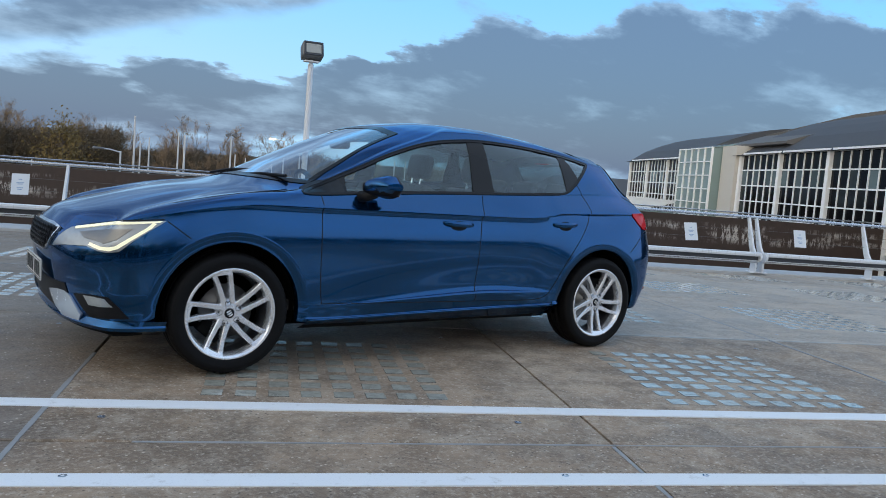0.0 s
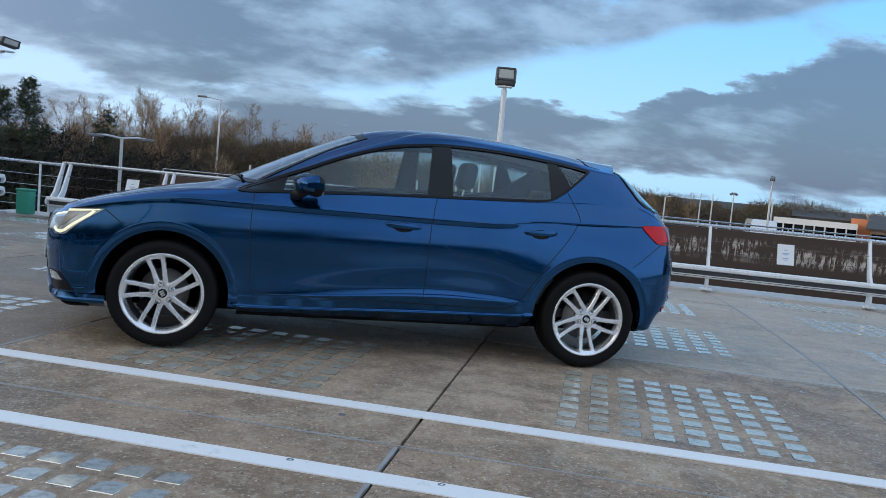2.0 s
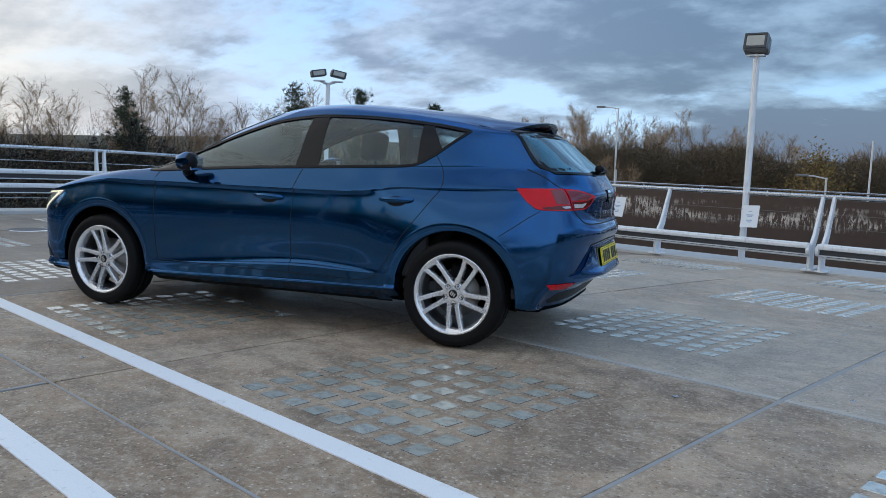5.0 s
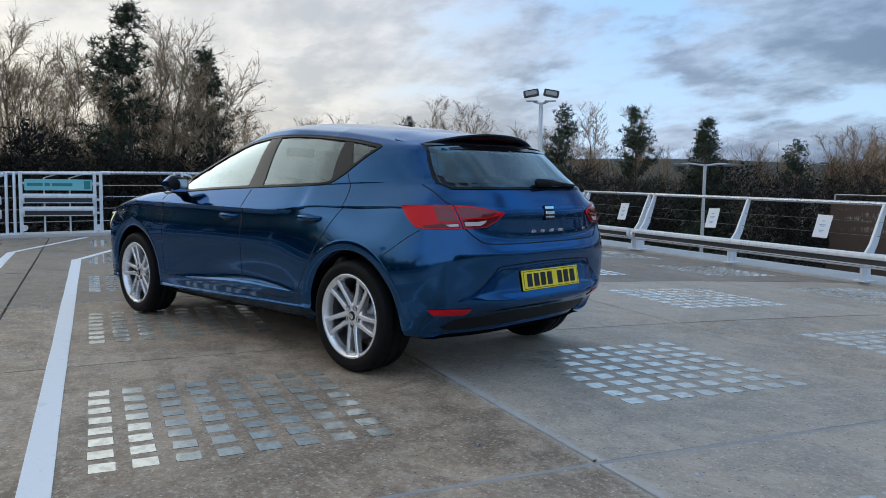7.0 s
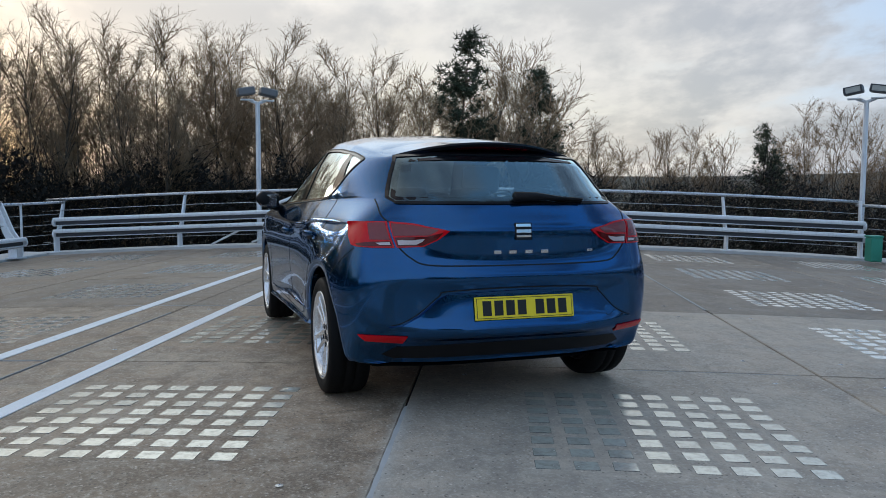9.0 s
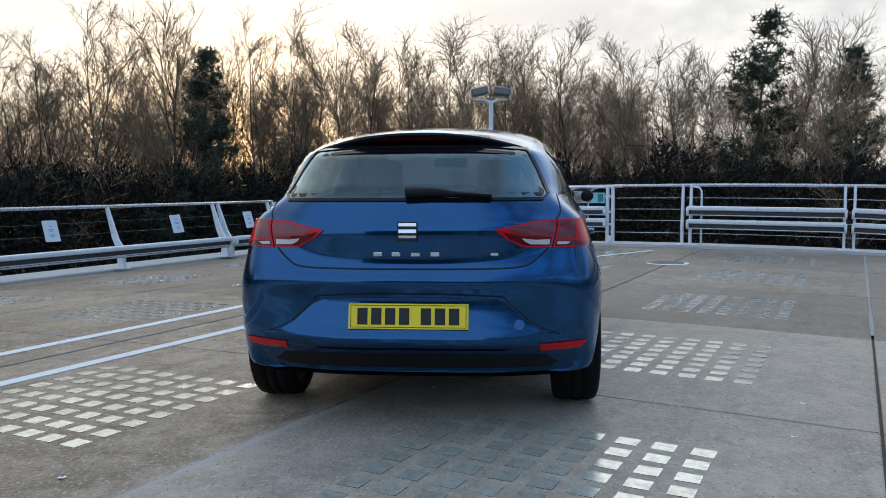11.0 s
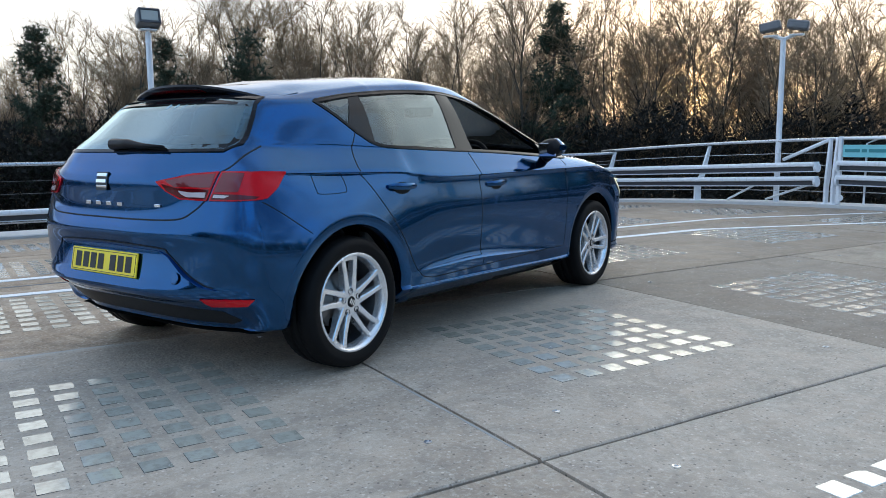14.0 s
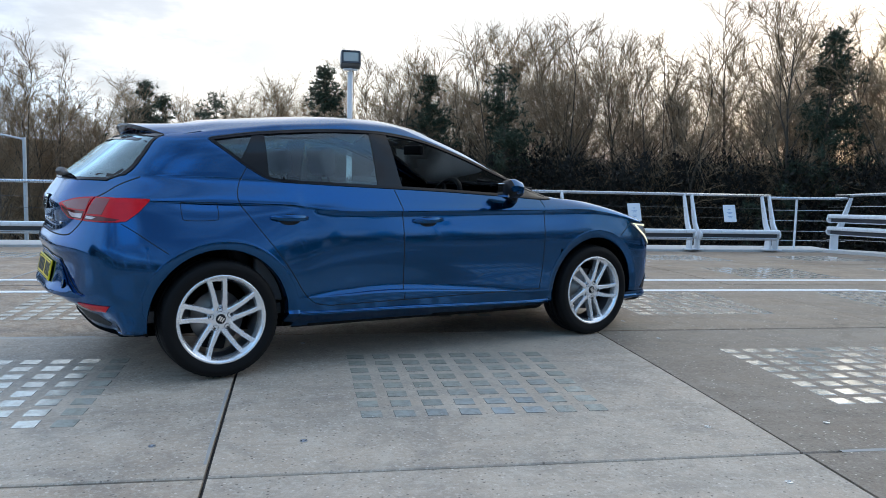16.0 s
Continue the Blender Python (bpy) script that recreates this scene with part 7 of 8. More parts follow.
def bare_tree(seed, height, spread, bushy):
    """Slender trunk with steep limbs, branches on them, shoots on those and short fine twigs at the ends."""
    random.seed(seed)
    wood, fine = Strands(), Strands()
    stems = random.choice((2, 2, 3)) if bushy else 1
    starts = []
    for sidx in range(stems):
        lean = Vector((random.uniform(-0.07, 0.07) * stems, random.uniform(-0.07, 0.07) * stems, 1))
        h = height * random.uniform(0.85, 1.0)
        trunk = wander(Vector((random.uniform(-0.25, 0.25) * (stems - 1), random.uniform(-0.25, 0.25) * (stems - 1), 0)), lean, h * 0.95, 11, 0.055, 0.05)
        r0 = height * 0.0105 / math.sqrt(stems)
        radii = [max(0.010, r0 * (1 - i / 12.0)) for i in range(len(trunk))]
        wood.limb(trunk, radii, 6)
        for i in range(int(26 / stems) + 3):
            t = random.uniform(0.32, 0.99)
            k = min(10, int(t * 11))
            p = trunk[k].lerp(trunk[k + 1], t * 11 - k)
            a = random.uniform(0, 6.28)
            out = Vector((math.cos(a), math.sin(a), random.uniform(1.3, 3.0)))
            full = math.sin(math.pi * min(1, 0.15 + (t - 0.32) * 1.1)) ** 0.7
            starts.append((p, out, height * spread * random.uniform(0.55, 1.0) * (0.26 + 0.60 * full), max(0.014, radii[k] * 0.5)))
    for p, out, l, r in starts:
        limb = wander(p, out, l, 5, 0.13, 0.03)
        wood.limb(limb, [max(0.010, r * (1 - i / 6.0)) for i in range(6)], 3)
        for j in range(7):
            t = random.uniform(0.15, 1.0) * 4.99
            q = limb[int(t)].lerp(limb[int(t) + 1], t - int(t))
            side = Vector((random.gauss(0, 1), random.gauss(0, 1), random.gauss(0, 0.5))).normalized()
            way = (limb[int(t) + 1] - limb[int(t)]).normalized() + side * random.uniform(0.4, 0.9)
            br = wander(q, way, l * random.uniform(0.24, 0.50), 3, 0.22, 0.05)
            fine.limb(br, [0.014, 0.011, 0.009, 0.005], 3)
            for m in range(6):
                t2 = random.uniform(0.15, 1.0) * 2.99
                q2 = br[int(t2)].lerp(br[int(t2) + 1], t2 - int(t2))
                side = Vector((random.gauss(0, 1), random.gauss(0, 1), random.gauss(0.1, 0.6))).normalized()
                way2 = ((br[int(t2) + 1] - br[int(t2)]).normalized() + side * random.uniform(0.5, 1.1)).normalized()
                ln = random.uniform(0.30, 0.75)
                fine.blade(q2, way2, random.uniform(0.007, 0.011), ln)
                for w in range(3):
                    side = Vector((random.gauss(0, 1), random.gauss(0, 1), random.gauss(0.2, 0.6))).normalized()
                    fine.blade(q2 + way2 * ln * random.uniform(0.2, 0.9), (way2 + side * random.uniform(0.5, 1.2)).normalized(), random.uniform(0.005, 0.008), random.uniform(0.15, 0.42))
    return wood.mesh("trunk", BARK), fine.mesh("crown", TWIG)


def pine_tree(seed, height):
    """Straight trunk, tiers of limbs and many small needle tufts, with gaps."""
    random.seed(seed)
    wood, green = Strands(), Strands()
    trunk = wander(Vector((0, 0, 0)), Vector((0, 0, 1)), height, 10, 0.015, 0.05)
    wood.limb(trunk, [max(0.015, height * 0.011 * (1 - i / 10.5)) for i in range(11)], 6)
    z = height * 0.36
    while z < height * 0.99:
        t = z / height * 10
        p = trunk[min(int(t), 9)].lerp(trunk[min(int(t) + 1, 10)], t - int(t))
        reach = (height * 0.215) * (1 - (z / height - 0.36) / 0.66) ** 0.8 + 0.10
        for k in range(random.randint(2, 5)):
            a = random.uniform(0, 6.28)
            l = reach * random.uniform(0.45, 1.2)
            limb = wander(p, Vector((math.cos(a), math.sin(a), random.uniform(-0.10, 0.60))), l, 4, 0.16, 0.08)
            wood.limb(limb, [0.020, 0.015, 0.011, 0.008, 0.005], 3)
            for j in range(int(5 + l * 13)):
                u = random.uniform(0.30, 1.0) * 3.99
                q = limb[int(u)].lerp(limb[int(u) + 1], u - int(u)) + Vector((random.gauss(0, 0.10), random.gauss(0, 0.10), random.gauss(0.06, 0.12)))
                for b in range(9):
                    d = Vector((random.gauss(0, 1), random.gauss(0, 1), random.gauss(0.5, 0.8))).normalized()
                    green.blade(q, d, random.uniform(0.010, 0.020), random.uniform(0.12, 0.28))
        z += random.uniform(0.12, 0.34)
    return wood.mesh("trunk", BARK), green.mesh("crown", NEEDLES)


def tree_thing(meshes, name, label, crown_label):
    t = thing(name, label, "tree", group="trees behind the fence")
    for nm, me, lb in (("trunk", meshes[0], "grey-brown trunk and limbs"), ("crown", meshes[1], crown_label)):
        o = new(nm, me)
        o.parent = t
        o["label"] = lb
    return t


BARE_LABEL = "bare winter tree with upright brown limbs and fine twigs"
bare = [tree_thing(bare_tree(100 + i, h, sp, i % 2 == 1), "bare_tree", BARE_LABEL, "leafless brown twigs")
        for i, (h, sp) in enumerate(((12.4, 0.30), (11.6, 0.34), (13.2, 0.27), (11.2, 0.36), (12.2, 0.32), (12.8, 0.25)))]
pine = [tree_thing(pine_tree(300 + i, h), "pine_tree", "dark green pine with thin irregular crown and gaps", "dark green needle tufts") for i, h in enumerate((11.5, 10.6, 12.6))]


def place(src, used, x, y, scale, top=None, base=LAND_Z):
    random.seed(int(x * 131 + y * 17))
    m = Matrix.Translation((x, y, base)) @ Matrix.Rotation(random.uniform(0, 6.28), 4, "Z")
    s = scale
    if src not in used:
        src.matrix_basis = m @ Matrix.Scale(s, 4)
        used.add(src)
        return src
    c = copy_thing(src, m)
    c.scale = (s, s, s)
    return c


used = set()
# the wood beyond the front and the back fence: an arc of trees, thinning towards its ends
random.seed(21)
spots = []
n = 172
for k in range(n):
    az = 150 + 124 * (k + random.uniform(-0.4, 0.4)) / n
    r = random.choice((24.5, 26.5, 29, 32, 35)) + random.uniform(-1.2, 1.2)
    if az > 246:
        r += 2
    if az < 168 and k % 5 < 2:
        continue
    spots.append((az, r))
for k, (az, r) in enumerate(spots):
    a = radians(az)
    s = random.uniform(0.84, 1.04) * (0.98 if az < 235 else 0.90 - 0.10 * min(1, (az - 235) / 25))
    place(bare[k % 6], used, r * math.cos(a), r * math.sin(a), s)
random.seed(22)
# thinner trees behind the pines
for k in range(34):
    az = 96 + 54 * (k + random.uniform(-0.4, 0.4)) / 34
    r = 40 + random.uniform(-3, 9)
    a = radians(az)
    place(bare[k % 6], used, r * math.cos(a), r * math.sin(a), random.uniform(0.78, 1.0) * (0.9 if az > 118 else 0.72))
# pines at their own places, with the height of their tops
for k, (x, y, top) in enumerate(((-17.7, 27.2, 4.6), (-15.4, 30.6, 4.5), (-10.9, 28.2, 3.6), (-9.0, 33.4, 3.0), (-23.5, 8.6, 6.9), (-22.2, 11.8, 5.5), (-23.6, 23.6, 4.0),
                                 (-3.9, -26.3, 4.1), (-9.6, -22.4, 4.7), (-14.2, -17.5, 4.8), (-12.9, -20.0, 4.4), (-21.0, -10.1, 5.7), (-6.6, -26.2, 3.9), (-4.9, -28.5, 3.8), (-13.2, 32.5, 3.4))):
    h = (11.5, 10.6, 12.6)[k % 3]
    place(pine[k % 3], used, x, y, (top - LAND_Z) / h)
# one round tree that still holds its olive-brown leaves
def leafy_tree(seed, height):
    random.seed(seed)
    wood, leaves = Strands(), Strands()
    trunk = wander(Vector((0, 0, 0)), Vector((0, 0, 1)), height * 0.8, 8, 0.04, 0.05)
    wood.limb(trunk, [max(0.03, height * 0.016 * (1 - i / 9)) for i in range(9)], 6)
    for i in range(46):
        t = random.uniform(0.22, 0.99) * 7.99
        p = trunk[int(t)].lerp(trunk[int(t) + 1], t - int(t))
        a = random.uniform(0, 6.28)
        full = math.sin(math.pi * min(1, 0.2 + 0.72 * t / 8)) ** 0.6
        limb = wander(p, Vector((math.cos(a), math.sin(a), random.uniform(0.3, 1.4))), height * random.uniform(0.22, 0.40) * full, 5, 0.16, 0.02)
        wood.limb(limb, [0.05, 0.04, 0.03, 0.02, 0.012, 0.006], 3)
        for j in range(95):
            u = random.uniform(0.25, 1.0) * 4.99
            q = limb[int(u)].lerp(limb[int(u) + 1], u - int(u))
            leaves.leafy(q + Vector((random.gauss(0, 0.32), random.gauss(0, 0.32), random.gauss(-0.05, 0.32))), random.uniform(0.06, 0.13))
    return wood.mesh("trunk", BARK), leaves.mesh("crown", OLIVE)


OLIVE = plain_material("olive_brown_leaves", (0.19, 0.135, 0.045), 0.85, 0, 0.8, 0.5, 0.0)
olive = tree_thing(leafy_tree(41, 9.4), "leafy_tree", "round tree with olive-brown winter leaves beyond the deck", "olive-brown leaves")
olive.matrix_basis = Matrix.Translation((6.6, 56.4, LAND_Z))
# far brown wood on the open side
random.seed(23)
for k in range(44):
    az = 78 + 28 * (k + random.uniform(-0.4, 0.4)) / 44
    r = random.uniform(72, 90)
    a = radians(az)
    place(bare[k % 6], used, r * math.cos(a), r * math.sin(a), random.uniform(0.88, 1.0) * (1.03 if az > 93 else 0.88 if az > 86 else 0.76))

for k in range(15):
    az = 61 + 17 * (k + random.uniform(-0.4, 0.4)) / 15
    r = random.uniform(98, 108)
    a = radians(az)
    place(bare[k % 6], used, r * math.cos(a), r * math.sin(a), random.uniform(0.74, 0.92) * (1.0 if az > 66 else 0.8))


# dark undergrowth in front of the wood: uncountable scrub
def scrub_material():
    m = Nodes("dark_evergreen_scrub")
    i = m.island()
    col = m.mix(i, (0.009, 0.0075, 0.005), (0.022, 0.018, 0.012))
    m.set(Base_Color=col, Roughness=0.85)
    return m.mat


def scrub(name, label, a0, a1, r0, depth, top, count, size, mat, twigs=2, reach=1.6, lump=1.3):
    """Leaves thinning out upwards, with bare shoots standing over them."""
    random.seed(int(a0))
    s = Strands()
    for k in range(count):
        az = random.uniform(a0, a1)
        crest = top + lump * noise.noise(Vector((az * 0.16, 3.0, a0))) + 0.9 * noise.noise(Vector((az * 0.7, 7.0, 0))) + 0.4 * noise.noise(Vector((az * 2.6, 1.0, 0)))
        u = random.random()
        z = LAND_Z + (crest - LAND_Z) * (1 - u ** 1.15 * 0.9) - abs(random.gauss(0, 0.45))
        r = r0 + depth * random.random() + 0.9 * noise.noise(Vector((az * 0.5, z * 0.6, 1)))
        a = radians(az)
        p = Vector((r * math.cos(a), r * math.sin(a), z))
        if k % twigs:
            s.leafy(p, random.uniform(0.5, 1.2) * size)
        else:
            s.blade(p, Vector((random.gauss(0, 0.6), random.gauss(0, 0.6), abs(random.gauss(0.5, 0.5)))).normalized(), size * random.uniform(0.06, 0.13), random.uniform(0.4, 1.5) * reach)
    o = new(name, s.mesh(name, mat))
    return tagged(o, label, "shrubs", kind="stuff")


SCRUB = scrub_material()
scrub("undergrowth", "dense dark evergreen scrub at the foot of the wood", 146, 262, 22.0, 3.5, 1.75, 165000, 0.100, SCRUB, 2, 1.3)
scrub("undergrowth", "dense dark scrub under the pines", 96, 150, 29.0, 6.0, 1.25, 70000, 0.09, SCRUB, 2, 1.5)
BROWN_SCRUB = plain_material("brown_winter_scrub", (0.105, 0.078, 0.046), 0.9, 0, 0.4, 0.5, 0.0)
scrub("far_thicket", "brown winter thicket far beyond the deck", 79, 106, 70.0, 12.0, 3.0, 110000, 0.20, BROWN_SCRUB, 1, 1.1, 2.2)
scrub("far_thicket", "low brown winter thicket beyond the decks", 46, 80, 112.0, 14.0, 2.1, 80000, 0.30, BROWN_SCRUB, 1, 1.1, 2.4)
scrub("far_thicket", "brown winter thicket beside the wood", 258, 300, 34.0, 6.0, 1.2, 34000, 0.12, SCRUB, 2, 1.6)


# ---- neighbouring deck, its wall, lamps and vehicles ----
NEXT_Z = -1.3
def peeling_wall_material():
    m = Nodes("brown_wall_with_peeling_paint")
    w = m.world_coords((1, 1, 1), -TURN)
    streak = m.noise(m.world_coords((7.0, 7.0, 1.6), -TURN), 1.3, 7, 0.76, 0.5)
    patch = m.noise(m.world_coords((0.35, 0.35, 1.6), -TURN), 1.0, 3, 0.6)
    sep = m.node("ShaderNodeSeparateXYZ")
    m.nt.links.new(w, sep.inputs[0])
    band = m.ramp(m.math("ADD", m.math("MULTIPLY", sep.outputs[2], 0.5), 0.72), [(0.36, 0.0), (0.48, 1.0), (0.70, 1.0), (0.80, 0.0)])
    mask = m.math("MULTIPLY", m.math("MULTIPLY", m.ramp(streak, [(0.50, 0.0), (0.55, 1.0)]), m.ramp(patch, [(0.44, 0.0), (0.58, 1.0)])), band)
    col = m.mix(m.noise(w, 3.0, 5, 0.65), (0.045, 0.031, 0.026), (0.090, 0.062, 0.050))
    col = m.mix(mask, col, (0.60, 0.56, 0.52))
    m.set(Base_Color=col, Roughness=0.7)
    return m.bump(streak, 0.3, 0.02).mat


next_deck = thing("neighbouring_deck", "brown-walled neighbouring car park deck with peeling paint", "building", kind="structure")
next_deck.matrix_basis = Matrix.Rotation(TURN, 4, "Z")
bm = bmesh.new()
box(bm, -16.0, 70.0, 24.0, 24.35, LAND_Z, 0.38)
part("parapet_wall", bm, peeling_wall_material(), next_deck, "dark brown wall with pale peeling patches")
bm = bmesh.new()
box(bm, -16.0, 70.0, 24.35, 62.0, LAND_Z, NEXT_Z)
part("deck_floor", bm, CONCRETE, next_deck, "concrete parking floor").color = (0.5, 0.5, 0.5, 1)
bm = bmesh.new()
tube(bm, [(-16 + 86 * k / 20, 24.2, 0.62) for k in range(21)], 0.03, 6)
part("hand_rail", bm, RAIL_STEEL, next_deck)
for k in range(36):
    bm = bmesh.new()
    tube(bm, [(-16 + 2.4 * k, 24.2, 0.36), (-16 + 2.4 * k, 24.2, 0.62)], 0.022, 6)
    part("rail_post", bm, STEEL, next_deck)

POLE = plain_material("white_painted_pole", (0.62, 0.64, 0.66), 0.5, 0.1, 3, 0.15)
WARM = Nodes("lit_warm_lamp")
WARM.set(Base_Color=(0.9, 0.8, 0.5), Emission_Color=(1.0, 0.72, 0.25), Emission_Strength=3.0)
WARM = WARM.mat


def street_lamp(x, y, top, base, kind, turn=0.0, thick=0.055):
    lit = kind == "lit"
    label = {"pole": "thin white plain pole", "lit": "pale street lamp with a lit warm head", "arm": "pale street lamp with one short arm", "tee": "pale lamp post with two level arms", "heads": "pale lamp post with a pair of floodlights"}[kind]
    t = thing("street_lamp", label + " on the open ground", "lamp post", Matrix.Translation((x, y, 0)) @ Matrix.Rotation(turn, 4, "Z"), "street lamps beyond the deck")
    bm = bmesh.new()
    tube(bm, [(0, 0, base), (0, 0, (base + top) / 2), (0, 0, top)], [thick * 1.3, thick, thick * 0.8], 8)
    part("pole", bm, POLE, t)
    if kind in ("arm", "lit"):
        bm = bmesh.new()
        tube(bm, [(0, 0, top - 0.05), (0.5, 0, top + 0.05), (0.9, 0, top + 0.06)], 0.03, 6)
        part("arm", bm, POLE, t)
        bm = bmesh.new()
        box(bm, 0.75, 1.25, -0.10, 0.10, top + 0.02, top + 0.12, 0.03)
        part("lamp_head", bm, WARM if lit else LAMP_GREY, t)
    if kind == "tee":
        for s in (-1, 1):
            bm = bmesh.new()
            tube(bm, [(0, 0, top - 0.02), (s * 0.4, 0, top + 0.03), (s * 0.7, 0, top)], 0.025, 6)
            part("arm", bm, POLE, t)
            bm = bmesh.new()
            box(bm, *sorted((s * 0.45, s * 0.80)), -0.07, 0.07, top - 0.05, top + 0.03, 0.02)
            part("lamp_head", bm, LAMP_GREY, t)
    if kind == "heads":
        for s in (-1, 1):
            bm = bmesh.new()
            box(bm, -0.15, 0.15, -0.10, 0.10, -0.09, 0.09, 0.03, 1, Matrix.Translation((s * 0.19, 0, top + 0.08)) @ Matrix.Rotation(radians(s * 25), 4, "Y"))
            part("lamp_head", bm, LAMP_GREY, t)


for x, y, top, kind, turn in ((8.5, 43.9, 3.2, "pole", 0.3), (12.2, 48.1, 2.6, "pole", 0), (11.7, 53.4, 2.2, "pole", 0), (13.7, 42.4, 2.5, "heads", 0), (20.5, 50.5, 2.8, "lit", 2.2),
                              (8.4, 33.6, 2.1, "pole", 0.2), (21.8, 50.6, 2.7, "lit", 0.4), (23.8, 31.8, 2.8, "heads", 0.9), (11.1, 53.4, 1.9, "pole", 0), (17.4, 52.0, 1.5, "pole", 0), (18.1, 51.8, 1.3, "pole", 0),
                              (20.8, 56.2, 1.1, "pole", 0), (21.8, 55.9, 1.1, "pole", 0), (33.9, 55.4, 2.2, "pole", 0), (35.3, 54.6, 2.3, "heads", 0), (33.1, 55.9, 2.2, "pole", 0), (27.0, 50.0, 1.6, "arm", 0.6), (30.0, 41.0, 2.0, "pole", 0)):
    street_lamp(x, y, top, NEXT_Z, kind, turn)
street_lamp(5.7, 34.3, 1.1, LAND_Z, "arm", 3.3)
street_lamp(-4.9, 16.1, 1.5, LAND_Z, "tee", 0.45, 0.05)
street_lamp(-4.6, 40.0, 4.5, LAND_Z, "arm", 3.0)
street_lamp(-2.1, 25.2, 1.1, LAND_Z, "pole")
street_lamp(0.5, -19.9, 1.75, LAND_Z, "arm", 0.0, 0.06)
street_lamp(-11.0, 40.0, 2.0, LAND_Z, "arm", 0.0)


# parked vehicles on the neighbouring deck
def far_car(u, v, turn, colour, van=False):
    col = plain_material("far_vehicle_paint", colour, 0.3, 0.2, 8, 0.15, 0.0, 0.6)
    t = thing("parked_van" if van else "parked_car", ("white" if van else "dark") + " vehicle parked on the neighbouring deck", "van" if van else "car",
              Matrix.Translation(uv(u, v, NEXT_Z)) @ Matrix.Rotation(TURN + turn, 4, "Z"), "parked vehicles beyond")
    bm = bmesh.new()
    prof = [(-2.1, 0.25), (-2.15, 0.6), (-1.9, 0.85), (-1.1, 0.95), (-0.45, 1.40), (0.9, 1.44), (1.7, 1.0), (2.05, 0.95), (2.1, 0.3)]
    if van:
        prof = [(-2.4, 0.25), (-2.45, 0.8), (-1.9, 1.1), (-1.3, 1.85), (-1.0, 1.98), (2.3, 1.95), (2.4, 0.3)]
    w = 0.86
    a = [bm.verts.new((x, -w * (0.78 if z > 1.0 else 1), z)) for x, z in prof]
    b = [bm.verts.new((x, w * (0.78 if z > 1.0 else 1), z)) for x, z in prof]
    n = len(prof)
    for k in range(n):
        bm.faces.new((a[k], a[(k + 1) % n], b[(k + 1) % n], b[k]))
    bm.faces.new(a)
    bm.faces.new(b[::-1])
    bmesh.ops.recalc_face_normals(bm, faces=bm.faces[:])
    bmesh.ops.bevel(bm, geom=bm.edges[:], offset=0.05, segments=2, affect="EDGES")
    part("body", bm, col, t)
    for s in (-1, 1):
        bm = bmesh.new()
        zs = (1.02, 1.32) if not van else (1.25, 1.7)
        x0, x1 = (-0.85, 1.3) if not van else (-1.2, 0.4)
        y0 = s * (w * 0.86 + 0.02)
        box(bm, x0, x1, y0 - 0.03, y0 + 0.03, *zs, 0.02)
        part("window", bm, GLOSS_BLACK, t)
    for x in (-1.35, 1.3):
        for s in (-1, 1):
            bm = bmesh.new()
            lathe(bm, [(0, -0.1), (0.3, -0.1), (0.31, 0.0), (0.3, 0.1), (0, 0.1)], 18, Matrix.Translation((x, s * 0.78, 0.31)) @ Matrix.Rotation(radians(90), 4, "X"))
            part("wheel", bm, RUBBER, t)


for u, v, turn, c, van in ((14.0, 34.0, 0.0, (0.04, 0.045, 0.05), False), (19.5, 33.0, 0.1, (0.05, 0.05, 0.055), False), (24.5, 32.0, 0.0, (0.10, 0.10, 0.11), False), (29.5, 33.5, 0.05, (0.03, 0.03, 0.04), False),
                           (35.0, 33.0, 0.0, (0.16, 0.16, 0.17), False), (10.8, 44.1, 1.5, (0.70, 0.71, 0.72), True), (2.5, 36.0, 0.0, (0.05, 0.06, 0.08), False)):
    far_car(u, v, turn, c, van)

# ---- glazed office building ----
WHITE_FRAME = plain_material("white_mullion_paint", (0.92, 0.95, 0.97), 0.4, 0, 4, 0.05)
CREAM = plain_material("cream_render", (0.60, 0.58, 0.53), 0.8, 0, 1.5, 0.1)
ROOF = plain_material("dark_grey_roof_sheet", (0.075, 0.078, 0.085), 0.75, 0.0, 1.2, 0.2)
TAN_ROOF = plain_material("brown_ribbed_roof", (0.130, 0.125, 0.118), 0.75, 0.0, 1.2, 0.2)


def office_glass_material(name, dull):
    m = Nodes(name)
    r = m.random()
    col = m.mix(m.ramp(r, [(0.55, 0.0), (1.0, 1.0)]), (0.004, 0.005, 0.007), dull)
    m.set(Base_Color=col, Roughness=0.06, Specular_IOR_Level=0.12)
    return m.mat


OFFICE_GLASS = office_glass_material("dark_office_glass", (0.03, 0.04, 0.045))
BLIND_GLASS = office_glass_material("office_glass_with_pale_blinds", (0.16, 0.22, 0.24))
DARK_WALL = plain_material("dark_wall_behind_glass", (0.02, 0.021, 0.023), 0.9, 0, 2, 0.2, 0.0)
PALE_GLASS = plain_material("pale_green_stair_glass", (0.24, 0.33, 0.33), 0.1, 0, 1, 0.2, 0.0)


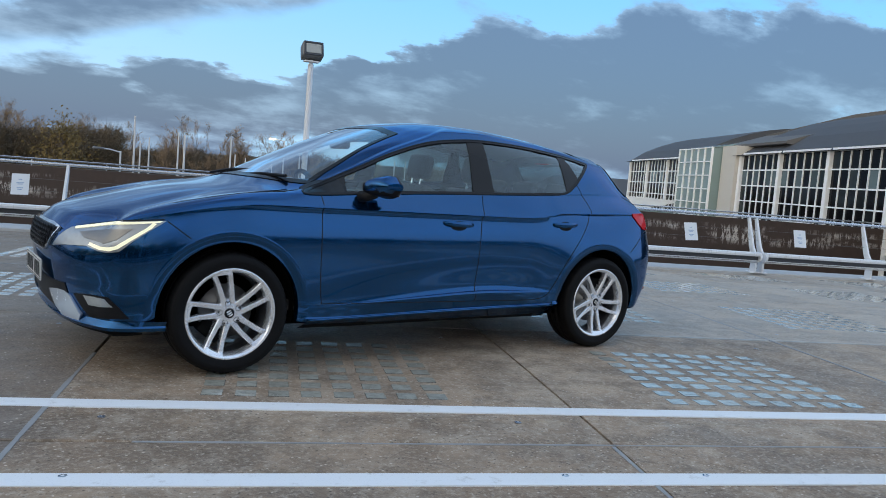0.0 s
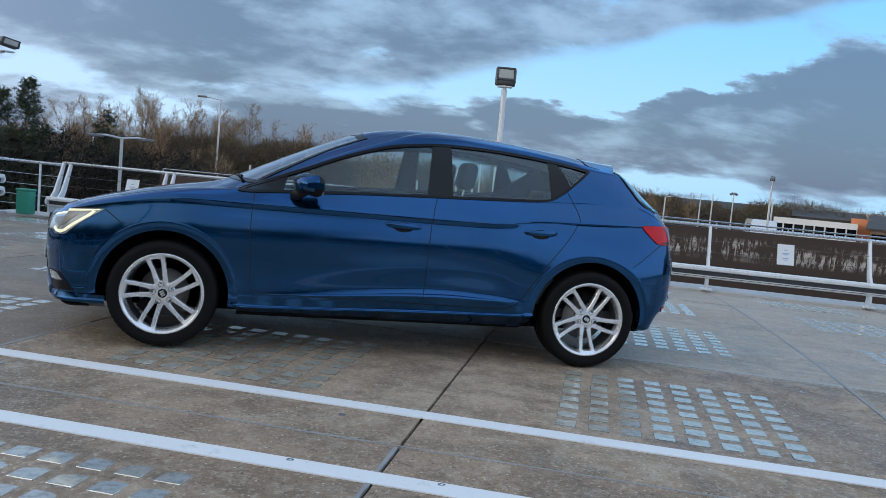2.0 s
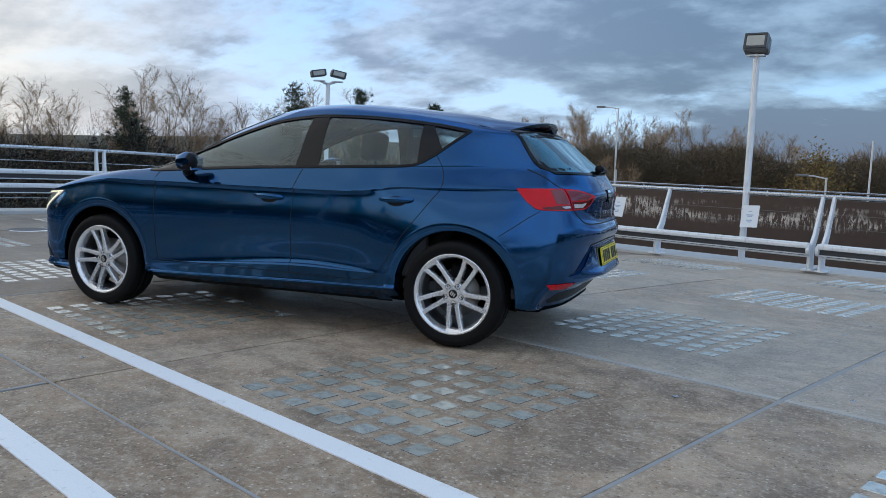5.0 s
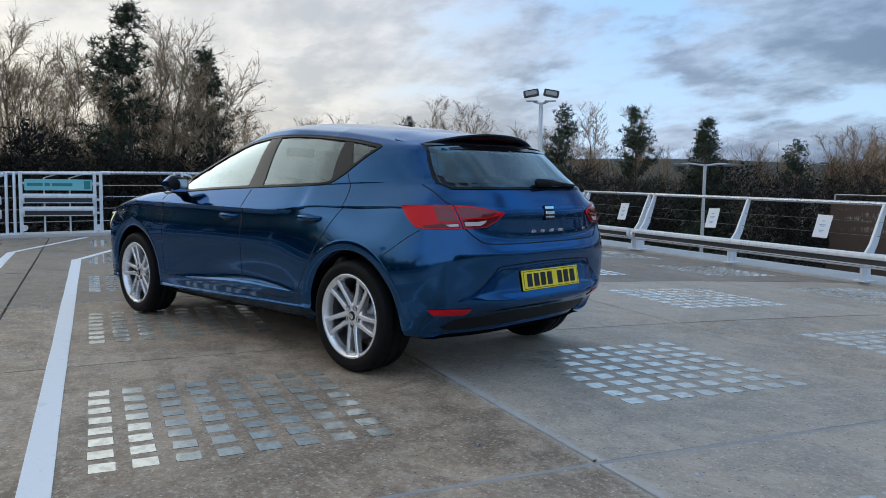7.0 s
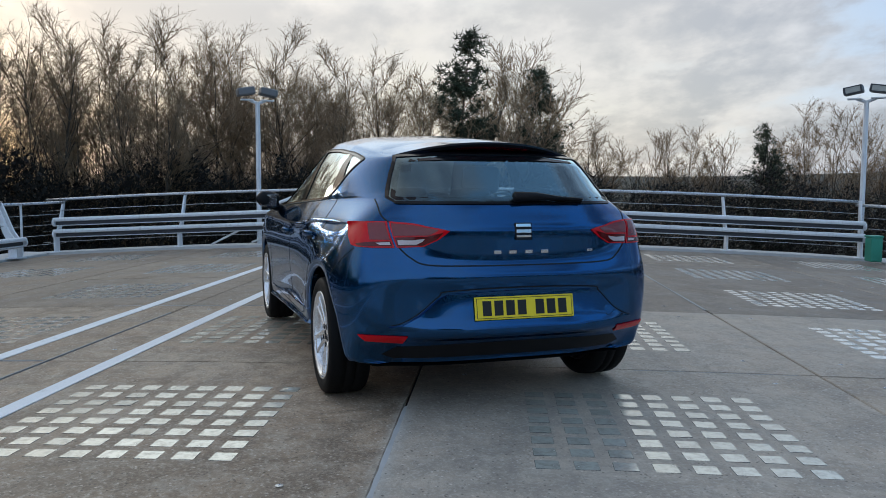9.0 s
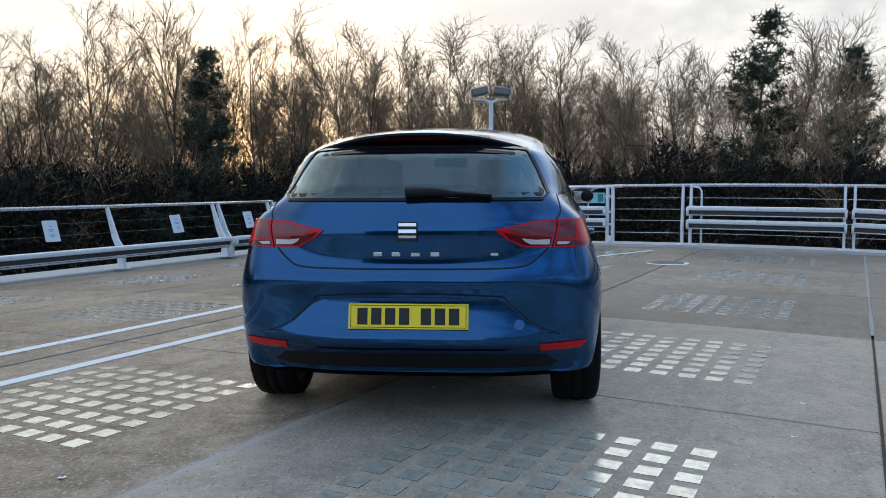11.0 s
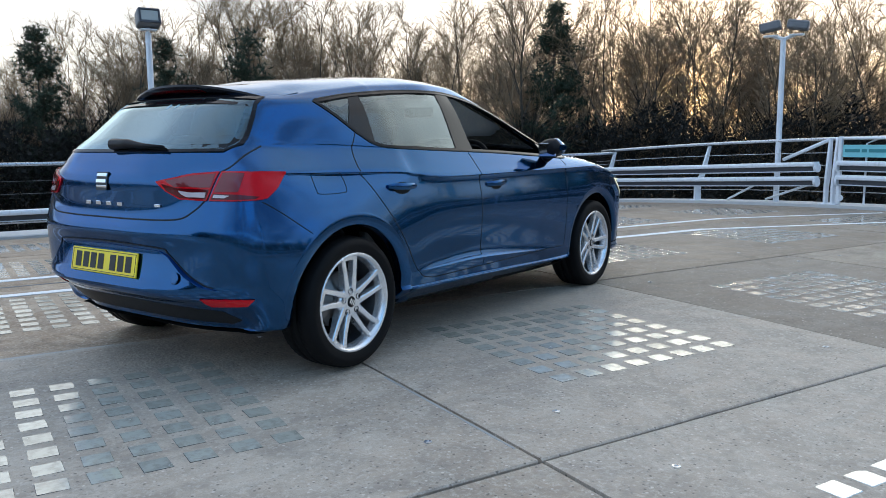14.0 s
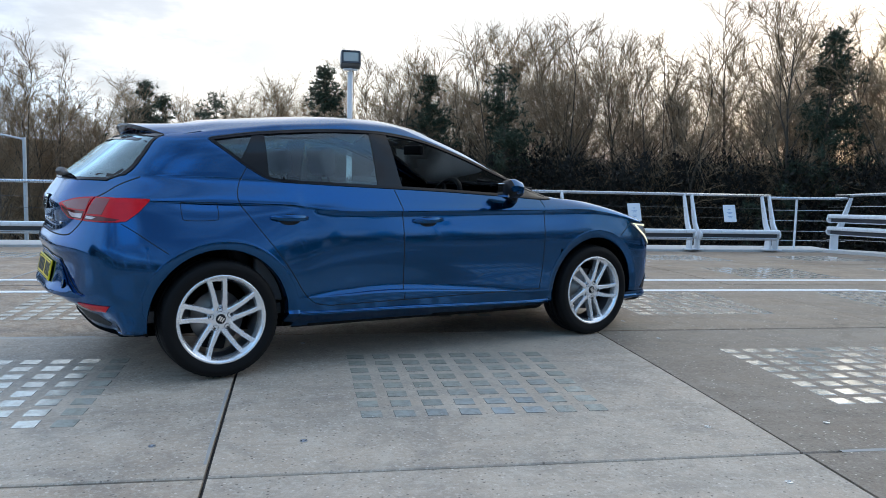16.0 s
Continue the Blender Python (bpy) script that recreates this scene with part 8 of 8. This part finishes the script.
def office():
    a, b = Vector((52.8, 46.8, 0)), Vector((32.04, 12.54, 0))
    along = (b - a).normalized()
    m = Matrix.Translation(a) @ Matrix.Rotation(math.atan2(along.y, along.x), 4, "Z")
    t = thing("office_building", "long office building with gridded dark glazing and grey curved roofs", "building", m)
    back = 1
    floor_z, top = LAND_Z, 3.9

    def wing(s0, s1, roof_top, setback):
        bm = bmesh.new()
        box(bm, s0, s1, 0.35, setback * 2, floor_z, top - 0.1)
        part("wall", bm, DARK_WALL, t)
        n = round((s1 - s0) / 5.0)
        bay = (s1 - s0) / n
        rows, cols, rh = 7, 6, 0.92
        pane = bmesh.new()
        cw = (bay - 0.35) / cols
        box(pane, 0.03, cw - 0.03, 0.06, 0.12, 0.03, rh - 0.03)
        pm = mesh_of(pane, "pane", OFFICE_GLASS)
        pb = pm.copy()
        pb.materials[0] = BLIND_GLASS
        for k in range(n):
            x0 = s0 + k * bay
            bm = bmesh.new()
            box(bm, x0, x0 + 0.30, -0.10, 0.30, floor_z, top, 0.01)
            w = part("window_bay", bm, WHITE_FRAME, t, "bay between white posts")
            for c in range(1, cols):
                bm = bmesh.new()
                box(bm, x0 + 0.35 + c * cw - 0.032, x0 + 0.35 + c * cw + 0.032, 0.0, 0.10, top - rows * rh, top)
                part("mullion", bm, WHITE_FRAME, w)
            for r in range(rows + 1):
                z = top - r * rh
                bm = bmesh.new()
                box(bm, x0 + 0.30, x0 + bay, 0.012, 0.098, z - 0.035, z + (0.035 if r else 0.14))
                part("transom", bm, WHITE_FRAME, w)
            for c in range(cols):
                for r in range(rows):
                    o = new("pane", pb if r == 1 else pm)
                    o.parent = w
                    o.location = (x0 + 0.35 + c * cw, 0, top - (r + 1) * rh)
        # curved roof
        bm = bmesh.new()
        prof = [(setback * 2 * i / 12, top + (roof_top - top) * math.sin(math.pi * i / 12) ** 0.8) for i in range(13)]
        prof = [(-0.4, top - 0.02)] + [(y, z + 0.02) for y, z in prof]
        extrude_profile(bm, prof, s0 - 0.4, s1 + 0.4)
        bmesh.ops.recalc_face_normals(bm, faces=bm.faces[:])
        part("roof", bm, ROOF, t, "dark grey sheet roof")

    wing(0.0, 15.5, 6.6, 8.0)
    wing(24.1, 55.0, 6.9, 9.0)
    bm = bmesh.new()
    box(bm, 21.9, 24.05, -0.3, 8.0, floor_z, 4.5)
    part("stair_block", bm, CREAM, t, "cream rendered stair block")
    bm = bmesh.new()
    box(bm, 15.7, 21.8, -0.9, 3.0, floor_z, 4.4)
    st = part("stair_tower", bm, PALE_GLASS, t, "pale green glass stair tower")
    bm = bmesh.new()
    for k in range(6):
        box(bm, 15.7 + k * 1.22 - 0.035, 15.7 + k * 1.22 + 0.035, -1.0, -0.85, floor_z, 4.45)
    for k in range(9):
        box(bm, 15.7, 21.8, -1.0, -0.86, 4.4 - k * 0.9 - 0.03, 4.4 - k * 0.9 + 0.03)
    part("tower_frame", bm, WHITE_FRAME, st)
    # low lean-to with white glazing bars at the building's foot
    shed = bmesh.new()
    box(shed, 2.0, 15.4, -3.2, -0.2, floor_z, -0.05)
    shed = part("lean_to", shed, PALE_GLASS, t, "low glazed lean-to")
    for k in range(15):
        bm = bmesh.new()
        tube(bm, [(2.2 + 0.92 * k, -3.2, -0.05), (2.2 + 0.92 * k, -0.2, 0.75)], 0.06, 4)
        part("glazing_bar", bm, WHITE_FRAME, shed)
    # sloping glass roof of the tower
    bm = bmesh.new()
    extrude_profile(bm, [(-1.0, 4.42), (3.0, 5.25), (3.0, 4.42)], 15.6, 21.85)
    bmesh.ops.recalc_face_normals(bm, faces=bm.faces[:])
    part("tower_roof", bm, PALE_GLASS, st, "sloping glass roof")
    bm = bmesh.new()
    prof = [(0.4, 4.65), (3.0, 5.5), (9.0, 7.4), (14.0, 7.4), (14.0, 3.0), (0.4, 4.5)]
    extrude_profile(bm, prof, 20.5, 29.0)
    bmesh.ops.recalc_face_normals(bm, faces=bm.faces[:])
    part("gable_roof", bm, TAN_ROOF, t, "brown ribbed sloping roof")
    for k in range(16):
        bm = bmesh.new()
        tube(bm, [(20.7 + 0.54 * k, 3.0, 5.53), (20.7 + 0.54 * k, 9.0, 7.43)], 0.05, 4)
        part("roof_rib", bm, TAN_ROOF, t)


office()


def far_block(x, y, turn, w, d, z1, colour, roof, label, windows=0):
    t = thing("far_building", label, "building", Matrix.Translation((x, y, 0)) @ Matrix.Rotation(turn, 4, "Z"))
    bm = bmesh.new()
    box(bm, -w / 2, w / 2, 0, d, LAND_Z, z1)
    part("wall", bm, plain_material("far_wall", colour, 0.8, 0, 0.6, 0.12), t)
    if roof:
        bm = bmesh.new()
        prof = [(-0.6, z1), (d / 2, z1 + roof), (d + 0.6, z1), (d + 0.6, z1 - 0.2), (-0.6, z1 - 0.2)]
        extrude_profile(bm, prof, -w / 2 - 0.5, w / 2 + 0.5)
        bmesh.ops.recalc_face_normals(bm, faces=bm.faces[:])
        part("roof", bm, ROOF, t)
    for k in range(windows):
        bm = bmesh.new()
        x0 = -w / 2 + (k + 0.5) * w / windows
        box(bm, x0 - 0.42 * w / windows, x0 + 0.42 * w / windows, -0.08, 0.05, z1 - 1.7, z1 - 0.7)
        part("window", bm, OFFICE_GLASS, t)


far_block(63.3, 82.5, radians(-35), 9.5, 8, 0.7, (0.78, 0.79, 0.80), 0, "long low white building with a window strip", 8)
far_block(69.5, 88.4, radians(-35), 8, 8, 1.2, (0.12, 0.12, 0.12), 0.9, "low building with a dark slate roof")
far_block(69.2, 81.3, radians(-38), 2.9, 5, 1.4, (0.60, 0.22, 0.10), 0, "orange brick building block")
far_block(71.4, 76.4, radians(-42), 8, 8, 0.4, (0.26, 0.20, 0.17), 1.6, "brown brick building with a hipped dark roof", 4)
far_block(75.4, 71.3, radians(-42), 9, 9, 0.5, (0.20, 0.15, 0.13), 2.3, "brown brick building with a tall dark slate roof", 5)
far_block(76.2, 89.5, radians(-42), 9, 8, 2.2, (0.66, 0.64, 0.60), 0, "pale flat building behind the others")
